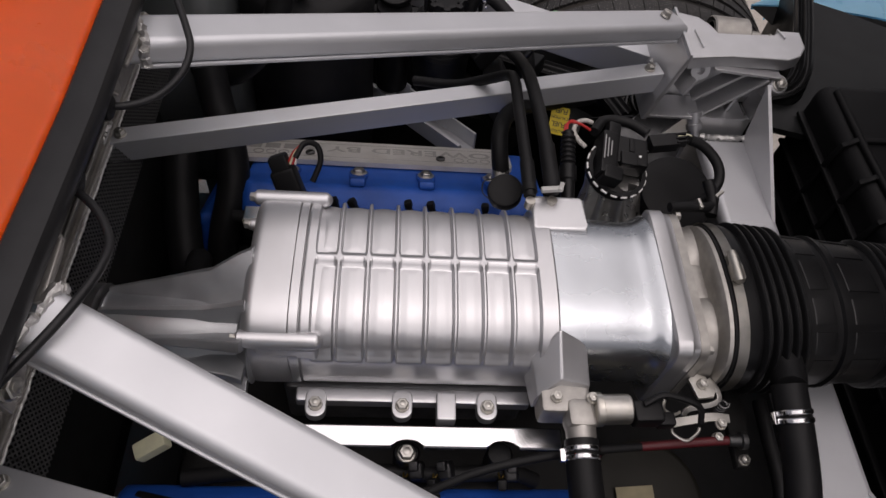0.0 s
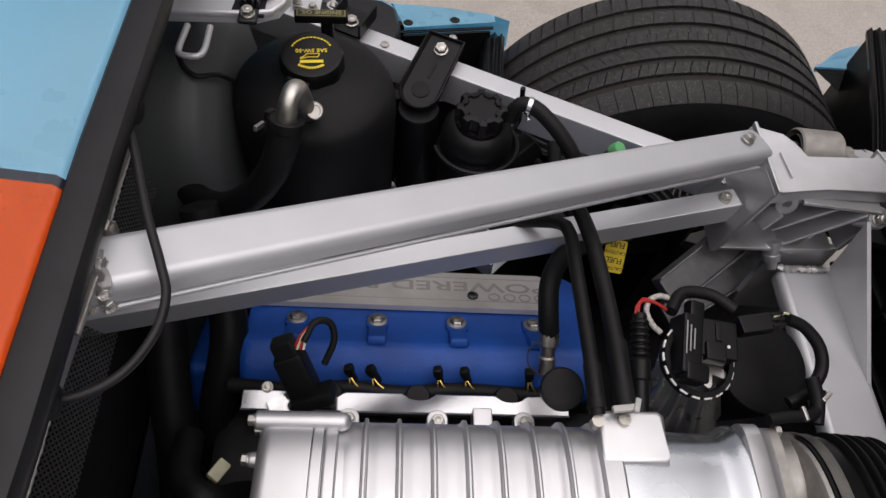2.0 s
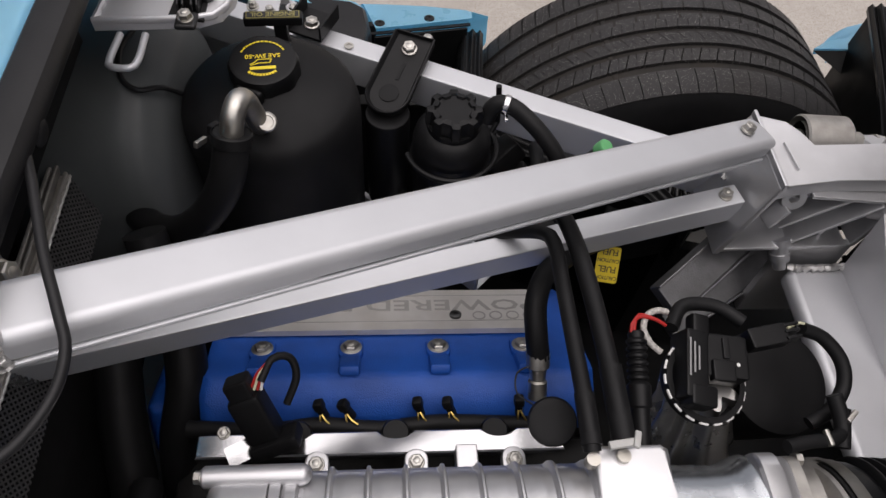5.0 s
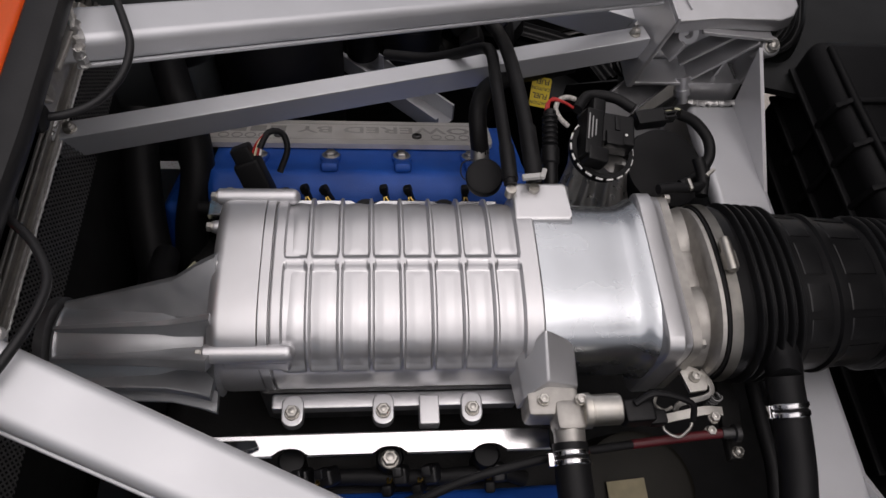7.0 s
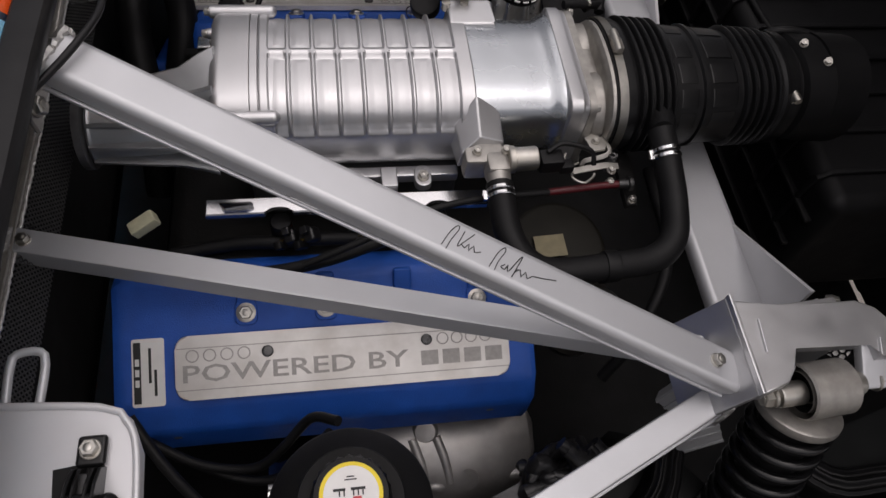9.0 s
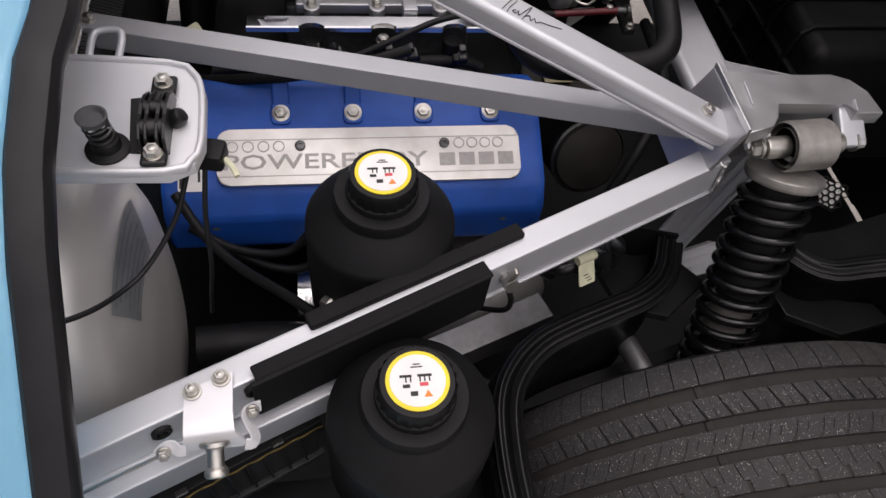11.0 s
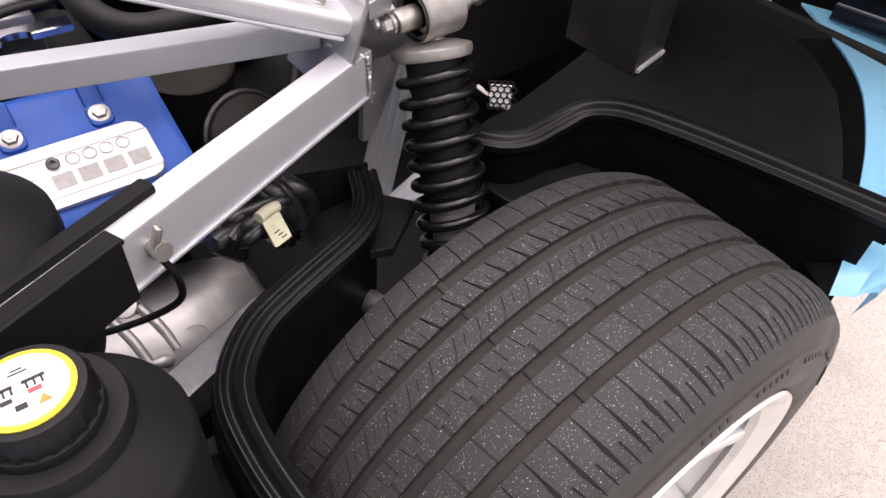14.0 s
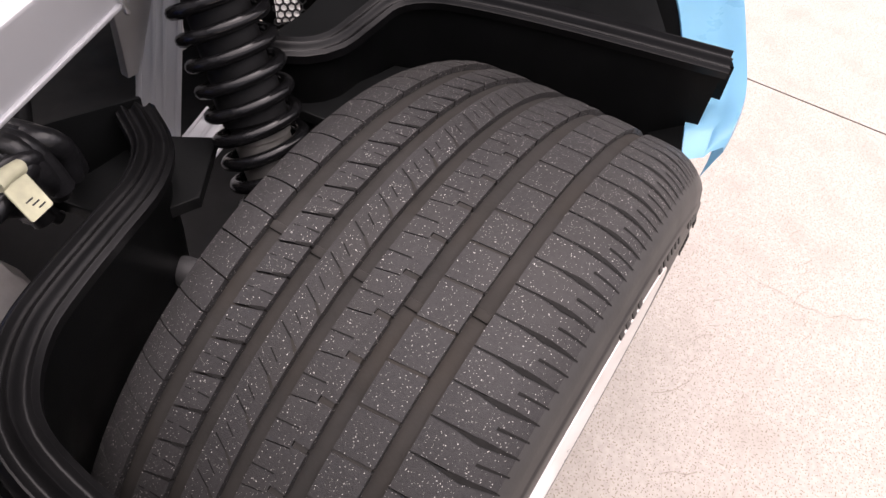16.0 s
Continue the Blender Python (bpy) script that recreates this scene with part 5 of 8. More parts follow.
    # wear bars in the grooves
    for i in range(6):
        for y, w, at in ((0.6773, 0.014, 0.0), (0.7146, 0.011, 0.002), (0.7503, 0.011, 0.0), (0.7923, 0.012, -0.003), (0.8343, 0.012, -0.052)):
            a = 0.380 + at + i * math.pi / 3
            r = crown(y) - 0.0060
            bm = B()
            box(bm, facing((-r * math.sin(a), s * y, AXLE_Z + r * math.cos(a)), (-math.sin(a), 0, math.cos(a)), (0, 1, 0)), (0.007, w, 0.004), 0.001)
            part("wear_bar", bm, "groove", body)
    # moulded bars of sidewall lettering
    for i in range(40):
        a = 0.35 + i * 0.035
        if i % 9 > 5:
            continue
        bm = B()
        box(bm, axis @ pose(0, 0, 0, 0, 0, math.degrees(a)) @ Matrix.Translation((0.312, 0, 0.1388)) @ pose(0, 0, 0, 0, 25, 0), (0.010, 0.0065, 0.0014), 0.0004)
        part("moulded_bar", bm, "sidewall", sw)
    # rim
    axis = axis @ Matrix.Translation((0, 0, -0.013))
    bm = B()
    lathe(bm, [(0.2425, 0.150), (0.252, 0.152), (0.2535, 0.148), (0.250, 0.142), (0.243, 0.140), (0.236, 0.110), (0.228, 0.02), (0.228, -0.10), (0.245, -0.145), (0.252, -0.15)], axis, 96, caps=False)
    rim = part("rim", bm, "rim", wh, "silver alloy rim with a wide lip", angle=50)
    bm = B()
    lathe(bm, [(0.2425, 0.1502), (0.232, 0.146), (0.218, 0.138), (0.216, 0.128), (0.226, 0.124), (0.237, 0.118)], axis, 96, caps=False)
    part("lip", bm, "rim", rim)
    for i in range(5):
        for d in (-13, 13):
            bm = B()
            m = axis @ pose(0, 0, 0, 0, 0, 72 * i + 20 + d)
            loft(bm, [[m @ Vector((r, y, z)) for y, z in ((-h, z0), (h, z0), (h * 0.7, z1), (-h * 0.7, z1))] for r, h, z0, z1 in ((0.05, 0.018, 0.055, 0.090), (0.12, 0.014, 0.075, 0.110), (0.19, 0.013, 0.090, 0.126), (0.232, 0.020, 0.095, 0.136))])
            bevel(bm, bm.edges[:], 0.003, 2)
            part("spoke", bm, "rim", rim)
    bm = B()
    lathe(bm, [(0.0005, 0.098), (0.045, 0.096), (0.062, 0.088), (0.068, 0.06), (0.068, 0.0)], axis, 40)
    part("hub", bm, "rim", rim)
    bm = B()
    lathe(bm, [(0.165, 0.02), (0.165, 0.045)], axis, 60)
    part("brake_disc", bm, "darksteel", wh)


build_wheel(NEAR)
build_wheel(FAR)

# ---- wheel-arch liners ----


def build_liner(s):
    ln = thing("wheel_liner", side(s, (0, 0.7, 0.3)), "black moulded wheel-arch liner with a double rubber lip", "wheel liner", "wheel liners")
    front = [(-0.318, 0.870, 0.603), (-0.328, 0.78, 0.620), (-0.334, 0.71, 0.638), (-0.329, 0.653, 0.645), (-0.310, 0.616, 0.646), (-0.277, 0.586, 0.646), (-0.238, 0.568, 0.646), (-0.187, 0.550, 0.646), (-0.134, 0.530, 0.645), (-0.097, 0.500, 0.645), (-0.073, 0.450, 0.645)]
    rear = [(0.080, 0.470, 0.650), (0.100, 0.497, 0.650), (0.130, 0.512, 0.651), (0.180, 0.512, 0.655), (0.222, 0.518, 0.665), (0.248, 0.548, 0.675), (0.266, 0.600, 0.681), (0.300, 0.700, 0.681), (0.354, 0.866, 0.676)]
    for pts in (front, rear):
        line = spline([side(s, p) for p in pts], 0.012)
        # lip with two ridges; its inner edge faces the wheel
        sec = [(0.017, -0.010)] + [(a, -0.001 + 0.0062 * math.exp(-((a - 0.0110) / 0.0030) ** 2) + 0.0072 * math.exp(-((a + 0.0015) / 0.0040) ** 2) + 0.0035 * math.exp(-((a + 0.0130) / 0.0024) ** 2)) for a in np.linspace(0.017, -0.017, 27)] + [(-0.017, -0.010)]
        bm = B()
        sweep(bm, line, sec)
        part("lip_seal", bm, "lip", ln, "ridged rubber lip")
        # wall that drops into the well
        bm = B()
        rows = []
        for p in line:
            c = side(s, (0.0, 0.80, 0))
            d = Vector((c.x - p.x, c.y - p.y, 0)).normalized()
            rows.append([p + d * 0.006 + Vector((0, 0, 0.0)), p + d * 0.010 + Vector((0, 0, -0.02)), p + d * 0.012 + Vector((0, 0, -0.10)), p + d * 0.006 + Vector((0, 0, -0.36))])
        vs = [[bm.verts.new(q) for q in r] for r in rows]
        for a, b in zip(vs, vs[1:]):
            for i in range(3):
                bm.faces.new((a[i], a[i + 1], b[i + 1], b[i]))
        bmesh.ops.solidify(bm, geom=bm.faces[:], thickness=0.003)
        part("wall", bm, "liner", ln)
        # shoulder outside the lip
        bm = B()
        rows = []
        for p in line:
            c = side(s, (0.0, 0.80, 0))
            d = Vector((p.x - c.x, p.y - c.y, 0)).normalized()
            rows.append([p + d * 0.008 + Vector((0, 0, -0.004)), p + d * 0.022 + Vector((0, 0, -0.016)), p + d * 0.026 + Vector((0, 0, -0.06))])
        vs = [[bm.verts.new(q) for q in r] for r in rows]
        for a, b in zip(vs, vs[1:]):
            for i in range(2):
                bm.faces.new((a[i], a[i + 1], b[i + 1], b[i]))
        bmesh.ops.solidify(bm, geom=bm.faces[:], thickness=0.003)
        part("shoulder", bm, "liner", ln)
    # wedge between lip and shock
    bm = B()
    prism(bm, [(x, y * s) for x, y in ((-0.170, 0.445), (-0.060, 0.440), (-0.020, 0.490), (-0.090, 0.540), (-0.150, 0.520))], Matrix.Translation((0, 0, 0.590)), 0.012, 0.003)
    part("wedge", bm, "liner", ln)
    bm = B()
    loft(bm, [[side(s, p) for p in q] for q in (((-0.150, 0.425, 0.59), (-0.146, 0.425, 0.59), (-0.062, 0.442, 0.59), (-0.062, 0.446, 0.59)), ((-0.150, 0.425, 0.655), (-0.146, 0.425, 0.655), (-0.062, 0.442, 0.648), (-0.062, 0.446, 0.648)))])
    part("upstand", bm, "liner", ln)
    bm = B()
    prism(bm, [(x, y * s) for x, y in ((0.075, 0.47), (0.085, 0.54), (0.15, 0.575), (0.235, 0.56), (0.22, 0.53), (0.14, 0.52))], Matrix.Translation((0, 0, 0.575)), 0.012, 0.003)
    part("rear_wedge", bm, "liner", ln)
    # shelf behind the lip
    bm = B()
    prism(bm, [(x, y * s) for x, y in ((0.085, 0.455), (0.123, 0.449), (0.163, 0.445), (0.227, 0.428), (0.32, 0.404), (0.41, 0.378), (0.49, 0.362), (0.70, 0.362), (0.70, 0.53), (0.66, 0.60), (0.60, 0.67), (0.50, 0.735), (0.43, 0.775), (0.352, 0.815), (0.312, 0.70), (0.276, 0.60), (0.255, 0.54), (0.225, 0.505), (0.18, 0.498), (0.13, 0.498), (0.10, 0.485))], Matrix.Translation((0, 0, 0.632)), 0.012, 0.003)
    part("shelf", bm, "liner", ln)


build_liner(NEAR)
build_liner(FAR)


M["lamp"] = material("smoked_lamp", (0.006, 0.010, 0.016), 0.15, 0.0, coat=0.5)


def build_clamshell():
    cs = thing("rear_clamshell", (0.8, 0, 0.5), "raised light blue rear clamshell with a black inner liner", "car body")
    for s in (-1, 1):
        def P(x, y, z):
            return side(s, (x, y, z))
        # the arch edge: a strip with an outer and an inner border, then the skin down and back
        outer = [P(0.335, 0.900, 0.590), P(0.350, 0.900, 0.605), P(0.397, 0.893, 0.625), P(0.456, 0.868, 0.645), P(0.561, 0.828, 0.660), P(0.687, 0.780, 0.668), P(0.80, 0.785, 0.665), P(0.95, 0.82, 0.655)]
        inner = [P(0.290, 0.868, 0.583), P(0.344, 0.848, 0.600), P(0.385, 0.826, 0.612), P(0.446, 0.797, 0.630), P(0.520, 0.757, 0.645), P(0.605, 0.697, 0.660), P(0.68, 0.62, 0.665), P(0.76, 0.50, 0.67)]
        a, b = spline(outer, 0.02), spline(inner, 0.02)
        n = 60
        def even(line):
            d = [0.0]
            for p, q in zip(line, line[1:]):
                d.append(d[-1] + (q - p).length)
            out = []
            for i in range(n + 1):
                g = d[-1] * i / n
                k = max(0, min(len(line) - 2, sum(1 for v in d if v <= g) - 1))
                out.append(line[k].lerp(line[k + 1], (g - d[k]) / max(1e-9, d[k + 1] - d[k])))
            return out
        A, Bq = even(a), even(b)
        bm = B()
        rows = []
        for p, q in zip(A, Bq):
            mid = p.lerp(q, 0.42) + Vector((0, 0, -0.007))
            fold = p.lerp(q, 0.30) + Vector((0, 0, -0.001))
            down = p + Vector((0.004, 0.002 * s, -0.008))
            low = p + Vector((0.012, -0.010 * s, -0.06))
            rows.append([q + Vector((0.004, 0, -0.012)), q, mid, fold, p, down, low])
        vs = [[bm.verts.new(q) for q in r] for r in rows]
        for x, y in zip(vs, vs[1:]):
            for i in range(6):
                bm.faces.new((x[i], x[i + 1], y[i + 1], y[i]))
        bmesh.ops.solidify(bm, geom=bm.faces[:], thickness=0.003)
        part("arch_edge", bm, "body_blue", cs, "light blue painted arch edge", angle=50)
        bm = B()
        rows = []
        for q in Bq:
            rows.append([q + Vector((0, 0, -0.004)), q.lerp(P(0.62, 0.40, 0.60), 0.35) + Vector((0, 0, -0.03)), q.lerp(P(0.62, 0.38, 0.58), 0.8) + Vector((0, 0, -0.02))])
        vs = [[bm.verts.new(q) for q in r] for r in rows]
        for x, y in zip(vs, vs[1:]):
            for i in range(2):
                bm.faces.new((x[i], x[i + 1], y[i + 1], y[i]))
        bmesh.ops.solidify(bm, geom=bm.faces[:], thickness=0.003)
        part("inner_liner", bm, "liner", cs, "black inner liner", angle=60)
        bm = B()
        prism(bm, [(x, y * s) for x, y in ((0.74, 0.56), (0.760, 0.680), (0.84, 0.735), (0.94, 0.782), (1.10, 0.76), (1.05, 0.50))], Matrix.Translation((0, 0, 0.672)), 0.03, 0.008, 3)
        part("tail_lamp", bm, "lamp", cs, "dark smoked tail lamp panel")
    # the raised lid itself, behind everything
    bm = B()
    rows = []
    for i in range(13):
        t = i / 12
        z = 0.62 + 1.40 * t
        x = 0.86 - 0.20 * t - 0.14 * t * t
        w = 0.70 + 0.16 * min(1, 3 * t)
        rows.append([Vector((x + 0.10 * (abs(y) / 0.8) ** 2 * -1, y, z)) for y in np.linspace(-w, w, 21)])
    vs = [[bm.verts.new(q) for q in r] for r in rows]
    for x, y in zip(vs, vs[1:]):
        for i in range(20):
            bm.faces.new((x[i], x[i + 1], y[i + 1], y[i]))
    bmesh.ops.solidify(bm, geom=bm.faces[:], thickness=0.03)
    part("lid", bm, "liner", cs, "black underside of the raised lid", angle=60)


build_clamshell()


def build_quarter(s):
    """The light blue side scoop and its tail ahead of the wheel."""
    qp = thing("scoop_panel", side(s, (-0.55, 0.88, 0.2)), "light blue painted side scoop panel ahead of the wheel", "body panel", "side panels")

    def P(x, y, z):
        return side(s, (x, y, z))

    # upright lip
    bm = B()
    line = spline([P(-0.86, 0.812, 0.742), P(-0.72, 0.802, 0.728), (P(-0.62, 0.793, 0.710)), P(-0.545, 0.795, 0.700), P(-0.510, 0.806, 0.690), P(-0.490, 0.826, 0.665), P(-0.480, 0.846, 0.632)], 0.008)
    rings = []
    for i, p in enumerate(line):
        t = (line[min(i + 1, len(line) - 1)] - line[max(i - 1, 0)]).normalized()
        u = Vector((0, 0.86 * s, -0.50)).normalized()
        if t.z < -0.4:
            u = (u - Vector((1, 0, 0)) * min(1, (-t.z - 0.4) * 2)).normalized()
        n = t.cross(u).normalized()
        rings.append([p + u * 0.022 + n * 0.0015, p - u * 0.008 + n * 0.0015, p - u * 0.008 - n * 0.0015, p + u * 0.022 - n * 0.0015])
    loft(bm, rings)
    if s == NEAR:
        part("lip", bm, "body_blue", qp)
        # solid black insert, coloured as the shade inside the slot
        bm = B()
        prism(bm, rounded(0.014, 0.006, 0.0028), facing(P(-0.575, 0.790, 0.706), (0, 0.9 * s, 0.35)), 0.004)
        part("slot", bm, "ink", qp)
    # scoop bulge
    bm = B()
    prof = [(0.800, 0.672), (0.815, 0.668), (0.824, 0.664), (0.845, 0.672), (0.875, 0.664), (0.905, 0.640), (0.930, 0.600), (0.945, 0.54), (0.945, 0.30), (0.93, 0.18)][0 if s == NEAR else 3:]
    rows = []
    for x, k, dz in ((-0.92, 1.0, 0.030), (-0.80, 1.0, 0.024), (-0.70, 1.0, 0.014), (-0.60, 1.0, 0.004), (-0.540, 0.995, -0.003), (-0.512, 0.98, -0.009), (-0.500, 0.965, -0.018), (-0.493, 0.95, -0.034), (-0.490, 0.94, -0.07)):
        c = 0.80
        rows.append([P(x, c + (y - c) * k, z + dz * (1 if z > 0.5 else 0)) for y, z in prof])
    vs = [[bm.verts.new(q) for q in r] for r in rows]
    for x, y in zip(vs, vs[1:]):
        for i in range(len(prof) - 1):
            bm.faces.new((x[i], x[i + 1], y[i + 1], y[i]))
    bmesh.ops.solidify(bm, geom=bm.faces[:], thickness=0.003)
    part("scoop", bm, "body_blue", qp, angle=50)
    # tail with its stepped end
    bm = B()
    prof = lambda x, yo: [(0.842 + (x + 0.478) * 0.19, 0.630), (yo - 0.010, 0.622), (yo, 0.614), (yo + 0.004, 0.59), (yo - 0.02, 0.50), (yo - 0.05, 0.40)]
    rows = []
    for x, yo in ((-0.480, 0.922), (-0.46, 0.922), (-0.40, 0.920), (-0.33, 0.912)):
        rows.append([P(x - (max(0, y - 0.85) * 0.35 + max(0, 0.61 - z) * 0.3 if x < -0.47 else 0), y, z) for y, z in prof(x, yo)])
    rows.append([P(-0.322, y, z) for y, z in [(0.872, 0.630), (0.898, 0.622), (0.908, 0.614), (0.912, 0.59), (0.89, 0.52), (0.87, 0.45)]])
    rows.append([P(-0.321, y, z) for y, z in [(0.895, 0.624), (0.900, 0.621), (0.908, 0.613), (0.911, 0.59), (0.895, 0.54), (0.88, 0.50)]])
    rows.append([P(-0.290, y, z) for y, z in [(0.896, 0.614), (0.901, 0.611), (0.907, 0.605), (0.907, 0.595), (0.900, 0.575), (0.895, 0.56)]])
    vs = [[bm.verts.new(q) for q in r] for r in rows]
    for x, y in zip(vs, vs[1:]):
        for i in range(5):
            bm.faces.new((x[i], x[i + 1], y[i + 1], y[i]))
    bmesh.ops.solidify(bm, geom=bm.faces[:], thickness=0.004)
    part("tail", bm, "body_blue", qp, angle=40)
    for p in ((-0.474, 0.856, 0.628), (-0.393, 0.871, 0.628)):
        bm = B()
        lathe(bm, [(0.0085, 0), (0.0085, 0.0015), (0.0065, 0.003), (0.0022, 0.003), (0.0018, 0.0018), (0.0004, 0.0018)], Matrix.Translation(P(*p)) @ pose(0, 0, 0, -6 * s, 0, 0), 20)
        part("rivet", bm, "plastic", qp, "black plastic push rivet")
    # grey ledge inside the tail
    bm = B()
    beam(bm, P(-0.49, 0.838, 0.622), P(-0.325, 0.866, 0.622), 0.006, 0.003, r=0.0008)
    part("ledge", bm, "rubber", qp)
    # black sheet added to darken the tail's blue inner face
    bm = B()
    beam(bm, P(-0.482, 0.834, 0.555), P(-0.330, 0.860, 0.555), 0.005, 0.13, r=0.001)
    part("inner_cover", bm, "liner", qp)
    # near-black sheets added below the scoop, coloured as the gap's shade
    bm = B()
    box(bm, P(-0.50, 0.775, 0.500), (0.42, 0.20, 0.012), 0.003)
    box(bm, P(-0.60, 0.860, 0.560), (0.24, 0.012, 0.13), 0.003)
    part("inner_sill", bm, "dark", qp)
    # stay rod
    rod = thing("stay_rod", P(-0.40, 0.80, 0.55), "flattened zinc stay rod bolted to the side panel", "rod", "stay rods")
    bm = B()
    tube(bm, [P(-0.415, 0.700, 0.600), P(-0.408, 0.760, 0.602), P(-0.398, 0.826, 0.606)], lambda t: 0.0036 if t < 0.85 else 0.0055, 10, 0.012)
    part("rod", bm, "frame", rod)
    bm = B()
    box(bm, P(-0.396, 0.838, 0.609), (0.018, 0.018, 0.004), 0.002)
    part("eye", bm, "frame", rod)
    piece("bolt", BOLT_M, Matrix.Translation(P(-0.396, 0.838, 0.611)), rod)


build_quarter(NEAR)
build_quarter(FAR)


def build_duct():
    """Black rubber duct inside the far scoop, with a row of rivets along its edge."""
    du = thing("intake_duct", (-0.57, 0.77, 0.55), "black rubber intake duct riveted inside the side scoop", "duct")
    bm = B()
    rings = []
    for k, z in ((1.0, 0.54), (1.0, 0.648), (0.985, 0.662), (0.93, 0.671), (0.60, 0.676)):
        out = [(-0.74, 0.862), (-0.632, 0.866), (-0.560, 0.866), (-0.515, 0.860), (-0.494, 0.845), (-0.486, 0.800), (-0.492, 0.740), (-0.563, 0.735), (-0.622, 0.765), (-0.74, 0.810)]
        cx, cy = -0.585, 0.772
        rings.append([Vector((cx + (x - cx) * k, cy + (y - cy) * k, z)) for x, y in out])
    loft(bm, rings)
    part("duct", bm, "seal", du)
    for x, y in ((-0.66, 0.852), (-0.62, 0.853), (-0.58, 0.853), (-0.54, 0.851), (-0.508, 0.842), (-0.497, 0.815), (-0.496, 0.780)):
        bm = B()
        lathe(bm, [(0.0038, 0), (0.0035, 0.002), (0.001, 0.003)], Matrix.Translation((x, y, 0.6645)), 10)
        part("rivet", bm, "darksteel", du)


build_duct()

# ---- latch plates ----


def build_latch(s):
    lp = thing("latch_plate", side(s, (-0.67, 0.50, 0.90)), "silver latch plate with a black latch and spring buffer", "latch plate", "latch plates")

    def P(x, y, z):
        """The far plate is a little narrower and stands further out."""
        return side(s, (x, y if s == NEAR else 0.475 + (y - 0.430) * 0.835, z))

    def L(x, y, z):
        return side(s, (x if s == NEAR else x - 0.006, y, z))

    out = [(-0.735, 0.430), (-0.640, 0.438), (-0.620, 0.450), (-0.610, 0.476), (-0.607, 0.535), (-0.613, 0.556), (-0.632, 0.566), (-0.735, 0.563)]
    bm = B()
    prism(bm, [(x, P(x, y, 0).y) for x, y in out], Matrix.Translation((0, 0, 0.924)), 0.010, 0.0025, 2)
    part("plate", bm, "panel", lp)
    bm = B()
    line = spline([P(-0.735, 0.433, 0.934), P(-0.642, 0.441, 0.934), P(-0.622, 0.453, 0.934), P(-0.613, 0.477, 0.934), P(-0.610, 0.535, 0.934), P(-0.616, 0.553, 0.934), P(-0.634, 0.563, 0.934), P(-0.735, 0.560, 0.934)], 0.008)
    sweep(bm, line, rounded(0.0055, 0.008, 0.0025, 3))
    part("rim", bm, "panel", lp)
    bm = B()
    weld_line(bm, P(-0.732, 0.435, 0.936), P(-0.724, 0.560, 0.936), 0.0034, 16, 31)
    part("sealer", bm, "panel", lp, "smeared grey seam sealer")
    # latch in its opening
    # no hole is cut: a solid slab carries the opening's shade as colour
    bm = B()
    prism(bm, [(x, L(x, y, 0).y) for x, y in ((-0.664, 0.484), (-0.630, 0.480), (-0.628, 0.546), (-0.658, 0.544))], Matrix.Translation((-0.004, 0, 0.932)), 0.0030, 0.0004, 1)
    part("opening", bm, "dark", lp, "near-black slab for the shaded cut-out in the plate")

    def bit(name, bm, mat="latch"):
        part(name, bm, mat, lp, "black steel latch " + name)
    arch = [(0.484, -0.006), (0.545, -0.006), (0.549, 0.004), (0.546, 0.014), (0.536, 0.020), (0.524, 0.018), (0.514, 0.020), (0.500, 0.016), (0.488, 0.008)]
    for x in (-0.6515, -0.6465, -0.6385, -0.6335):
        bm = B()
        loft(bm, [[L(x + d, y, 0.938 + z) for y, z in arch] for d in (-0.0013, 0.0013)])
        bevel(bm, bm.edges[:], 0.0006, 1)
        bit("cheek", bm)
    bit("jaw", box(B(), L(-0.6425, 0.502, 0.944), (0.007, 0.020, 0.014), 0.002))
    for y, z, rr in ((0.533, 0.950, 0.0075), (0.512, 0.951, 0.0060)):
        bit("roller", lathe(B(), [(rr * 0.9, -0.0088), (rr, -0.0082), (rr, 0.0082), (rr * 0.9, 0.0088)], facing(L(-0.6425, y, z), (1, 0, 0)), 18))
    bm = B()
    lathe(bm, [(0.0075, -0.002), (0.0075, 0.005), (0.0060, 0.008), (0.0030, 0.009)], facing(L(-0.6300, 0.512, 0.938), (0.7, 0, 0.7)), 20)
    bit("lever", bm)
    for y, w in ((0.474, 0.022), (0.552, 0.018)):
        bit("foot", box(B(), L(-0.642, y, 0.9385), (0.020, w, 0.006), 0.003, 3))
        piece("bolt", BOLT_T, Matrix.Translation(L(-0.642, y, 0.941)), lp)
    # spring buffer
    c = P(-0.678, 0.539, 0.934) if s == NEAR else Vector((-0.684, 0.553, 0.934))
    m = Matrix.Translation(c)
    bm = B()
    lathe(bm, [(0.0165, 0), (0.0165, 0.0025), (0.0132, 0.0040), (0.0112, 0.0045), (0.0108, 0.0120), (0.0090, 0.0140), (0.003, 0.0140)], m, 32)
    part("cup", bm, "rubber", lp, "black rubber cup")
    bm = B()
    turns = 3.4
    sweep(bm, [m @ Vector((-0.001 * t + 0.0092 * math.cos(2 * math.pi * turns * t), 0.003 * t * s + 0.0092 * math.sin(2 * math.pi * turns * t), 0.011 + 0.022 * t)) for t in np.linspace(0, 1, 80)], circle(0.0010, 6))
    part("buffer_spring", bm, "darksteel", lp, "thin dark coil spring")
    bm = B()
    lathe(bm, [(0.0070, 0), (0.0095, 0.0010), (0.0112, 0.0055), (0.0112, 0.0068), (0.0098, 0.0068), (0.0072, 0.0036), (0.0035, 0.0032), (0.0018, 0.0040)], m @ Matrix.Translation((-0.001, 0.003 * s, 0.032)), 30)
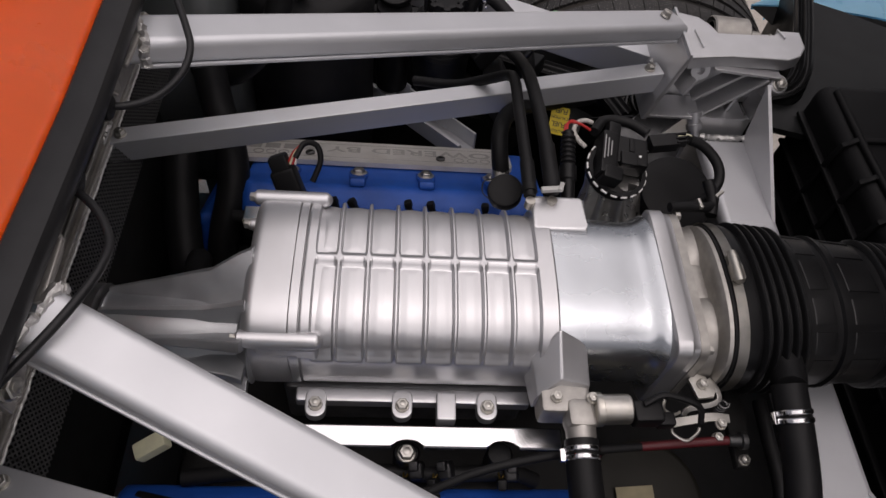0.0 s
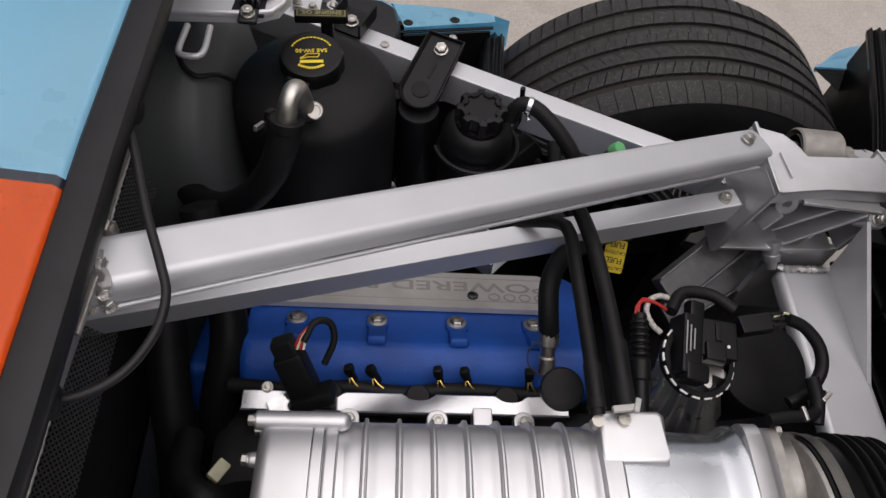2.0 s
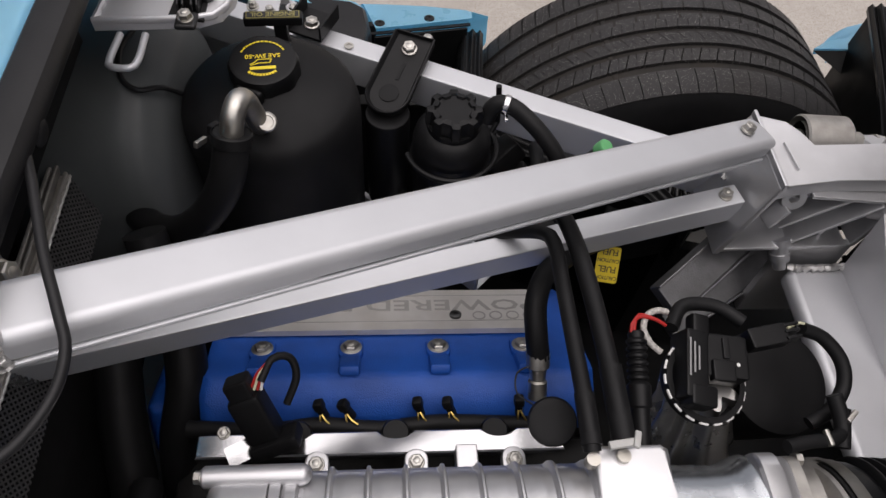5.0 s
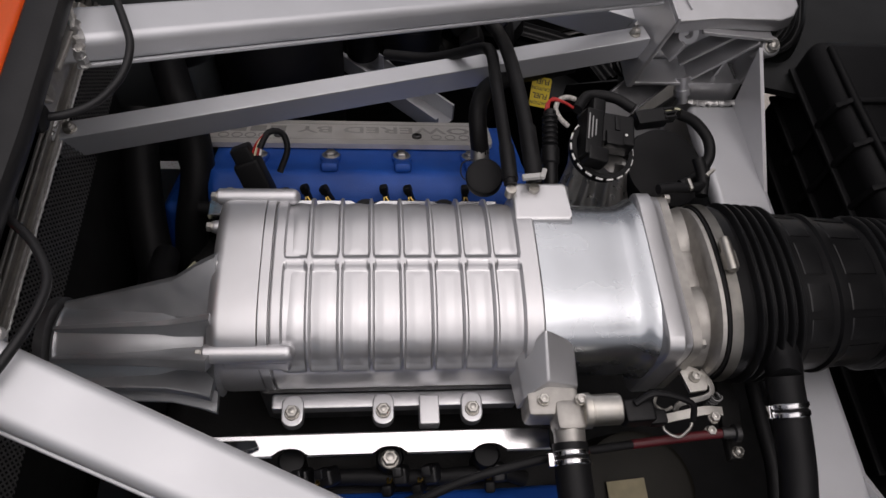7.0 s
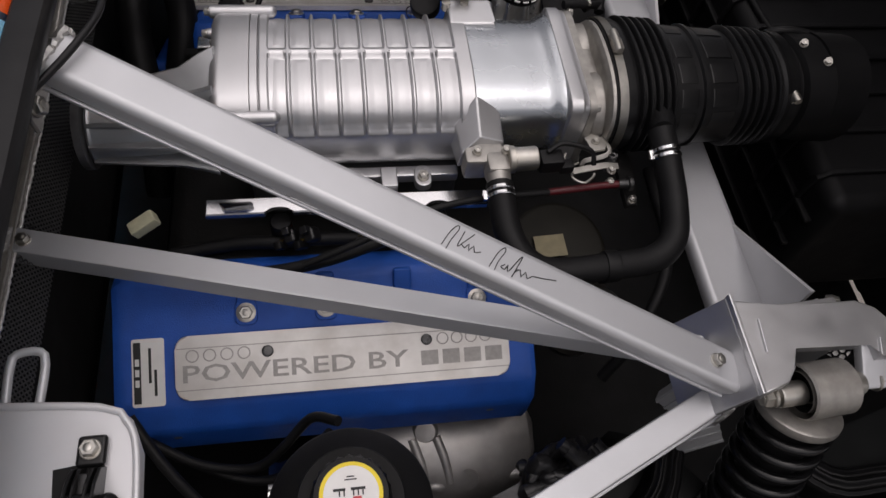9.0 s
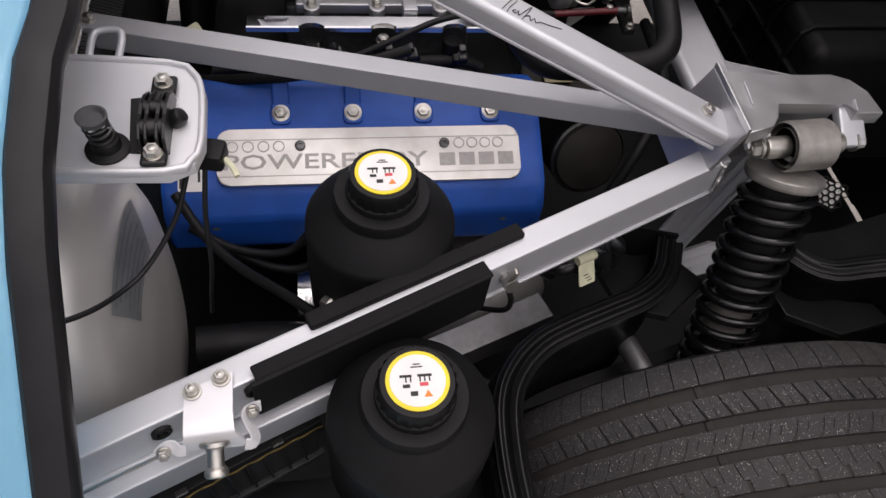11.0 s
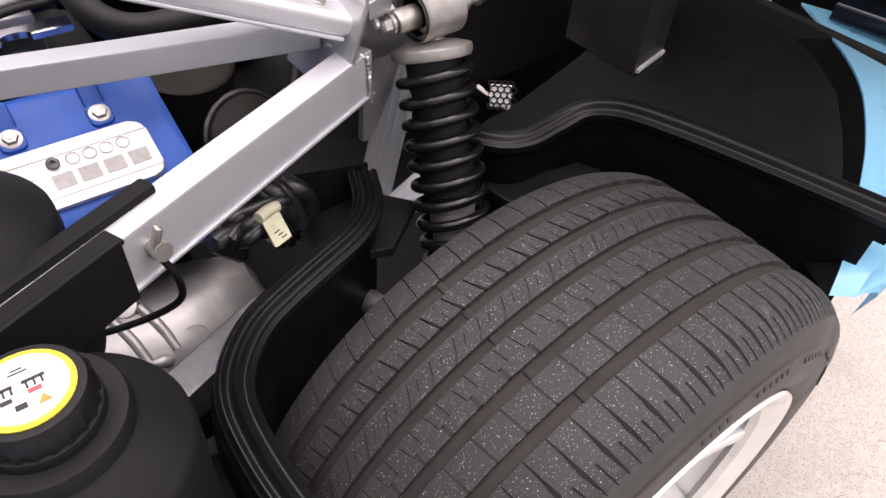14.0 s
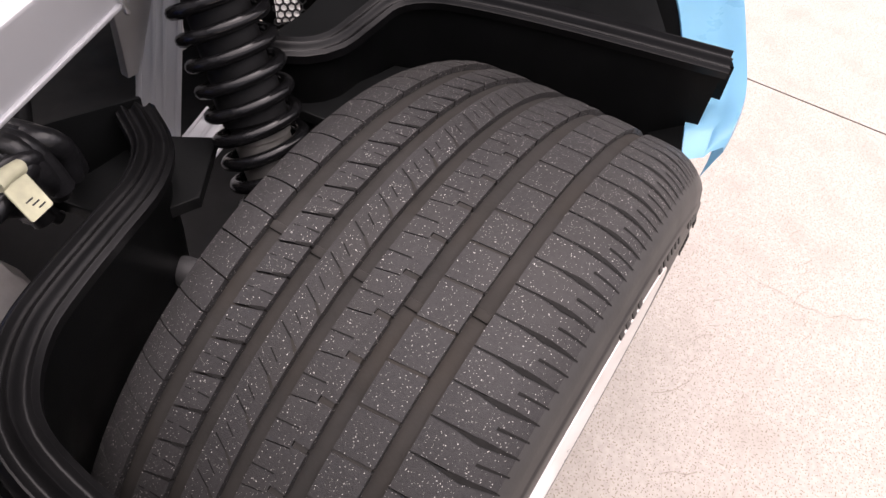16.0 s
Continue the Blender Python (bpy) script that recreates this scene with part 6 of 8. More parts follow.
    part("buffer_cap", bm, "greyrubber", lp, "dished grey-black buffer cap")
    # bent rod hoop below the plate
    bm = B()
    dy = 0 if s == NEAR else 0.030
    tube(bm, [side(s, (x, y + dy, z)) for x, y, z in ((-0.711, 0.440, 0.925), (-0.712, 0.402, 0.928), (-0.708, 0.392, 0.929), (-0.692, 0.391, 0.929), (-0.687, 0.402, 0.928), (-0.688, 0.440, 0.925))], 0.0034, 10, 0.005)
    part("hoop", bm, "frame", lp, "bent silver rod hoop")


M["latch"] = material("worn_black_latch_steel", (0.012, 0.012, 0.0125), 0.34, 0.3, 0.2, 80, 0.15, 500, spec=0.5)
build_latch(NEAR)
build_latch(FAR)

# ---- side tanks ----


def build_tank(s):
    steps = ((-0.93, 0.80), (-0.90, 0.95), (-0.85, 1.0), (-0.79, 1.0), (-0.750, 0.965), (-0.725, 0.89), (-0.710, 0.77), (-0.702, 0.60), (-0.698, 0.40), (-0.697, 0.15)) if s == NEAR else (
        (-0.90, 0.80), (-0.88, 0.95), (-0.84, 1.0), (-0.74, 1.0), (-0.715, 0.97), (-0.695, 0.88), (-0.685, 0.75), (-0.680, 0.55), (-0.679, 0.2))

    def skin(u, a, lift=0.0):
        """A place on the shell: u counts the steps, a is the angle round it."""
        k = max(0, min(len(steps) - 2, int(u)))
        (x0, k0), (x1, k1) = steps[k], steps[k + 1]
        x, w = x0 + (x1 - x0) * (u - k), k0 + (k1 - k0) * (u - k)
        c, d = math.cos(a), math.sin(a)
        return side(s, (x + lift * 0.7, 0.535 + (0.160 * w + lift) * math.copysign(abs(c) ** 0.75, c), 0.64 + (0.225 * w + lift) * math.copysign(abs(d) ** 0.8, d)))

    bm = B()
    loft(bm, [[skin(u, 2 * math.pi * i / 56) for i in range(56)] for u in np.linspace(0, len(steps) - 1.001, 34)])
    tk = thing("side_tank", side(s, (-0.78, 0.535, 0.42)), "smooth satin metal side tank with a printed label" if s == NEAR else "smooth dark grey side tank behind the bulkhead", "tank", "side tanks")
    part("shell", bm, "shield" if s == NEAR else "tankgrey", tk, angle=60)
    if s == NEAR:
        def patch(name, u0, u1, a0, a1, lift, mat, parent, label=""):
            bm = B()
            loft(bm, [[skin(u, radians(a), lift) for a in np.linspace(a0, a1, 12)] for u in np.linspace(u0, u1, 8)], closed=False)
            bmesh.ops.solidify(bm, geom=bm.faces[:], thickness=0.0004)
            return part(name, bm, mat, parent, label, angle=60)
        lb = patch("label", 6.3, 7.8, 62, 118, 0.0012, "faded", tk, "faded printed label")
        for i in range(6):
            patch("print_bar", 6.45 + 0.22 * i, 6.51 + 0.22 * i, 66 + 3 * (i % 3), 113 - 6 * (i % 2), 0.0018, "fadedprint", lb)


M["tankgrey"] = material("dark_grey_tank", (0.070, 0.076, 0.077), 0.5, 0.0, 0.1, 12, 0.1, 300)
M["fadedprint"] = material("faded_print", (0.32, 0.35, 0.37), 0.5, 0.2, 0.15, 120)
M["faded"] = material("faded_label", (0.44, 0.455, 0.46), 0.45, 0.3, 0.1, 60)
build_tank(NEAR)
build_tank(FAR)

# ---- coolant reservoirs ----


def build_reservoir(c, r, top, bottom, group_label):
    rs = thing("reservoir", (c[0], c[1], bottom), group_label, "reservoir", "reservoirs")
    bm = B()
    h = top
    m = Matrix.Translation((c[0], c[1], 0))
    lathe(bm, [(r * 0.85, bottom), (r * 0.97, bottom + 0.008), (r, bottom + 0.02), (r, bottom + 0.085), (r * 1.012, bottom + 0.088), (r * 1.012, bottom + 0.094), (r, bottom + 0.097), (r, h - 0.062), (r * 1.010, h - 0.060), (r * 1.010, h - 0.056), (r, h - 0.054), (r, h - 0.046), (r * 0.993, h - 0.0415), (r * 0.962, h - 0.037), (r * 0.80, h - 0.0230), (r * 0.645, h - 0.0130), (r * 0.625, h - 0.0110), (r * 0.618, h - 0.0020), (r * 0.600, h + 0.0015), (r * 0.50, h + 0.0025), (r * 0.40, h + 0.001)], m, 56)
    part("bottle", bm, "matte", rs, angle=30)
    bm = B()
    lathe(bm, [(r * 0.46, h - 0.004), (r * 0.46, h + 0.006), (r * 0.45, h + 0.009), (r * 0.42, h + 0.010)], m, 44)
    part("neck", bm, "matte", rs)
    bm = B()
    n = 44
    rings = []
    for k, z in ((0.425, h + 0.008), (0.430, h + 0.012), (0.430, h + 0.024), (0.405, h + 0.0285), (0.36, h + 0.029)):
        rings.append([m @ Vector(((r * k + (0.0012 if i % 2 else -0.0008) * (k > 0.41)) * math.cos(2 * math.pi * i / n), (r * k + (0.0012 if i % 2 else -0.0008) * (k > 0.41)) * math.sin(2 * math.pi * i / n), z)) for i in range(n)])
    loft(bm, rings)
    cap = part("cap", bm, "plastic", rs, "knurled black screw cap")
    bm = B()
    lathe(bm, [(r * 0.345, h + 0.0286), (r * 0.345, h + 0.0300)], m, 40)
    part("yellow_ring", bm, "yellow", cap, "yellow-edged white sticker")
    bm = B()
    lathe(bm, [(r * 0.300, h + 0.0296), (r * 0.300, h + 0.0306)], m, 40)
    part("white_disc", bm, "white", cap)
    # plain printed marks
    for dx, dy, w, d, mat in ((-0.010, 0.004, 0.010, 0.0022, "ink"), (-0.010, 0.0010, 0.0012, 0.005, "ink"), (-0.006, 0.0010, 0.0012, 0.005, "ink"), (0.006, 0.004, 0.012, 0.0022, "ink"), (0.002, 0.0010, 0.0012, 0.005, "ink"), (0.006, 0.001, 0.0012, 0.005, "ink"), (0.010, 0.001, 0.0012, 0.005, "ink"),
                              (-0.010, -0.005, 0.006, 0.003, "ink"), (0.005, -0.004, 0.007, 0.003, "red_ink"), (-0.004, -0.012, 0.006, 0.004, "ink"), (0.000, 0.012, 0.010, 0.001, "ink"), (0.000, 0.0145, 0.006, 0.001, "ink")):
        bm = B()
        box(bm, m @ Matrix.Translation((dx * r / 0.079, dy * r / 0.079, h + 0.0308)), (w, d, 0.0004), 0.0)
        part("print_mark", bm, mat, cap)
    bm = B()
    prism(bm, [(0.004, -0.015), (0.011, -0.015), (0.0075, -0.009)], m @ Matrix.Translation((0, 0, h + 0.0306)), 0.0004)
    part("print_mark", bm, "orange_ink", cap)
    return rs


RES_A = build_reservoir((-0.462, -0.507), 0.076, 0.832, 0.640, "round matte black coolant reservoir with yellow-ringed cap beside blue cover")
RES_B = build_reservoir((-0.447, -0.700), 0.077, 0.795, 0.620, "round matte black coolant reservoir with yellow-ringed cap beside tyre")
for ob, p, d in ((RES_A, (-0.515, -0.562, 0.72), (-0.7, -0.7, 0)), (RES_B, (-0.415, -0.770, 0.690), (0.5, -0.86, 0.1))):
    bm = B()
    lathe(bm, [(0.012, -0.006), (0.012, 0.004), (0.010, 0.008), (0.004, 0.008), (0.003, 0.005), (0.0004, 0.005)], facing(p, d), 8)
    part("plug", bm, "steel", ob, "bright metal sensor plug")


def build_foam():
    """Black sleeves over the rail between the reservoirs."""
    p0, p1 = Vector((-0.55, -0.633, 0.757)), Vector((-0.335, -0.541, 0.757))
    d = (p1 - p0).normalized()
    across = Vector((d.y, -d.x, 0))
    fo = thing("rail_sleeve", (-0.45, -0.60, 0.70), "black protective sleeves clipped to both flanks of the rail", "sleeve")
    bm = B()
    beam(bm, Vector((-0.537, -0.621, 0.784)), Vector((-0.320, -0.528, 0.784)), 0.017, 0.022, r=0.003)
    part("inner_sleeve", bm, "foam", fo)
    bm = B()
    beam(bm, Vector((-0.584, -0.682, 0.768)), Vector((-0.362, -0.585, 0.768)), 0.006, 0.062, r=0.002)
    beam(bm, Vector((-0.582, -0.672, 0.7935)), Vector((-0.362, -0.575, 0.7935)), 0.020, 0.005, r=0.002)
    part("outer_sleeve", bm, "foam", fo)
    for t in (0.15, 0.9):
        bm = B()
        p = Vector((-0.592, -0.682, 0.752)).lerp(Vector((-0.362, -0.582, 0.752)), t)
        lathe(bm, [(0.006, 0), (0.005, 0.003), (0.002, 0.003)], facing(p, across * 1), 16)
        part("clip", bm, "plastic", fo)


build_foam()


def build_rail_fittings(s):
    def P(x, y, z):
        return side(s, (x, y, z))
    br = thing("striker_bracket", P(-0.62, 0.69, 0.72), "folded zinc striker bracket with two bolts and a peg", "bracket", "striker brackets")
    bm = B()
    rows = [((-0.638, 0.680, 0.7925), (-0.600, 0.665, 0.7925)), ((-0.6375, 0.705, 0.7905), (-0.5985, 0.700, 0.7905)), ((-0.637, 0.7165, 0.7880), (-0.597, 0.7140, 0.7880)), ((-0.637, 0.7200, 0.7845), (-0.596, 0.7172, 0.7845)),
            ((-0.639, 0.7220, 0.7780), (-0.592, 0.7195, 0.7780)), ((-0.640, 0.7240, 0.7690), (-0.588, 0.7220, 0.7675))]
    loft(bm, [[P(*p) for p in (a, b, (b[0], b[1] - (0.0028 if i > 2 else 0), b[2] - (0.0028 if i < 4 else 0)), (a[0], a[1] - (0.0028 if i > 2 else 0), a[2] - (0.0028 if i < 4 else 0)))] for i, (a, b) in enumerate(rows)])
    part("plate", bm, "panel", br)
    for pts in ([(-0.637, 0.7235, 0.774), (-0.642, 0.7245, 0.7755), (-0.647, 0.7205, 0.7775), (-0.653, 0.7215, 0.7765), (-0.659, 0.7255, 0.7725)],
                [(-0.590, 0.7215, 0.7705), (-0.584, 0.7210, 0.7690), (-0.582, 0.7150, 0.7710), (-0.588, 0.7040, 0.7755), (-0.5895, 0.6970, 0.7770), (-0.585, 0.6930, 0.7765), (-0.578, 0.6900, 0.7745)]):
        bm = B()
        sweep(bm, spline([P(*p) for p in pts], 0.002), rounded(0.0105, 0.0024, 0.001, 2), up=side(s, (0.12, 0.75, 0.64)))
        part("arm", bm, "panel", br)
    bm = B()
    lathe(bm, [(0.0125, -0.002), (0.0125, 0.0015), (0.0078, 0.0030), (0.0070, 0.006), (0.0070, 0.0185), (0.0088, 0.0205), (0.0098, 0.0225), (0.0098, 0.0255), (0.0085, 0.0270), (0.0050, 0.0270), (0.0045, 0.0262)], facing(P(-0.6140, 0.7205, 0.7745), side(s, (0.03, 0.86, -0.50))), 24)
    part("peg", bm, "steel", br)
    for p in ((-0.6315, 0.6815, 0.7955), (-0.6090, 0.6710, 0.7955)):
        bm = B()
        lathe(bm, [(0.0078, -0.003), (0.0078, -0.0012), (0.0060, -0.0010)], Matrix.Translation(P(*p)), 18)
        part("washer", bm, "steel", br)
        piece("bolt", BOLT_S, Matrix.Translation(P(*p)), br)
    for p in ((-0.6535, 0.7255, 0.7755), (-0.5840, 0.6960, 0.7785)):
        piece("bolt", BOLT_S, facing(P(*p), side(s, (0.12, 0.75, 0.64))), br)
    for p in ((-0.6585, 0.7050, 0.7705), (-0.5840, 0.6740, 0.7725)):
        bm = B()
        lathe(bm, [(0.0085, -0.004), (0.0085, 0.003), (0.0070, 0.004), (0.0045, 0.003), (0.0040, -0.002)], facing(P(*p), side(s, (0.39, 0.92, 0))), 18)
        part("grommet", bm, "rubber", br, "black rubber grommet in the rail")
    bm = B()
    tube(bm, [P(-0.6535, 0.7260, 0.7740), P(-0.719, 0.7480, 0.7600), P(-0.80, 0.776, 0.743)], 0.0013, 6, 0.02)
    single("latch_cable", bm, "steel", "thin bare steel release cable", "cable", "release cables")


build_rail_fittings(NEAR)
build_rail_fittings(FAR)


def build_air_filter():
    af = thing("air_filter_box", (-0.60, -0.72, 0.50), "ribbed black air filter box between rail and side panel", "air filter")
    p0, p1 = Vector((-0.690, -0.731, 0.650)), Vector((-0.536, -0.660, 0.650))
    along = (p1 - p0).normalized()
    out = Vector((along.y, -along.x, 0))
    L = (p1 - p0).length

    def at(u, d, z):
        """u along the rail, d outward, z below the flange."""
        return p0 + along * u + out * d + Vector((0, 0, z))

    def hull(low, top, name, mat, r=0.002, label=""):
        bm = B()
        loft(bm, [low, top])
        bevel(bm, bm.edges[:], r, 2)
        part(name, bm, mat, af, label)
    hull([at(0.006, 0.012, -0.054), at(L - 0.004, 0.012, -0.054), at(L - 0.004, -0.07, -0.054), at(0.006, -0.07, -0.054)], [at(0, 0, -0.002), at(L, 0, -0.002), at(L, -0.07, -0.002), at(0, -0.07, -0.002)], "box", "filterbox", 0.003)
    for i in range(8):
        u = 0.012 + 0.0190 * i
        hull([at(u + 0.003, 0.010, -0.053), at(u + 0.005, 0.010, -0.053), at(u + 0.005, 0.0165, -0.051), at(u + 0.003, 0.0165, -0.051)], [at(u, -0.002, -0.003), at(u + 0.002, -0.002, -0.003), at(u + 0.002, 0.0075, -0.003), at(u, 0.0075, -0.003)], "fin", "filterbox", 0.0005)
    hull([at(0, 0.010, -0.0575), at(L, 0.010, -0.0575), at(L, 0.0185, -0.0575), at(0, 0.0185, -0.0575)], [at(0, 0.010, -0.0525), at(L, 0.010, -0.0525), at(L, 0.0170, -0.0525), at(0, 0.0170, -0.0525)], "lower_lip", "filterbox", 0.001)
    hull([at(-0.004, -0.020, -0.001), at(L + 0.004, -0.020, -0.001), at(L + 0.004, 0.0070, -0.001), at(-0.004, 0.0070, -0.001)], [at(-0.004, -0.020, 0.007), at(L + 0.004, -0.020, 0.007), at(L + 0.004, 0.0050, 0.007), at(-0.004, 0.0050, 0.007)], "lid_edge", "rubber", 0.0015, "black lid edge")
    bm = B()
    sweep(bm, [at(u, 0.0074 + 0.0006 * math.sin(u * 260), -0.0008) for u in np.linspace(-0.003, L + 0.003, 40)], circle(0.0011, 6))
    part("gasket_line", bm, "gasket", af, "thin ochre gasket edge")
    for u in (0.028, 0.125):
        bm = B()
        box(bm, frame_of(at(u - 0.006, 0.0045, 0.0085), at(u + 0.006, 0.0045, 0.0085)) @ Matrix.Translation((0.006, 0, 0)), (0.012, 0.007, 0.004), 0.001)
        part("lid_clip", bm, "darksteel", af)


M["gasket"] = material("ochre_gasket", (0.13, 0.085, 0.020), 0.7, 0.0, 0.4, 90)
build_air_filter()

# ---- far side of the bay ----


def hose(name, pts, r, label, mat="hose", category="hose", n=12, step=0.008, group=""):
    bm = B()
    tube(bm, pts, r, n, step)
    return single(name, bm, mat, label, category, group)


def build_oil_tank():
    c = Vector((-0.588, 0.490, 0))
    ot = thing("oil_tank", (c.x, c.y, 0.45), "large round matte black oil tank with a lettered screw cap", "oil tank")
    m = Matrix.Translation(c)
    bm = B()
    lathe(bm, [(0.090, 0.45), (0.096, 0.46), (0.0965, 0.760), (0.0970, 0.800), (0.0960, 0.816), (0.0925, 0.828), (0.086, 0.836), (0.070, 0.844), (0.050, 0.850), (0.038, 0.853), (0.034, 0.856), (0.030, 0.857)], m, 64)
    part("tank", bm, "matte", ot, angle=40)
    cc = Vector((-0.589, 0.494, 0))
    cm = Matrix.Translation(cc) @ Matrix.Translation((0, 0, 0.850)) @ pose(0, 0, 0, 4, 0, 0)
    bm = B()
    n = 48
    rings = []
    for r, z in ((0.034, 0), (0.0365, 0.004), (0.0365, 0.022), (0.034, 0.027), (0.0305, 0.028)):
        rings.append([cm @ Vector(((r - (0.0014 if (i // 3) % 2 and r > 0.036 else 0)) * math.cos(2 * math.pi * i / n), (r - (0.0014 if (i // 3) % 2 and r > 0.036 else 0)) * math.sin(2 * math.pi * i / n), z)) for i in range(n)])
    loft(bm, rings)
    for a in (250, 70):
        box(bm, cm @ pose(0, 0, 0, 0, 0, a) @ Matrix.Translation((0.036, 0, 0.012)), (0.010, 0.030, 0.018), 0.005, 3)
    cap = part("cap", bm, "plastic", ot, "black screw cap with yellow print")
    tm = cm @ Matrix.Translation((0, 0, 0.0285)) @ pose(0, 0, 0, 0, 0, 186)
    letters("SAE 5W-50", 0.0075, 0.0002, tm @ Matrix.Translation((0, -0.004, 0)), "print", "yellow", cap)
    bm = B()
    box(bm, tm @ Matrix.Translation((0.0, 0.0125, 0)), (0.026, 0.0040, 0.0004), 0.0)
    part("print_bar", bm, "yellow", cap)
    for a in range(-60, 61, 10):
        bm = B()
        box(bm, tm @ pose(0, 0, 0, 0, 0, a) @ Matrix.Translation((0, -0.024, 0)), (0.0032, 0.0016, 0.0004), 0.0)
        part("print_bar", bm, "yellow", cap)
    for a in range(142, 219, 8):
        bm = B()
        box(bm, tm @ pose(0, 0, 0, 0, 0, a) @ Matrix.Translation((0, -0.022, 0)), (0.0024, 0.0030, 0.0004), 0.0)
        part("print_bar", bm, "yellow", cap)
    # oil can mark, drawn as an outline
    bm = B()
    can = [(-0.009, 0.001), (0.005, 0.001), (0.009, 0.0055), (0.0125, 0.0070), (0.0120, 0.0085), (0.0070, 0.0070), (0.004, 0.0060), (-0.007, 0.0060), (-0.009, 0.001)]
    for a, b in zip(can, can[1:]):
        beam(bm, tm @ Vector((*a, 0.0001)), tm @ Vector((*b, 0.0001)), 0.0010, 0.0004, up=(0, 0, 1), r=0.0)
    part("print_mark", bm, "yellow", cap)
    # outlet elbow and hose
    bm = B()
    tube(bm, [(-0.590, 0.430, 0.846), (-0.590, 0.414, 0.880), (-0.591, 0.400, 0.910), (-0.593, 0.386, 0.925), (-0.597, 0.373, 0.921), (-0.600, 0.366, 0.908), (-0.602, 0.361, 0.893)], 0.0106, 20, 0.003)
    part("elbow", bm, "steel", ot, "bare metal outlet elbow")
    bm = B()
    lathe(bm, [(0.0080, -0.006), (0.0100, 0), (0.0100, 0.003), (0.0085, 0.0045), (0.0064, 0.0045), (0.0060, 0.003), (0.0004, 0.003)], facing((-0.580, 0.416, 0.866), (0.25, -0.6, 0.75)), 28)
    part("bleed_screw", bm, "steel", ot)
    hs = thing("oil_hose", (-0.66, 0.38, 0.60), "thick black rubber oil hose with a dark clamp", "hose")
    bm = B()
    tube(bm, [(-0.600, 0.3655, 0.906), (-0.603, 0.360, 0.890), (-0.611, 0.350, 0.862), (-0.624, 0.345, 0.835), (-0.645, 0.345, 0.803), (-0.675, 0.352, 0.772), (-0.710, 0.372, 0.748), (-0.738, 0.402, 0.740), (-0.76, 0.44, 0.75)], 0.0168, 18, 0.007)
    part("hose", bm, "hose", hs)
    bm = B()
    mm = frame_of((-0.6000, 0.3660, 0.9070), (-0.6025, 0.3600, 0.892)) @ pose(0, 0, 0, 0, 90, 0)
    lathe(bm, [(0.0172, 0), (0.0184, 0.001), (0.0184, 0.011), (0.0172, 0.012)], mm, 28, caps=False)
    box(bm, mm @ Matrix.Translation((0.006, -0.0200, 0.006)), (0.014, 0.010, 0.010), 0.002)
    part("clamp", bm, "plastic", hs)
    bm = B()
    box(bm, mm @ Matrix.Translation((-0.024, -0.016, 0.006)), (0.016, 0.004, 0.006), 0.001)
    part("clamp_tongue", bm, "steel", hs)
    # dipstick
    ds = thing("dipstick", (-0.60, 0.62, 0.80), "black dipstick grip with a yellow-lettered bar", "dipstick")
    bm = B()
    m2 = pose(-0.583, 0.552, 0.880, 0, 0, 4)
    box(bm, m2, (0.062, 0.013, 0.011), 0.002)
    box(bm, (-0.577, 0.556, 0.862), (0.015, 0.012, 0.032), 0.003)
    grip = part("grip", bm, "plastic", ds)
    bm = B()
    box(bm, m2 @ Matrix.Translation((0, 0, 0.0055)), (0.056, 0.0105, 0.0008), 0.0)
    part("label_edge", bm, "dull", grip)
    bm = B()
    box(bm, m2 @ Matrix.Translation((0, 0, 0.0058)), (0.054, 0.0088, 0.0008), 0.0)
    part("label_face", bm, "ink", grip)
    letters("ENGINE OIL", 0.0088, 0.0002, m2 @ Matrix.Translation((0, 0, 0.0064)) @ pose(0, 0, 0, 0, 0, 180), "print", "dull", grip)
    bm = B()
    tube(bm, [(-0.577, 0.557, 0.855), (-0.573, 0.590, 0.80), (-0.57, 0.630, 0.70)], 0.006, 10)
    part("stem", bm, "plastic", ds)


build_oil_tank()


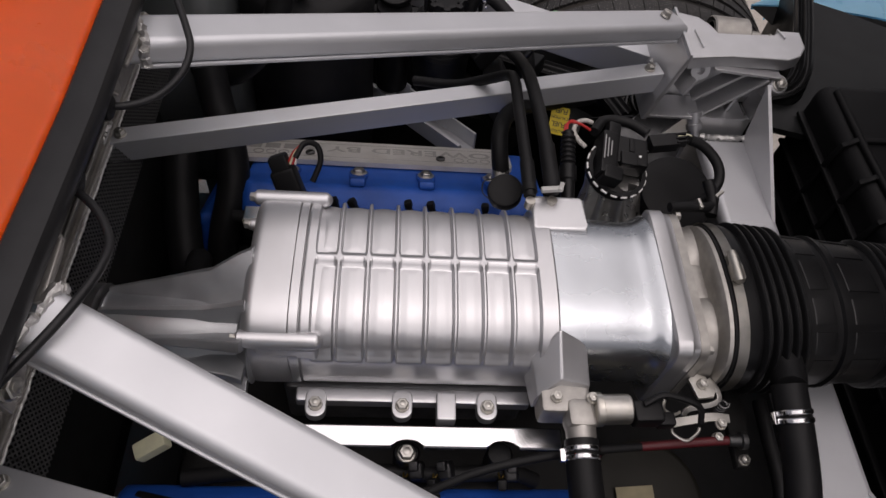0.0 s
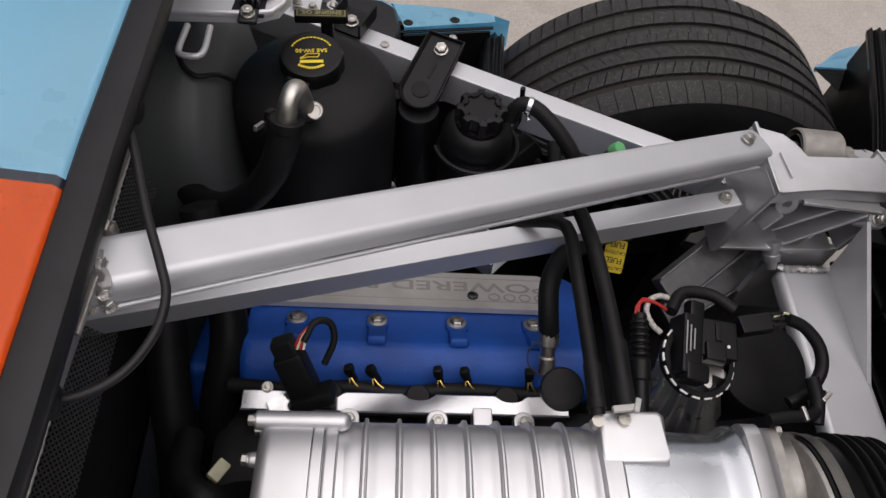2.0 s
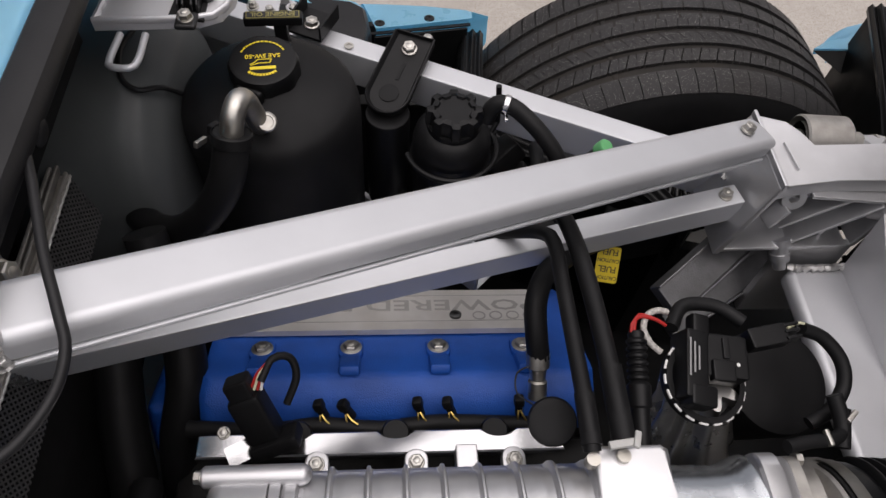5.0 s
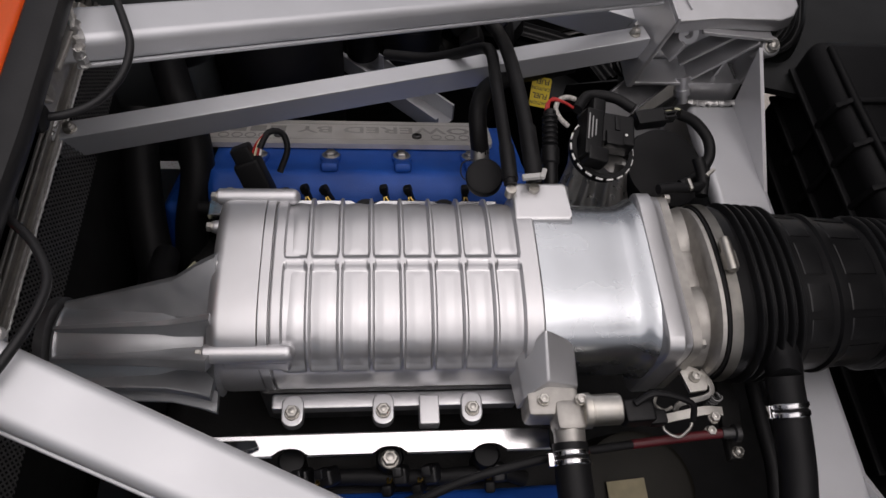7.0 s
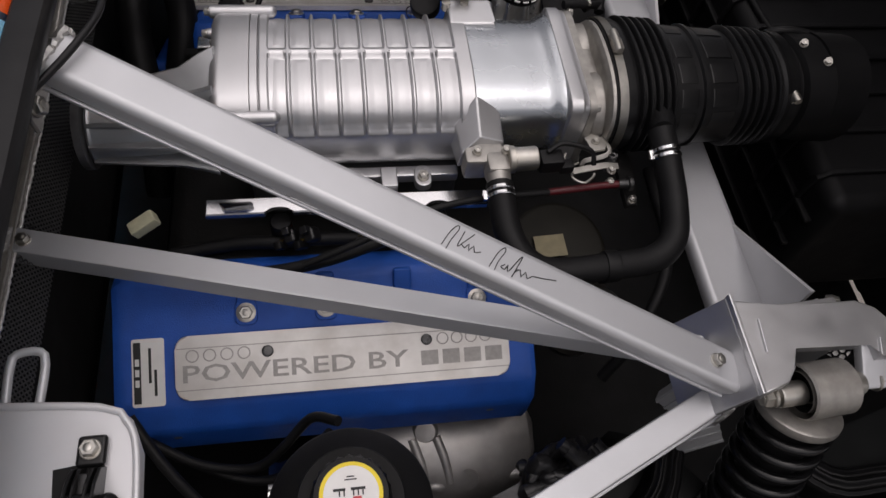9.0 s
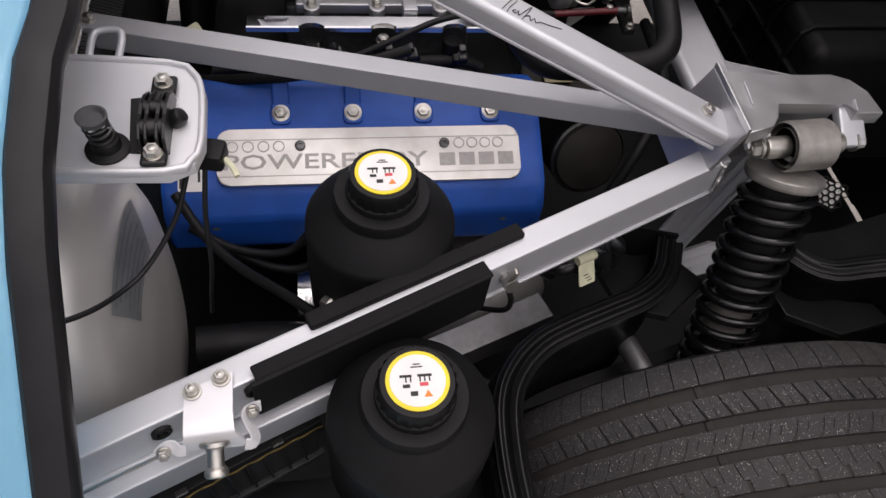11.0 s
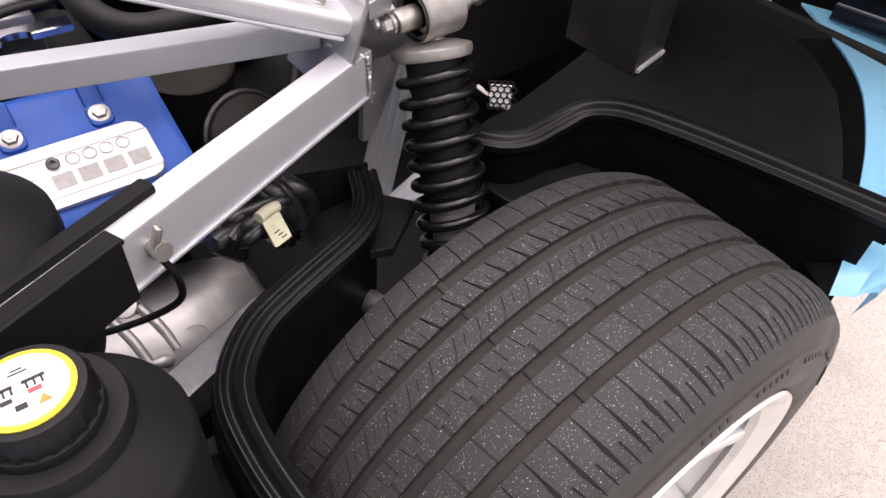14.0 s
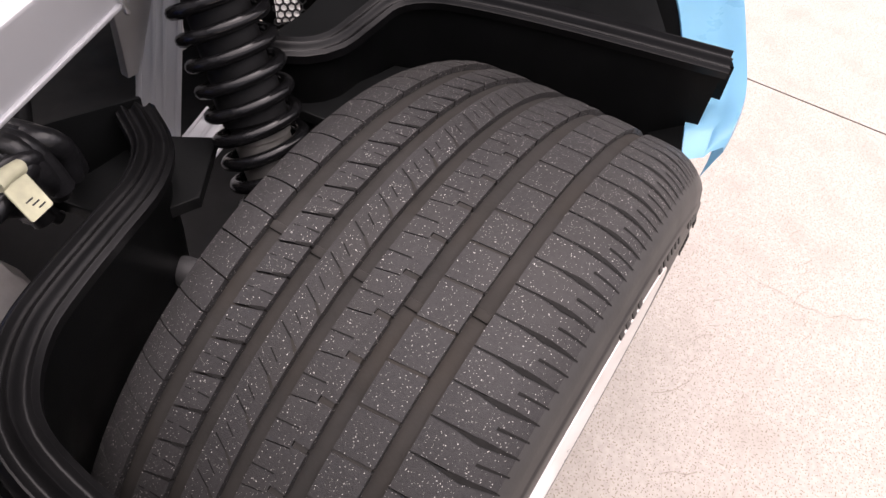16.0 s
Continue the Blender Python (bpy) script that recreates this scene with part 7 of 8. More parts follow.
def build_far_brackets():
    pb = thing("tank_bracket", (-0.45, 0.565, 0.75), "black moulded bracket arm bolted over the rail", "bracket")
    m = frame_of((-0.432, 0.604, 0.797), (-0.468, 0.520, 0.776))
    bm = B()
    L = 0.094
    out = [(-0.014, -0.025), (-0.014, 0.025), (L - 0.02, 0.0265)]
    out += [(L - 0.02 + 0.0265 * math.cos(radians(a)), 0.0265 * math.sin(radians(a))) for a in range(80, -81, -16)]
    out += [(L - 0.02, -0.0265)]
    prism(bm, out, m, 0.006, 0.001)
    part("arm", bm, "plastic", pb)
    bm = B()
    line = [m @ Vector((x * 0.985, y * 0.94, 0.007)) for x, y in out] 
    sweep(bm, line + [line[0]], rounded(0.003, 0.008, 0.001, 2), caps=False)
    part("rim", bm, "plastic", pb)
    bm = B()
    lathe(bm, [(0.012, 0), (0.012, 0.0012), (0.010, 0.0016)], m @ Matrix.Translation((L - 0.022, 0, 0.006)), 24)
    box(bm, m @ Matrix.Translation((L * 0.42, 0.002, 0.0065)), (0.024, 0.004, 0.0008), 0.0)
    part("moulded_mark", bm, "matte", pb)
    piece("bolt", BOLT_M, m @ Matrix.Translation((0.006, 0, 0.006)), pb)
    cl = thing("rail_clip", (-0.555, 0.645, 0.78), "black folded clip bolted on the rail", "clip")
    bm = B()
    m = frame_of((-0.535, 0.640, 0.795), (-0.575, 0.658, 0.795))
    box(bm, m @ Matrix.Translation((0.02, 0, 0.0)), (0.046, 0.050, 0.004), 0.001)
    for e in (-1, 1):
        box(bm, m @ Matrix.Translation((0.02 + 0.022 * e, 0, 0.010)), (0.003, 0.050, 0.020), 0.001)
    part("clip", bm, "plastic", cl)
    piece("bolt", BOLT_M, m @ Matrix.Translation((0.02, 0.004, 0.002)), cl)
    bm = B()
    lathe(bm, [(0.006, 0), (0.006, 0.001), (0.0035, 0.001), (0.0035, -0.003), (0.0004, -0.003)], Matrix.Translation((-0.509, 0.617, 0.7885)), 16)
    single("rail_bush", bm, "steel", "small bright threaded bush in the rail top", "bush")
    # silver angled channel below
    bm = B()
    m = frame_of((-0.489, 0.545, 0.608), (-0.335, 0.395, 0.618))
    box(bm, m @ Matrix.Translation((0.107, 0.0, -0.030)), (0.215, 0.044, 0.003), 0.001)
    for o, w in ((0.020, 0.004), (-0.019, 0.007)):
        box(bm, m @ Matrix.Translation((0.107, o, -0.013)), (0.215, w, 0.032), 0.001)
    box(bm, m @ Matrix.Translation((0.100, -0.021, 0.028)), (0.009, 0.0025, 0.060), 0.0008)
    single("support_channel", bm, "frame", "folded silver support channel below the braces", "bracket")


build_far_brackets()


def build_ps_reservoir():
    c = Vector((-0.388, 0.476, 0))
    rs = thing("fluid_reservoir", (c.x, c.y, 0.66), "black fluid reservoir with an eight-lobed screw cap", "reservoir")
    m = Matrix.Translation(c)
    bm = B()
    lathe(bm, [(0.036, 0.66), (0.042, 0.67), (0.0445, 0.740), (0.0485, 0.744), (0.0485, 0.752), (0.0450, 0.756), (0.0455, 0.776), (0.0430, 0.788), (0.036, 0.796), (0.030, 0.799), (0.030, 0.806)], m, 44)
    part("pot", bm, "plastic", rs)
    bm = B()
    n = 96

    def lobes(k, z):
        out = []
        for i in range(n):
            a = 2 * math.pi * i / n
            r = k * (0.0255 + 0.0055 * ease((math.cos(8 * a) + 0.15) * 1.6))
            out.append(m @ Vector((r * math.cos(a), r * math.sin(a), z)))
        return out
    loft(bm, [lobes(0.96, 0.802), lobes(1.03, 0.806), lobes(1.03, 0.820), lobes(0.98, 0.8255), lobes(0.74, 0.8265), lobes(0.68, 0.8240), lobes(0.2, 0.8240)])
    part("cap", bm, "plastic", rs, "eight-lobed black cap")
    bm = B()
    line = [m @ Vector((0.053 * math.cos(a), 0.053 * math.sin(a), 0.765)) for a in np.linspace(-2.9, 0.4, 40)] + [m @ Vector((0.056, 0.030, 0.775)), m @ Vector((0.054, 0.036, 0.810)), m @ Vector((0.052, 0.036, 0.826))]
    sweep(bm, line, circle(0.0034, 8))
    part("strap", bm, "plastic", rs)
    bm = B()
    lathe(bm, [(0.026, 0.62), (0.027, 0.77), (0.0255, 0.772)], Matrix.Translation((-0.462, 0.520, 0)), 32)
    single("filter_canister", bm, "plastic", "black cylindrical canister under the bracket", "canister")
    hs = thing("return_hose", (-0.30, 0.52, 0.74), "black rubber hose with a bright spring clip", "hose")
    bm = B()
    tube(bm, [(-0.352, 0.478, 0.806), (-0.346, 0.482, 0.822), (-0.336, 0.482, 0.829), (-0.318, 0.474, 0.826), (-0.292, 0.452, 0.812), (-0.272, 0.432, 0.792), (-0.262, 0.415, 0.762), (-0.258, 0.40, 0.72)], 0.0098, 12, 0.006)
    part("hose", bm, "hose", hs)
    bm = B()
    lathe(bm, [(0.0102, 0), (0.0114, 0.001), (0.0114, 0.006), (0.0102, 0.007)], facing((-0.3345, 0.4812, 0.8288), (0.93, -0.3, -0.1)), 20, caps=False)
    box(bm, (-0.332, 0.468, 0.822), (0.004, 0.012, 0.004), 0.001)
    part("spring_clip", bm, "polish", hs)
    # valve with a green cap
    gv = thing("service_valve", (-0.252, 0.394, 0.78), "pale green plastic cap on a service valve", "valve")
    bm = B()
    lathe(bm, [(0.0072, 0), (0.0080, 0.002), (0.0080, 0.011), (0.0065, 0.013)], facing((-0.256, 0.376, 0.872), (0.35, -0.25, 0.90)), 22)
    part("green_cap", bm, "green", gv)
    bm = B()
    tube(bm, [(-0.256, 0.376, 0.873), (-0.262, 0.384, 0.845), (-0.28, 0.40, 0.78)], 0.0062, 10)
    part("stem", bm, "darksteel", gv)
    # invented dark blocks, scattered to fill the space beneath
    rnd = random.Random(12)
    for i in range(9):
        bm = B()
        box(bm, pose(-0.33 + rnd.uniform(-0.06, 0.10), 0.47 + rnd.uniform(-0.05, 0.10), 0.70 + rnd.uniform(-0.05, 0.02), rnd.uniform(-30, 30), rnd.uniform(-30, 30), rnd.uniform(0, 90)), (0.05, 0.035, 0.03), 0.006)
        single("ancillary_block", bm, "plastic", "black filler block added in the shade", "fitting", "ancillary blocks")


build_ps_reservoir()


def build_vapour_lines():
    for pts, r, lab in (
            ([(-0.308, 0.086, 0.862), (-0.309, 0.110, 0.868), (-0.310, 0.160, 0.868), (-0.310, 0.230, 0.862), (-0.309, 0.280, 0.853), (-0.315, 0.300, 0.842), (-0.335, 0.318, 0.818), (-0.375, 0.335, 0.79), (-0.43, 0.36, 0.77)], 0.0070, "slim black vapour pipe bent over the lower bar"),
            ([(-0.284, 0.088, 0.866), (-0.286, 0.130, 0.874), (-0.289, 0.200, 0.874), (-0.293, 0.270, 0.866), (-0.296, 0.330, 0.842), (-0.297, 0.40, 0.80), (-0.29, 0.47, 0.77)], 0.0080, "straight black vapour pipe running under the brace")):
        hs = thing("vapour_pipe", pts[0], lab, "pipe", "vapour pipes")
        bm = B()
        tube(bm, pts, r, 14, 0.008)
        part("pipe", bm, "hose", hs)
        bm = B()
        tube(bm, [Vector(pts[0]) + Vector((0, 0.004, 0.002)), Vector(pts[1]) + Vector((0, 0.02, 0.0))], r * 1.16, 14, 0.01)
        part("cuff", bm, "rubber", hs)
        bm = B()
        lathe(bm, [(0.0055, 0), (0.0055, 0.011)], Matrix.Translation((pts[0][0], pts[0][1] - 0.006, 0.852)), 12)
        part("stub", bm, "steel", hs)
    bm = B()
    box(bm, pose(-0.286, 0.088, 0.873, 0, 0, 8), (0.024, 0.006, 0.005), 0.001)
    box(bm, pose(-0.276, 0.090, 0.875, 0, 10, 70), (0.014, 0.005, 0.004), 0.001)
    single("hose_tie", bm, "tie", "small white plastic tie at a pipe's foot", "tie")
    # fuel hose, its ferrule and damper
    fh = thing("fuel_hose", (-0.32, 0.22, 0.72), "black fuel hose with a bright crimped ferrule", "hose")
    bm = B()
    tube(bm, [(-0.314, 0.212, 0.752), (-0.318, 0.228, 0.772), (-0.318, 0.255, 0.788), (-0.305, 0.285, 0.790), (-0.280, 0.310, 0.780), (-0.250, 0.335, 0.765), (-0.205, 0.360, 0.750), (-0.17, 0.38, 0.74)], 0.0112, 14, 0.006)
    part("hose", bm, "hose", fh)
    bm = B()
    mm = frame_of((-0.315, 0.217, 0.757), (-0.314, 0.198, 0.736)) @ pose(0, 0, 0, 0, 90, 0)
    lathe(bm, [(0.0105, 0), (0.0118, 0.002), (0.0118, 0.016), (0.009, 0.018), (0.0075, 0.03), (0.0095, 0.032), (0.0095, 0.05), (0.006, 0.052)], mm, 20)
    part("ferrule", bm, "steel", fh)
    bm = B()
    tube(bm, [(-0.322, 0.205, 0.75), (-0.338, 0.195, 0.755), (-0.340, 0.175, 0.755), (-0.325, 0.165, 0.75)], 0.0009, 6, 0.004)
    part("tie_wire", bm, "ink", fh)
    bm = B()
    lathe(bm, [(0.012, -0.03), (0.017, -0.02), (0.0200, -0.012), (0.0205, 0.0), (0.0190, 0.004), (0.013, 0.0055)], facing((-0.327, 0.122, 0.826), (-0.15, -0.35, 0.92)), 36)
    single("fuel_damper", bm, "matte", "round matte black fuel damper with a domed face", "fuel damper")
    tg = thing("caution_tag", (-0.224, 0.330, 0.72), "yellow tag printed with fuel caution words", "tag")
    m = pose(-0.222, 0.326, 0.742, 38, 8, 0) @ pose(0, 0, 0, 0, 0, 176)
    bm = B()
    prism(bm, rounded(0.027, 0.040, 0.003), m, 0.0012)
    tag = part("tag", bm, "tag", tg)
    for i, (w, sz) in enumerate((("CAUTION", 0.0058), ("FUEL", 0.0098), ("CAUTION", 0.0058), ("FUEL", 0.0098))):
        letters(w, sz, 0.0002, m @ Matrix.Translation((0, 0.0145 - 0.0096 * i, 0.0014)), "print", "ink", tag)


build_vapour_lines()


def build_idle_sensor():
    """The ring and stacked black sensors behind the supercharger's outlet."""
    st = thing("sensor_stack", (-0.195, 0.15, 0.80), "stacked black sensors on a ring with pale wrapped dashes", "sensor")
    c = Vector((-0.196, 0.150, 0.838))
    tilt = pose(c.x, c.y, c.z, 12, 8, 0)
    bm = B()
    lathe(bm, [(0.031, -0.006), (0.036, -0.006), (0.0375, 0.0), (0.036, 0.006), (0.031, 0.006)], tilt, 40, caps=False)
    part("ring", bm, "plastic", st)
    for i in range(18):
        a = 20 * i
        if 30 < a < 120:
            continue
        bm = B()
        box(bm, tilt @ pose(0, 0, 0, 0, 0, a) @ Matrix.Translation((0.0362, 0, 0.003)) @ pose(0, 0, 0, 0, 20, 0), (0.0026, 0.0085, 0.0042), 0.0012)
        part("pale_wrap", bm, "white", st)
    bm = B()
    m = pose(-0.211, 0.158, 0.852, 10, 12, -8)
    box(bm, m, (0.021, 0.058, 0.028), 0.003)
    box(bm, m @ Matrix.Translation((0.004, 0.034, 0.006)), (0.016, 0.020, 0.014), 0.003)
    box(bm, m @ Matrix.Translation((0.006, -0.026, 0.004)), (0.024, 0.018, 0.022), 0.003)
    tower = part("sensor_body", bm, "plastic", st)
    for k in range(3):
        bm = B()
        box(bm, m @ Matrix.Translation((-0.008 + 0.004 * k, 0.004, 0.0152)), (0.0014, 0.032 - 0.006 * k, 0.0004), 0.0)
        part("print_bar", bm, "greyink", tower)
    bm = B()
    m = pose(-0.182, 0.165, 0.848, 8, 5, -6)
    box(bm, m, (0.041, 0.038, 0.026), 0.003)
    box(bm, m @ Matrix.Translation((0, 0.006, 0.013)), (0.006, 0.018, 0.004), 0.001)
    box(bm, m @ Matrix.Translation((-0.004, -0.014, 0.012)), (0.020, 0.018, 0.010), 0.002)
    part("module", bm, "plastic", st)
    bm = B()
    lathe(bm, [(0.0016, 0), (0.0016, 0.0006)], m @ Matrix.Translation((0.010, -0.007, 0.0130)), 10)
    part("pale_dot", bm, "white", st)
    bm = B()
    box(bm, pose(-0.140, 0.180, 0.858, 5, 0, 10), (0.036, 0.018, 0.015), 0.002)
    for k in (-1, 0, 1):
        box(bm, pose(-0.119, 0.1835 + 0.006 * k, 0.861, 5, 0, 10), (0.014, 0.0030, 0.012), 0.001)
    part("connector", bm, "plastic", st)
    bm = B()
    tube(bm, [(-0.122, 0.186, 0.864), (-0.108, 0.192, 0.862), (-0.100, 0.190, 0.860)], 0.0012, 6, 0.004)
    part("wire", bm, "cream", st)
    bm = B()
    tube(bm, [(-0.105, 0.188, 0.858), (-0.085, 0.182, 0.852), (-0.070, 0.165, 0.843), (-0.070, 0.145, 0.835), (-0.085, 0.126, 0.828), (-0.105, 0.116, 0.822)], 0.0062, 12, 0.005)
    part("conduit", bm, "hose", st)
    bm = B()
    tube(bm, [(-0.222, 0.190, 0.860), (-0.205, 0.212, 0.858), (-0.175, 0.212, 0.856), (-0.155, 0.196, 0.856)], 0.0062, 12, 0.005)
    part("loop_lead", bm, "hose", st)
    # corrugated plug with red wires
    bm = B()
    rings = []
    mm = frame_of((-0.254, 0.186, 0.862), (-0.258, 0.118, 0.842)) @ pose(0, 0, 0, 0, 90, 0)
    prof = [(0.0060, 0.0), (0.0072, 0.002)]
    for i in range(6):
        prof += [(0.0068, 0.006 + 0.006 * i), (0.0088, 0.008 + 0.006 * i), (0.0088, 0.010 + 0.006 * i), (0.0068, 0.0115 + 0.006 * i)]
    prof += [(0.0100, 0.045), (0.0100, 0.062), (0.0082, 0.064), (0.0082, 0.110)]
    lathe(bm, prof, mm, 20)
    part("corrugated_plug", bm, "plastic", st)
    for k in range(2):
        bm = B()
        tube(bm, [(-0.259 + 0.003 * k, 0.180, 0.862), (-0.258 + 0.002 * k, 0.190, 0.867), (-0.250, 0.197 + 0.002 * k, 0.867), (-0.236, 0.196, 0.864), (-0.226, 0.192, 0.860)], 0.0016, 8, 0.004)
        part("red_wire", bm, "red", st)
    bm = B()
    tube(bm, [(-0.222, 0.205, 0.860), (-0.232, 0.205, 0.863), (-0.242, 0.200, 0.863), (-0.247, 0.188, 0.862), (-0.243, 0.176, 0.860), (-0.234, 0.170, 0.855)], 0.0028, 10, 0.003)
    part("braided_lead", bm, "braid", st)
    # cast neck
    bm = B()
    rings = []
    for z, rx, ry in ((0.755, 0.046, 0.032), (0.785, 0.035, 0.026), (0.808, 0.030, 0.024), (0.824, 0.031, 0.026), (0.832, 0.030, 0.025)):
        rings.append([Vector((-0.192 + (rx + 0.0055 * math.cos(9 * a)) * math.cos(a), 0.128 + 0.4 * (z - 0.765) + (ry + 0.0055 * math.cos(9 * a)) * math.sin(a), z)) for a in (2 * math.pi * i / 108 for i in range(108))])
    loft(bm, rings)
    single("cast_neck", bm, "neck", "fluted cast silver neck below the sensors", "casting")
    # canister and elbow behind
    bm = B()
    lathe(bm, [(0.050, -0.10), (0.052, 0.0), (0.050, 0.010), (0.040, 0.014), (0.012, 0.014)], facing((-0.095, 0.175, 0.770), (0.1, -0.25, 0.96)), 36)
    single("vacuum_canister", bm, "matte", "dark round vacuum canister", "canister")
    eh = thing("elbow_hose", (-0.09, 0.10, 0.80), "short black elbow hose with a pale clip", "hose")
    bm = B()
    tube(bm, [(-0.148, 0.088, 0.852), (-0.128, 0.092, 0.850), (-0.104, 0.095, 0.846), (-0.090, 0.104, 0.842), (-0.086, 0.120, 0.846)], 0.0056, 12, 0.005)
    tube(bm, [(-0.094, 0.090, 0.838), (-0.090, 0.110, 0.844), (-0.094, 0.130, 0.852)], 0.0066, 12, 0.005)
    part("hose", bm, "hose", eh)
    bm = B()
    box(bm, pose(-0.112, 0.094, 0.853, 0, 0, 5), (0.004, 0.0135, 0.005), 0.001)
    part("clip", bm, "steel", eh)
    bm = B()
    box(bm, pose(-0.084, 0.112, 0.850, 0, 0, 40), (0.0135, 0.004, 0.005), 0.001)
    part("clip", bm, "steel", eh)
    # cam sensor beside the gear cover
    cs = thing("cam_sensor", (-0.585, 0.145, 0.74), "black cam sensor plug with a looped red-wired lead", "sensor")
    bm = B()
    m = pose(-0.578, 0.150, 0.780, -35, -18, 12)
    box(bm, m, (0.030, 0.026, 0.050), 0.005)
    box(bm, m @ Matrix.Translation((0.0, 0.0, 0.030)), (0.022, 0.020, 0.022), 0.003)
    box(bm, m @ Matrix.Translation((0.006, -0.004, -0.030)), (0.046, 0.028, 0.016), 0.005)
    part("plug", bm, "plastic", cs)
    bm = B()
    tube(bm, [(-0.571, 0.168, 0.812), (-0.562, 0.186, 0.818), (-0.548, 0.190, 0.812), (-0.543, 0.178, 0.798), (-0.552, 0.160, 0.780)], 0.0036, 10, 0.004)
    part("lead", bm, "hose", cs)
    for k in range(4):
        bm = B()
        tube(bm, [(-0.580 + 0.003 * k, 0.163, 0.806), (-0.574 + 0.002 * k, 0.174, 0.815), (-0.566 + 0.001 * k, 0.182, 0.819)], 0.0013, 6, 0.004)
        part("wire", bm, ("red", "cream", "red", "white")[k], cs)
    for p in ((-0.606, 0.138, 0.770), (-0.556, 0.128, 0.764)):
        piece("bolt", BOLT_S, facing(p, (0, -0.3, 1)), cs)
    bm = B()
    prism(bm, rounded(0.030, 0.018, 0.002), pose(-0.590, 0.125, 0.760, 25, 10, 30), 0.0015)
    part("foil_tab", bm, "tape", cs)


M["neck"] = material("bright_cast_neck", (0.56, 0.55, 0.53), 0.30, 1.0, 0.1, 60, 0.06, 900, dirt=(0.30, 0.29, 0.27), dirt_size=25, dirt_amount=0.5)
M["greyink"] = material("pale_print", (0.30, 0.30, 0.30), 0.6)
M["braid"] = material("grey_braid", (0.42, 0.40, 0.37), 0.6, 0.0, 0.4, 400, 0.6, 700)
build_idle_sensor()

# ---- hoses and cables ----
hose("coolant_hose", [(-0.700, 0.330, 0.800), (-0.690, 0.300, 0.760), (-0.672, 0.255, 0.720), (-0.668, 0.215, 0.690), (-0.680, 0.17, 0.64), (-0.69, 0.13, 0.55)], 0.021, "thick black coolant hose dropping beside the blue cover", group="coolant hoses")
hose("coolant_hose", [(-0.745, 0.300, 0.720), (-0.742, 0.240, 0.690), (-0.735, 0.180, 0.650), (-0.725, 0.12, 0.60), (-0.73, 0.06, 0.50)], 0.024, "thick black coolant hose in the shade of the bulkhead", group="coolant hoses")
hose("coolant_hose", [(-0.700, 0.12, 0.66), (-0.690, 0.07, 0.69), (-0.660, 0.045, 0.70), (-0.63, 0.06, 0.66)], 0.016, "black hose behind the drive snout", group="coolant hoses")
hose("tank_cable", [(-0.730, 0.545, 0.868), (-0.738, 0.515, 0.868), (-0.732, 0.480, 0.862), (-0.715, 0.468, 0.856), (-0.695, 0.480, 0.848), (-0.676, 0.500, 0.815)], 0.003, "thin black cable lying over the dark side tank", "seal", "cable", 8, 0.005, "bay cables")
hose("seal_cable", [(-0.700, 0.030, 1.018), (-0.676, 0.036, 1.014), (-0.655, 0.052, 1.012), (-0.641, 0.078, 1.014), (-0.637, 0.102, 1.021), (-0.643, 0.122, 1.028), (-0.658, 0.158, 1.033), (-0.675, 0.205, 1.036), (-0.694, 0.250, 1.038)], 0.0033, "thin glossy black cable looping over the brace", "seal", "cable", 10, 0.005, "bay cables")
hose("seal_cable", [(-0.700, -0.050, 1.020), (-0.685, -0.062, 1.020), (-0.668, -0.078, 1.020), (-0.653, -0.104, 1.022), (-0.652, -0.130, 1.026), (-0.660, -0.158, 1.028), (-0.675, -0.187, 1.026), (-0.694, -0.222, 1.026), (-0.702, -0.245, 1.03)], 0.0033, "thin glossy black cable looping over the brace", "seal", "cable", 10, 0.005, "bay cables")
for p in ((-0.698, 0.030, 1.018), (-0.700, -0.050, 1.020), (-0.694, 0.250, 1.034), (-0.700, -0.240, 1.030)):
    bm = B()
    lathe(bm, [(0.0085, -0.014), (0.0085, 0.006), (0.0105, 0.007), (0.0105, 0.011), (0.008, 0.013), (0.004, 0.014)], facing(p, (1, 0, -0.15)), 16)
    single("cable_grommet", bm, "rubber", "black rubber cable grommet on the edge seal", "grommet", "cable grommets")
hose("latch_cable_loop", [(-0.625, -0.535, 0.905), (-0.640, -0.560, 0.870), (-0.668, -0.590, 0.840), (-0.690, -0.620, 0.845), (-0.700, -0.655, 0.880), (-0.706, -0.680, 0.915)], 0.0023, "thin glossy black cable hanging from the latch", "seal", "cable", 10)
hose("latch_cable_loop", [(-0.612, -0.530, 0.905), (-0.618, -0.548, 0.860), (-0.622, -0.560, 0.800), (-0.632, -0.555, 0.740), (-0.642, -0.54, 0.68)], 0.0023, "thin glossy black cable hanging from the latch", "seal", "cable", 10)
kc = thing("latch_connector", (-0.618, -0.525, 0.895), "black latch connector with a pale tail below the plate", "connector")
bm = B()
box(bm, pose(-0.612, -0.522, 0.908, 0, 0, -10), (0.034, 0.024, 0.018), 0.004)
part("body", bm, "plastic", kc)
bm = B()
tube(bm, [(-0.596, -0.528, 0.908), (-0.590, -0.534, 0.905), (-0.586, -0.542, 0.902)], 0.0028, 8, 0.004)
part("pale_tail", bm, "cream", kc)
hose("radiator_hose", [(-0.68, -0.52, 0.560), (-0.62, -0.515, 0.555), (-0.56, -0.515, 0.548), (-0.50, -0.52, 0.52), (-0.46, -0.53, 0.46)], 0.026, "thick black radiator hose below the reservoir", group="radiator hoses")
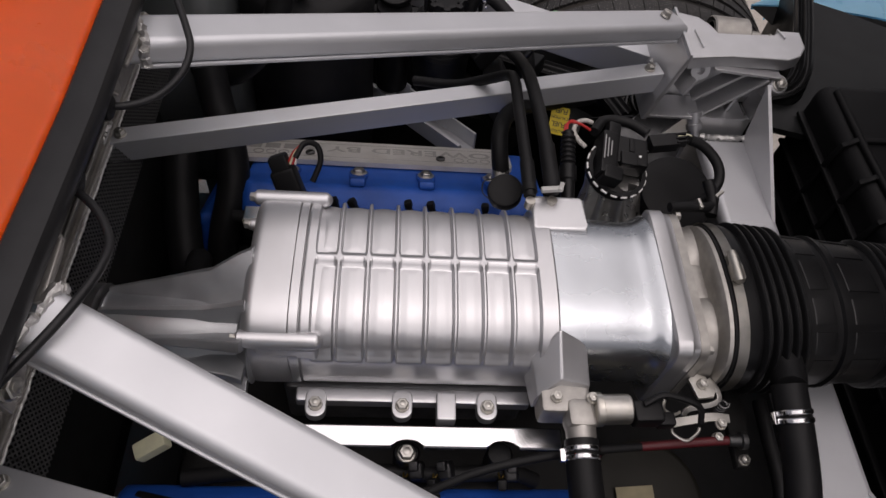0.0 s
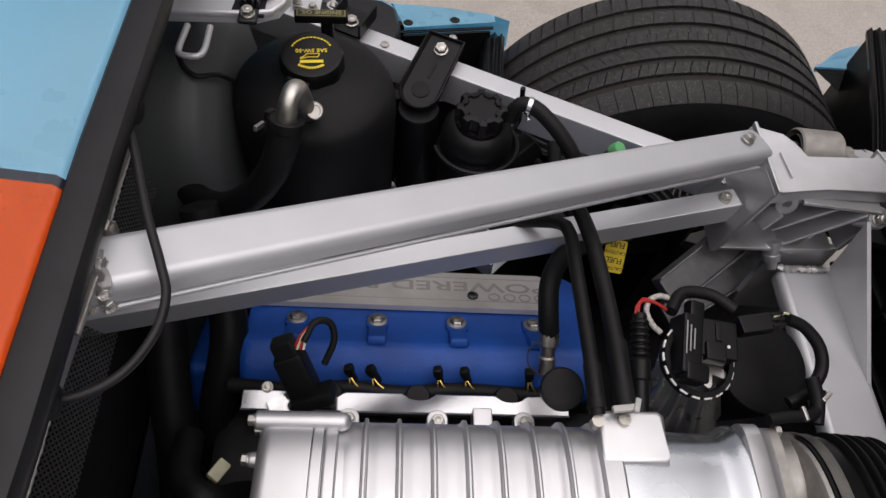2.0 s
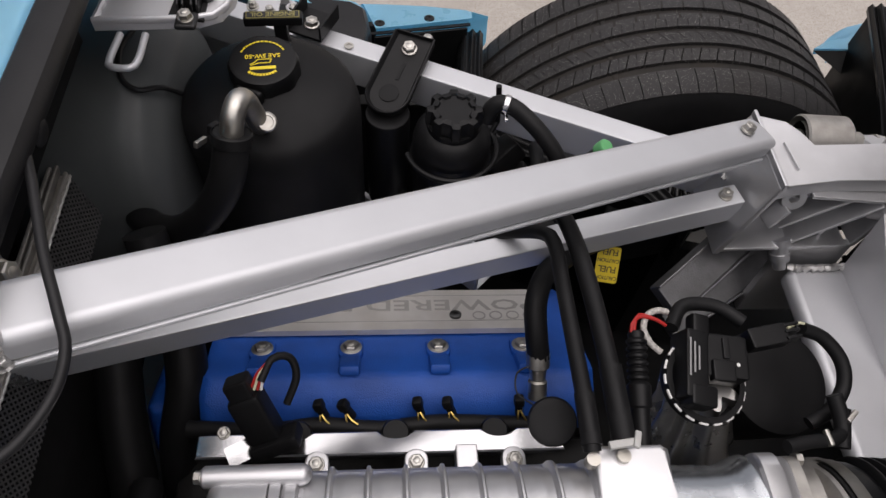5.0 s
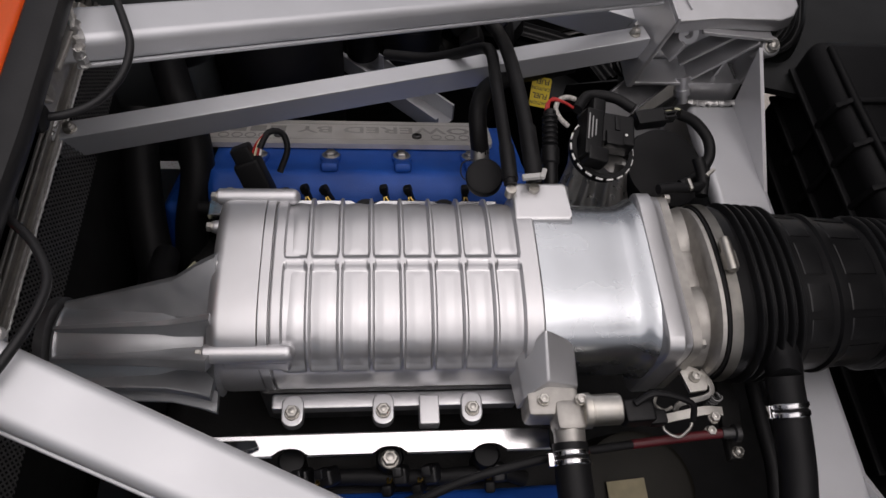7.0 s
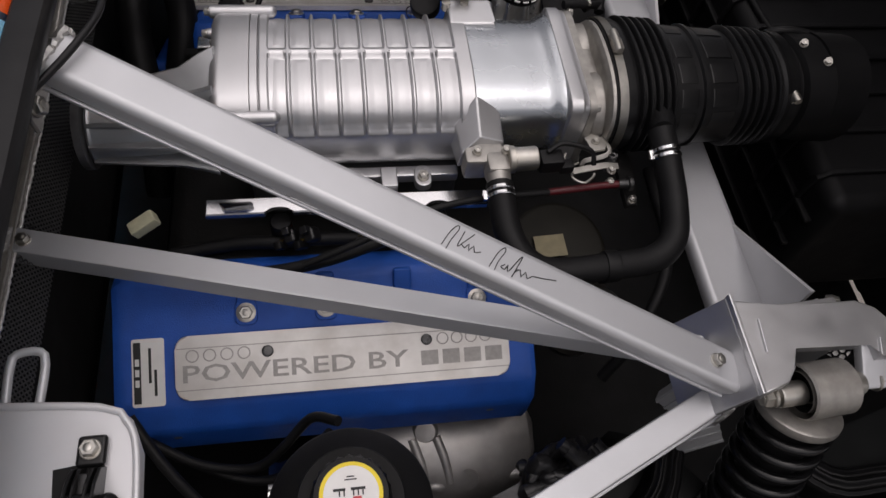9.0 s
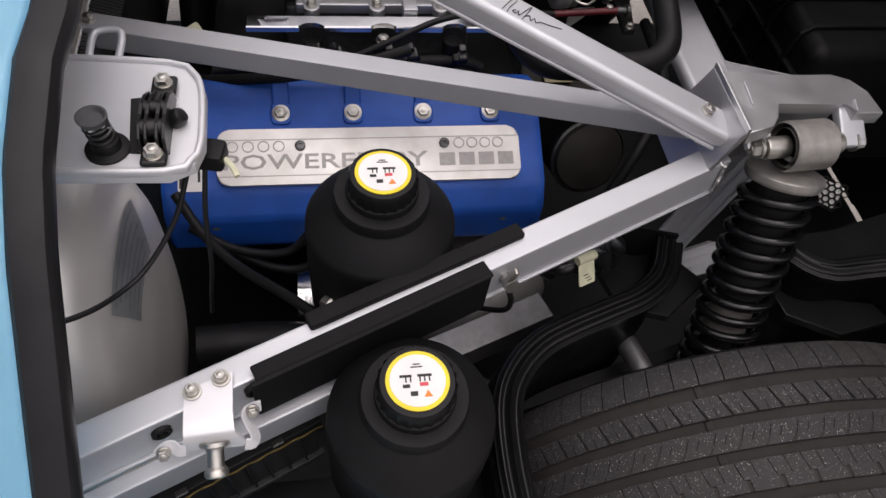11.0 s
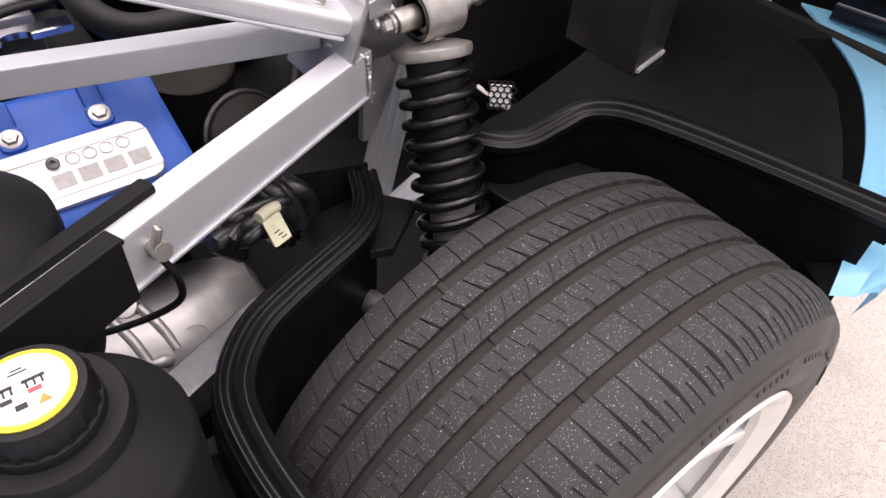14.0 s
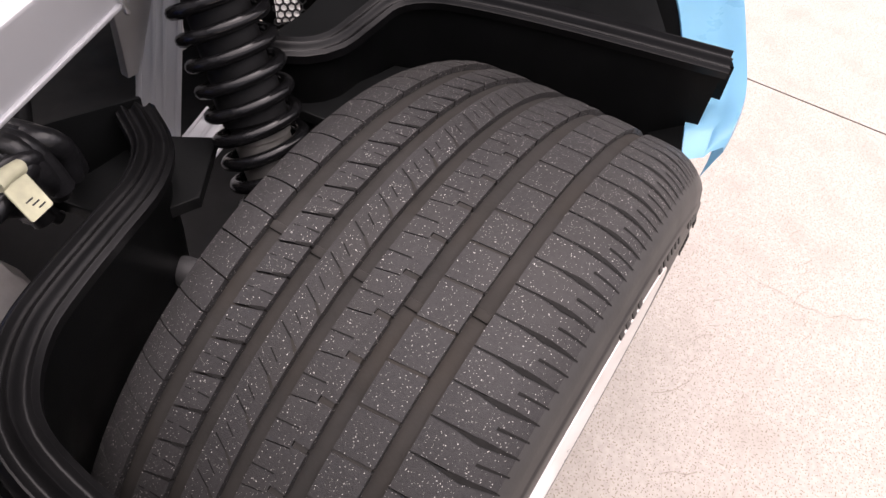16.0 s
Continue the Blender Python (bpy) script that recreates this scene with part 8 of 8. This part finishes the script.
hose("radiator_hose", [(-0.68, -0.575, 0.530), (-0.60, -0.585, 0.515), (-0.54, -0.60, 0.50), (-0.50, -0.60, 0.44)], 0.026, "thick black radiator hose beside the rail", group="radiator hoses")
hose("breather_line", [(-0.700, -0.360, 0.660), (-0.665, -0.410, 0.640), (-0.620, -0.460, 0.640), (-0.560, -0.520, 0.665), (-0.500, -0.58, 0.68)], 0.0062, "slim black breather line crossing below the reservoirs", group="breather lines")
hose("breather_line", [(-0.690, -0.375, 0.610), (-0.630, -0.405, 0.600), (-0.570, -0.415, 0.605), (-0.535, -0.405, 0.640), (-0.50, -0.385, 0.680), (-0.47, -0.40, 0.71)], 0.0058, "slim black breather line beside the blue cover", group="breather lines")
hose("breather_line", [(-0.660, -0.392, 0.600), (-0.590, -0.420, 0.580), (-0.545, -0.425, 0.585), (-0.515, -0.415, 0.620), (-0.48, -0.40, 0.67)], 0.0058, "slim black breather line beside the blue cover", group="breather lines")
hose("throttle_cable", [(-0.105, -0.150, 0.776), (-0.135, -0.152, 0.776), (-0.200, -0.158, 0.776)], 0.0046, "dark red threaded throttle cable end", "darkred", "cable")
hose("throttle_cable_sleeve", [(-0.200, -0.158, 0.776), (-0.262, -0.166, 0.782), (-0.320, -0.178, 0.790), (-0.370, -0.190, 0.786), (-0.430, -0.210, 0.770), (-0.50, -0.225, 0.745)], 0.0042, "black sleeved throttle cable crossing the blue cover", "hose", "cable")
bm = B()
lathe(bm, [(0.006, 0), (0.006, 0.012), (0.009, 0.013), (0.009, 0.018)], facing((-0.108, -0.150, 0.776), (1, 0, 0)), 12)
single("cable_end", bm, "darksteel", "small dark steel cable end fitting", "fitting")
hose("wiring_loom", [(-0.70, -0.19, 0.690), (-0.60, -0.215, 0.715), (-0.54, -0.222, 0.728), (-0.47, -0.215, 0.738), (-0.40, -0.195, 0.745)], 0.0075, "black wiring loom lying along the blue cover", "hose", "wiring loom")
bm = B()
box(bm, pose(-0.684, -0.151, 0.733, 0, -20, 25), (0.034, 0.018, 0.016), 0.003)
single("cream_connector", bm, "cream", "aged cream wiring connector in the shade", "connector", "connectors")
bm = B()
prism(bm, rounded(0.034, 0.024, 0.002), pose(-0.576, -0.142, 0.752, -35, 15, 20), 0.002)
single("foil_tab", bm, "tape", "crumpled silver foil tab beside the manifold strip", "foil")
bm = B()
box(bm, pose(-0.655, 0.075, 0.70, 20, 10, 60), (0.022, 0.014, 0.010), 0.002)
single("cream_connector", bm, "cream", "small cream connector behind the gear cover", "connector", "connectors")
hose("right_drop_hose", [(-0.017, -0.075, 0.70), (-0.019, -0.120, 0.70), (-0.022, -0.180, 0.70), (-0.040, -0.245, 0.69), (-0.085, -0.310, 0.66), (-0.12, -0.34, 0.60)], 0.0080, "slim dark hose dropping beside the crossmember", group="breather lines")
bm = B()
lathe(bm, [(0.05, 0), (0.062, 0.004), (0.065, 0.02), (0.065, 0.09), (0.058, 0.094)], facing((-0.175, -0.17, 0.60), (0.05, -0.2, 0.98)), 36)
al = thing("alternator", (-0.17, -0.18, 0.58), "olive-black alternator body with a pale data label", "alternator")
part("body", bm, "olive", al)
# data label in the darkened tan, shade included in its colour
bm = B()
box(bm, pose(-0.185, -0.190, 0.6985, 10, 3, 5), (0.042, 0.030, 0.001), 0.0)
part("label", bm, "shaded_tan", al, "tan data label coloured darker for its shade")
bm = B()
lathe(bm, [(0.058, 0), (0.060, 0.002), (0.060, 0.010), (0.056, 0.012)], facing((-0.13, -0.255, 0.60), (0.1, -0.9, 0.4)), 36, caps=False)
part("band", bm, "darksteel", al)
bm = B()
lathe(bm, [(0.030, -0.150), (0.054, -0.145), (0.056, -0.010), (0.057, 0.004), (0.052, 0.016), (0.030, 0.024), (0.014, 0.026)], facing((-0.13, -0.255, 0.60), (0.1, -0.9, 0.4)), 36)
part("end_housing", bm, "canister", al, "brownish-grey end housing")


def build_airbox():
    ab = thing("air_box", (0.40, 0.1, 0.45), "large ribbed black air filter housing behind the gearbox", "air box")
    bm = B()
    box(bm, (0.46, 0.165, 0.58), (0.44, 0.65, 0.26), 0.025, 4)
    part("housing", bm, "boxplastic", ab)
    bm = B()
    loft(bm, [oval(0.070 + d, 0.853 + d, 0.727 - d, 2.3, 56, x, -0.005) for x, d in ((0.140, -0.004), (0.156, -0.004), (0.160, 0.003), (0.200, 0.003), (0.205, -0.002))])
    part("inlet_neck", bm, "boxplastic", ab, "black plastic inlet neck")
    for i in range(7):
        bm = B()
        y = -0.10 + 0.075 * i
        line = spline([(0.234, y, 0.56), (0.236, y, 0.68), (0.250, y, 0.708), (0.30, y, 0.714), (0.64, y, 0.714)], 0.02)
        sweep(bm, line, rounded(0.007, 0.010, 0.003, 2), up=(0, 1, 0))
        part("rib", bm, "boxplastic", ab)
    for z in (0.52, 0.585, 0.65):
        bm = B()
        box(bm, (0.236, 0.165, z), (0.012, 0.62, 0.008), 0.003)
        part("wall_rib", bm, "boxplastic", ab)
    bm = B()
    tube(bm, [(0.262, 0.46, 0.712), (0.262, 0.30, 0.714), (0.275, 0.18, 0.714), (0.33, 0.14, 0.716)], 0.006, 10, 0.02)
    part("edge_bead", bm, "boxplastic", ab)
    bm = B()
    lathe(bm, [(0.075, 0), (0.075, 0.06)], facing((0.19, 0.0, 0.785), (1, 0, -0.1)), 36)
    part("inlet", bm, "boxplastic", ab)
    bm = B()
    box(bm, (0.46, 0.02, 0.722), (0.06, 0.09, 0.006), 0.002)
    part("badge_plate", bm, "matte", ab)
    for k in range(3):
        bm = B()
        box(bm, (0.446 + 0.014 * k, 0.02, 0.7265), (0.005, 0.060, 0.001), 0.0)
        part("badge_bar", bm, "frame", ab)
    for p in ((0.166, 0.007, 0.858), (0.190, -0.024, 0.855)):
        piece("bolt", BOLT_S, facing(p, (-0.4, -0.2, 1)), ab)
    mf = thing("air_flow_sensor", (0.24, 0.03, 0.80), "black air flow sensor plug with a red clip", "sensor")
    bm = B()
    box(bm, pose(0.222, 0.022, 0.828, 0, 0, 10), (0.030, 0.024, 0.022), 0.004)
    part("plug", bm, "boxplastic", mf)
    bm = B()
    box(bm, pose(0.215, 0.006, 0.836, 0, 0, 10), (0.022, 0.006, 0.006), 0.001)
    part("red_clip", bm, "red", mf)
    bm = B()
    tube(bm, [(0.222, 0.036, 0.836), (0.190, 0.046, 0.842), (0.150, 0.052, 0.838), (0.120, 0.066, 0.800)], 0.006, 10)
    part("lead", bm, "hose", mf)


build_airbox()

# ---- near side, below the rail ----


def build_lower_engine():
    ex = thing("exhaust_casting", (-0.33, -0.36, 0.25), "grey cast housing with a bored lug below the rail", "casting")
    bm = B()
    rings = []
    for x, ry, rz, cz in ((-0.46, 0.05, 0.05, 0.40), (-0.44, 0.085, 0.085, 0.40), (-0.38, 0.10, 0.10, 0.40), (-0.31, 0.095, 0.095, 0.405), (-0.25, 0.090, 0.085, 0.41), (-0.20, 0.06, 0.06, 0.42), (-0.185, 0.03, 0.03, 0.42)):
        rings.append([Vector((x, -0.36 + ry * math.cos(a), cz + (rz + 0.006 * math.sin(3 * a + x * 40)) * math.sin(a))) for a in (2 * math.pi * i / 40 for i in range(40))])
    loft(bm, rings)
    part("housing", bm, "shieldsteel", ex)
    bm = B()
    lathe(bm, [(0.021, -0.03), (0.0185, 0.006), (0.0170, 0.010), (0.0075, 0.010), (0.0068, 0.008), (0.0068, -0.012), (0.0005, -0.012)], facing((-0.298, -0.421, 0.464), (-0.08, -0.72, 0.66)), 28)
    part("lug", bm, "shieldsteel", ex)
    bm = B()
    tube(bm, [(-0.40, -0.42, 0.47), (-0.36, -0.430, 0.468), (-0.30, -0.428, 0.452), (-0.22, -0.42, 0.45)], lambda t: 0.0085 + 0.0025 * math.sin(40 * t), 10)
    part("web", bm, "shieldsteel", ex, "lumpy casting web")
    for x in (-0.372, -0.338):
        bm = B()
        tube(bm, [(x, -0.372, 0.502), (x + 0.010, -0.402, 0.490), (x + 0.016, -0.428, 0.470)], 0.0065, 10, 0.006)
        part("casting_rib", bm, "shieldsteel", ex)
    bm = B()
    lathe(bm, [(0.020, -0.03), (0.018, 0.006), (0.014, 0.012), (0.006, 0.013)], facing((-0.352, -0.360, 0.498), (-0.1, -0.5, 0.86)), 24)
    part("boss", bm, "shieldsteel", ex)
    for i in range(2):
        bm = B()
        lathe(bm, [(0.017, -0.02), (0.014, 0.002), (0.011, 0.006), (0.005, 0.007)], facing((-0.415 + 0.055 * i, -0.405 - 0.006 * i, 0.478 - 0.004 * i), (0.05, -0.45, 0.85)), 20)
        part("bump", bm, "shieldsteel", ex)
    # crumpled foil wrap ahead of it
    bm = B()
    rings = []
    rnd = random.Random(4)
    for k in range(14):
        x = -0.56 + 0.010 * k
        rings.append([Vector((x, -0.43 + (0.05 + rnd.uniform(-0.003, 0.003)) * math.cos(a), 0.50 + (0.05 + rnd.uniform(-0.003, 0.003)) * math.sin(a))) for a in (2 * math.pi * i / 28 for i in range(28))])
    loft(bm, rings)
    single("heat_wrap", bm, "tape", "crumpled silver heat wrap round a pipe", "heat shield")
    # loom of wrapped cables and its tag
    wl = thing("wrapped_loom", (-0.22, -0.46, 0.60), "black taped wiring loom bundled under the rail", "wiring loom")
    rnd = random.Random(8)
    for i in range(9):
        bm = B()
        p = [Vector((-0.250 + rnd.uniform(-0.012, 0.012), -0.465 + rnd.uniform(-0.02, 0.02), 0.64 + rnd.uniform(-0.02, 0.02))), Vector((-0.245 + rnd.uniform(-0.02, 0.02), -0.47 + rnd.uniform(-0.03, 0.02), 0.67 + rnd.uniform(-0.02, 0.015))), Vector((-0.205 + rnd.uniform(-0.02, 0.02), -0.455 + rnd.uniform(-0.03, 0.02), 0.665 + rnd.uniform(-0.03, 0.015))), Vector((-0.175 + rnd.uniform(-0.01, 0.01), -0.44 + rnd.uniform(-0.02, 0.02), 0.60 + rnd.uniform(-0.03, 0.02)))]
        tube(bm, p, rnd.uniform(0.007, 0.012), 10, 0.008)
        part("strand", bm, "looptape", wl)
    for i in range(8):
        bm = B()
        a = Vector((-0.215 + 0.007 * i, -0.462 + rnd.uniform(-0.012, 0.006), 0.695 - 0.003 * i))
        b = a + Vector((rnd.uniform(0.004, 0.020), rnd.uniform(-0.018, 0.004), -0.022 + rnd.uniform(-0.008, 0.006)))
        c = b + Vector((rnd.uniform(-0.006, 0.012), rnd.uniform(-0.004, 0.014), -0.030 + rnd.uniform(-0.01, 0.01)))
        tube(bm, [a + Vector((-0.012, 0.012, 0.006)), a, b, c], rnd.uniform(0.008, 0.0115), 10, 0.006)
        part("strand", bm, "looptape", wl)
    tg = thing("loom_tag", (-0.215, -0.505, 0.66), "aged cream tag folded round a cable", "tag")
    bm = B()
    m = pose(-0.212, -0.508, 0.672, 55, 10, 25)
    prism(bm, rounded(0.026, 0.034, 0.002), m, 0.0012)
    tube(bm, [m @ Vector((-0.014, 0.017, 0.000)), m @ Vector((0.0, 0.0185, 0.001)), m @ Vector((0.014, 0.017, 0.0))], 0.006, 10, 0.006)
    tag = part("tag", bm, "cream", tg)
    for k in range(3):
        bm = B()
        box(bm, m @ Matrix.Translation((-0.002 + 0.003 * k, -0.004 - 0.004 * k, 0.0014)), (0.008, 0.0012, 0.0003), 0.0)
        part("print_bar", bm, "ink", tag)
    # stud and lead on the rail's flank
    sd = thing("rail_stud", (-0.341, -0.566, 0.745), "zinc stud with a small lead on the rail", "stud")
    bm = B()
    lathe(bm, [(0.010, 0), (0.010, 0.003), (0.006, 0.004), (0.006, 0.014), (0.008, 0.015), (0.008, 0.022)], facing((-0.341, -0.561, 0.762), (0.3, -0.9, 0.2)), 18)
    box(bm, pose(-0.336, -0.576, 0.778, 0, 20, 0), (0.006, 0.008, 0.022), 0.002)
    part("stud", bm, "steel", sd)
    bm = B()
    tube(bm, [(-0.336, -0.578, 0.756), (-0.330, -0.580, 0.735), (-0.330, -0.570, 0.700), (-0.350, -0.550, 0.672), (-0.385, -0.535, 0.660), (-0.42, -0.52, 0.655)], 0.0032, 10, 0.006)
    part("lead", bm, "hose", sd)
    # struts, link and arm round the shock
    for a, b, w, h, lab in (((0.058, -0.350, 0.705), (0.002, -0.364, 0.520), 0.046, 0.020, "grey extruded frame strut behind the spring"),
                            ((0.06, -0.40, 0.530), (-0.10, -0.42, 0.480), 0.040, 0.022, "grey extruded frame strut below the liner")):
        bm = B()
        beam(bm, a, b, w, h, up=(-0.5, -0.7, 0.6), r=0.002)
        for o in (-0.019, -0.005, 0.005, 0.019):
            m = frame_of(a, b, (-0.5, -0.7, 0.6))
            beam(bm, m @ Vector((0, o, h / 2)), m @ Vector(((Vector(b) - Vector(a)).length, o, h / 2)), 0.004, 0.004, up=(-0.5, -0.7, 0.6), r=0.001)
        single("frame_strut", bm, "frame", lab, "strut", "frame struts")
    for a, b, w, h in (((0.030, 0.440, 0.728), (-0.150, 0.300, 0.700), 0.044, 0.018), ((0.040, 0.405, 0.640), (-0.110, 0.320, 0.600), 0.038, 0.018)):
        bm = B()
        beam(bm, a, b, w, h, up=(0.2, -0.4, 0.9), r=0.003)
        m = frame_of(a, b, (0.2, -0.4, 0.9))
        for o in (-1, 1):
            beam(bm, m @ Vector((0, o * w * 0.46, h * 0.6)), m @ Vector(((Vector(b) - Vector(a)).length, o * w * 0.46, h * 0.6)), 0.003, 0.008, up=(0.2, -0.4, 0.9), r=0.001)
        single("frame_strut", bm, "cast_dark", "dark grey channelled frame strut below the shock tower", "strut", "frame struts")
    bm = B()
    tube(bm, [(-0.135, -0.490, 0.525), (-0.125, -0.530, 0.530), (-0.11, -0.60, 0.535), (-0.10, -0.66, 0.53)], lambda t: 0.015 if t > 0.25 else 0.011, 14, 0.01)
    single("toe_link", bm, "cast_dark", "grey steel toe link reaching to the wheel", "suspension link")
    bm = B()
    tube(bm, [(-0.30, -0.52, 0.37), (-0.24, -0.56, 0.385), (-0.16, -0.62, 0.40), (-0.08, -0.68, 0.40)], 0.017, 14, 0.012)
    single("suspension_arm", bm, "raw", "bare cast lower suspension arm", "suspension link")
    # silver bar in dark grey: the shade beside the liner is in its colour
    bm = B()
    beam(bm, (-0.40, -0.530, 0.490), (-0.215, -0.461, 0.490), 0.042, 0.05, r=0.003)
    single("lower_frame_bar", bm, "cast_dark", "silver lower frame bar beside the liner, coloured darker for shade", "frame bar")


build_lower_engine()


M["dustybox"] = material("dusty_black_box", (0.016, 0.015, 0.014), 0.45, 0.0, 0.25, 18, 0.2, 400, dirt=(0.055, 0.050, 0.044), dirt_size=9, dirt_amount=0.6)


def build_rear_details():
    # perforated rear screen
    ps = thing("rear_screen", (0.281, -0.312, 0.50), "small perforated black screen over a white backing for lit ground", "screen")
    bm = B()
    r, p = 0.0042, 0.0105
    sm = facing((0.281, -0.312, 0.552), (-0.45, -0.55, 0.70))
    for j in range(5):
        for i in range(4):
            y = p * (i - 1.75 + 0.5 * (j % 2))
            z = p * 0.866 * (j - 2)
            hexo = [(y + p / 1.732 * math.cos(radians(30 + 60 * k)), z + p / 1.732 * math.sin(radians(30 + 60 * k))) for k in range(6)]
            hole = [(y + r * math.cos(radians(30 + 60 * k)), z + r * math.sin(radians(30 + 60 * k))) for k in range(6)]
            a = [bm.verts.new(sm @ Vector((*q, 0))) for q in hexo]
            b = [bm.verts.new(sm @ Vector((*q, 0))) for q in hole]
            for k in range(6):
                bm.faces.new((a[k], a[(k + 1) % 6], b[(k + 1) % 6], b[k]))
    bmesh.ops.solidify(bm, geom=bm.faces[:], thickness=0.002)
    # white backing added in place of the bright ground seen through the holes
    back = B()
    box(back, sm @ Matrix.Translation((-0.002, 0, -0.005)), (0.034, 0.036, 0.002), 0.001)
    part("pale_plate", back, "white", ps)
    tagged(part("perforated_sheet", bm, "plastic", ps), kind="stuff")
    # dark latch box standing on the liner, with its pale lower edge
    lbx = thing("latch_box", (0.45, -0.41, 0.645), "black latch box with a pale lower edge on the liner", "latch box")
    bm = B()
    prism(bm, [(0.366, -0.345), (0.370, -0.478), (0.459, -0.459), (0.560, -0.375), (0.560, -0.330)], Matrix.Translation((0, 0, 0.645)), 0.15, 0.006, 2)
    part("box", bm, "dustybox", lbx)
    bm = B()
    beam(bm, (0.376, -0.4795, 0.650), (0.457, -0.4620, 0.650), 0.005, 0.007, r=0.001)
    part("edge_trim", bm, "tie", lbx, "pale trim along the lower edge")


build_rear_details()
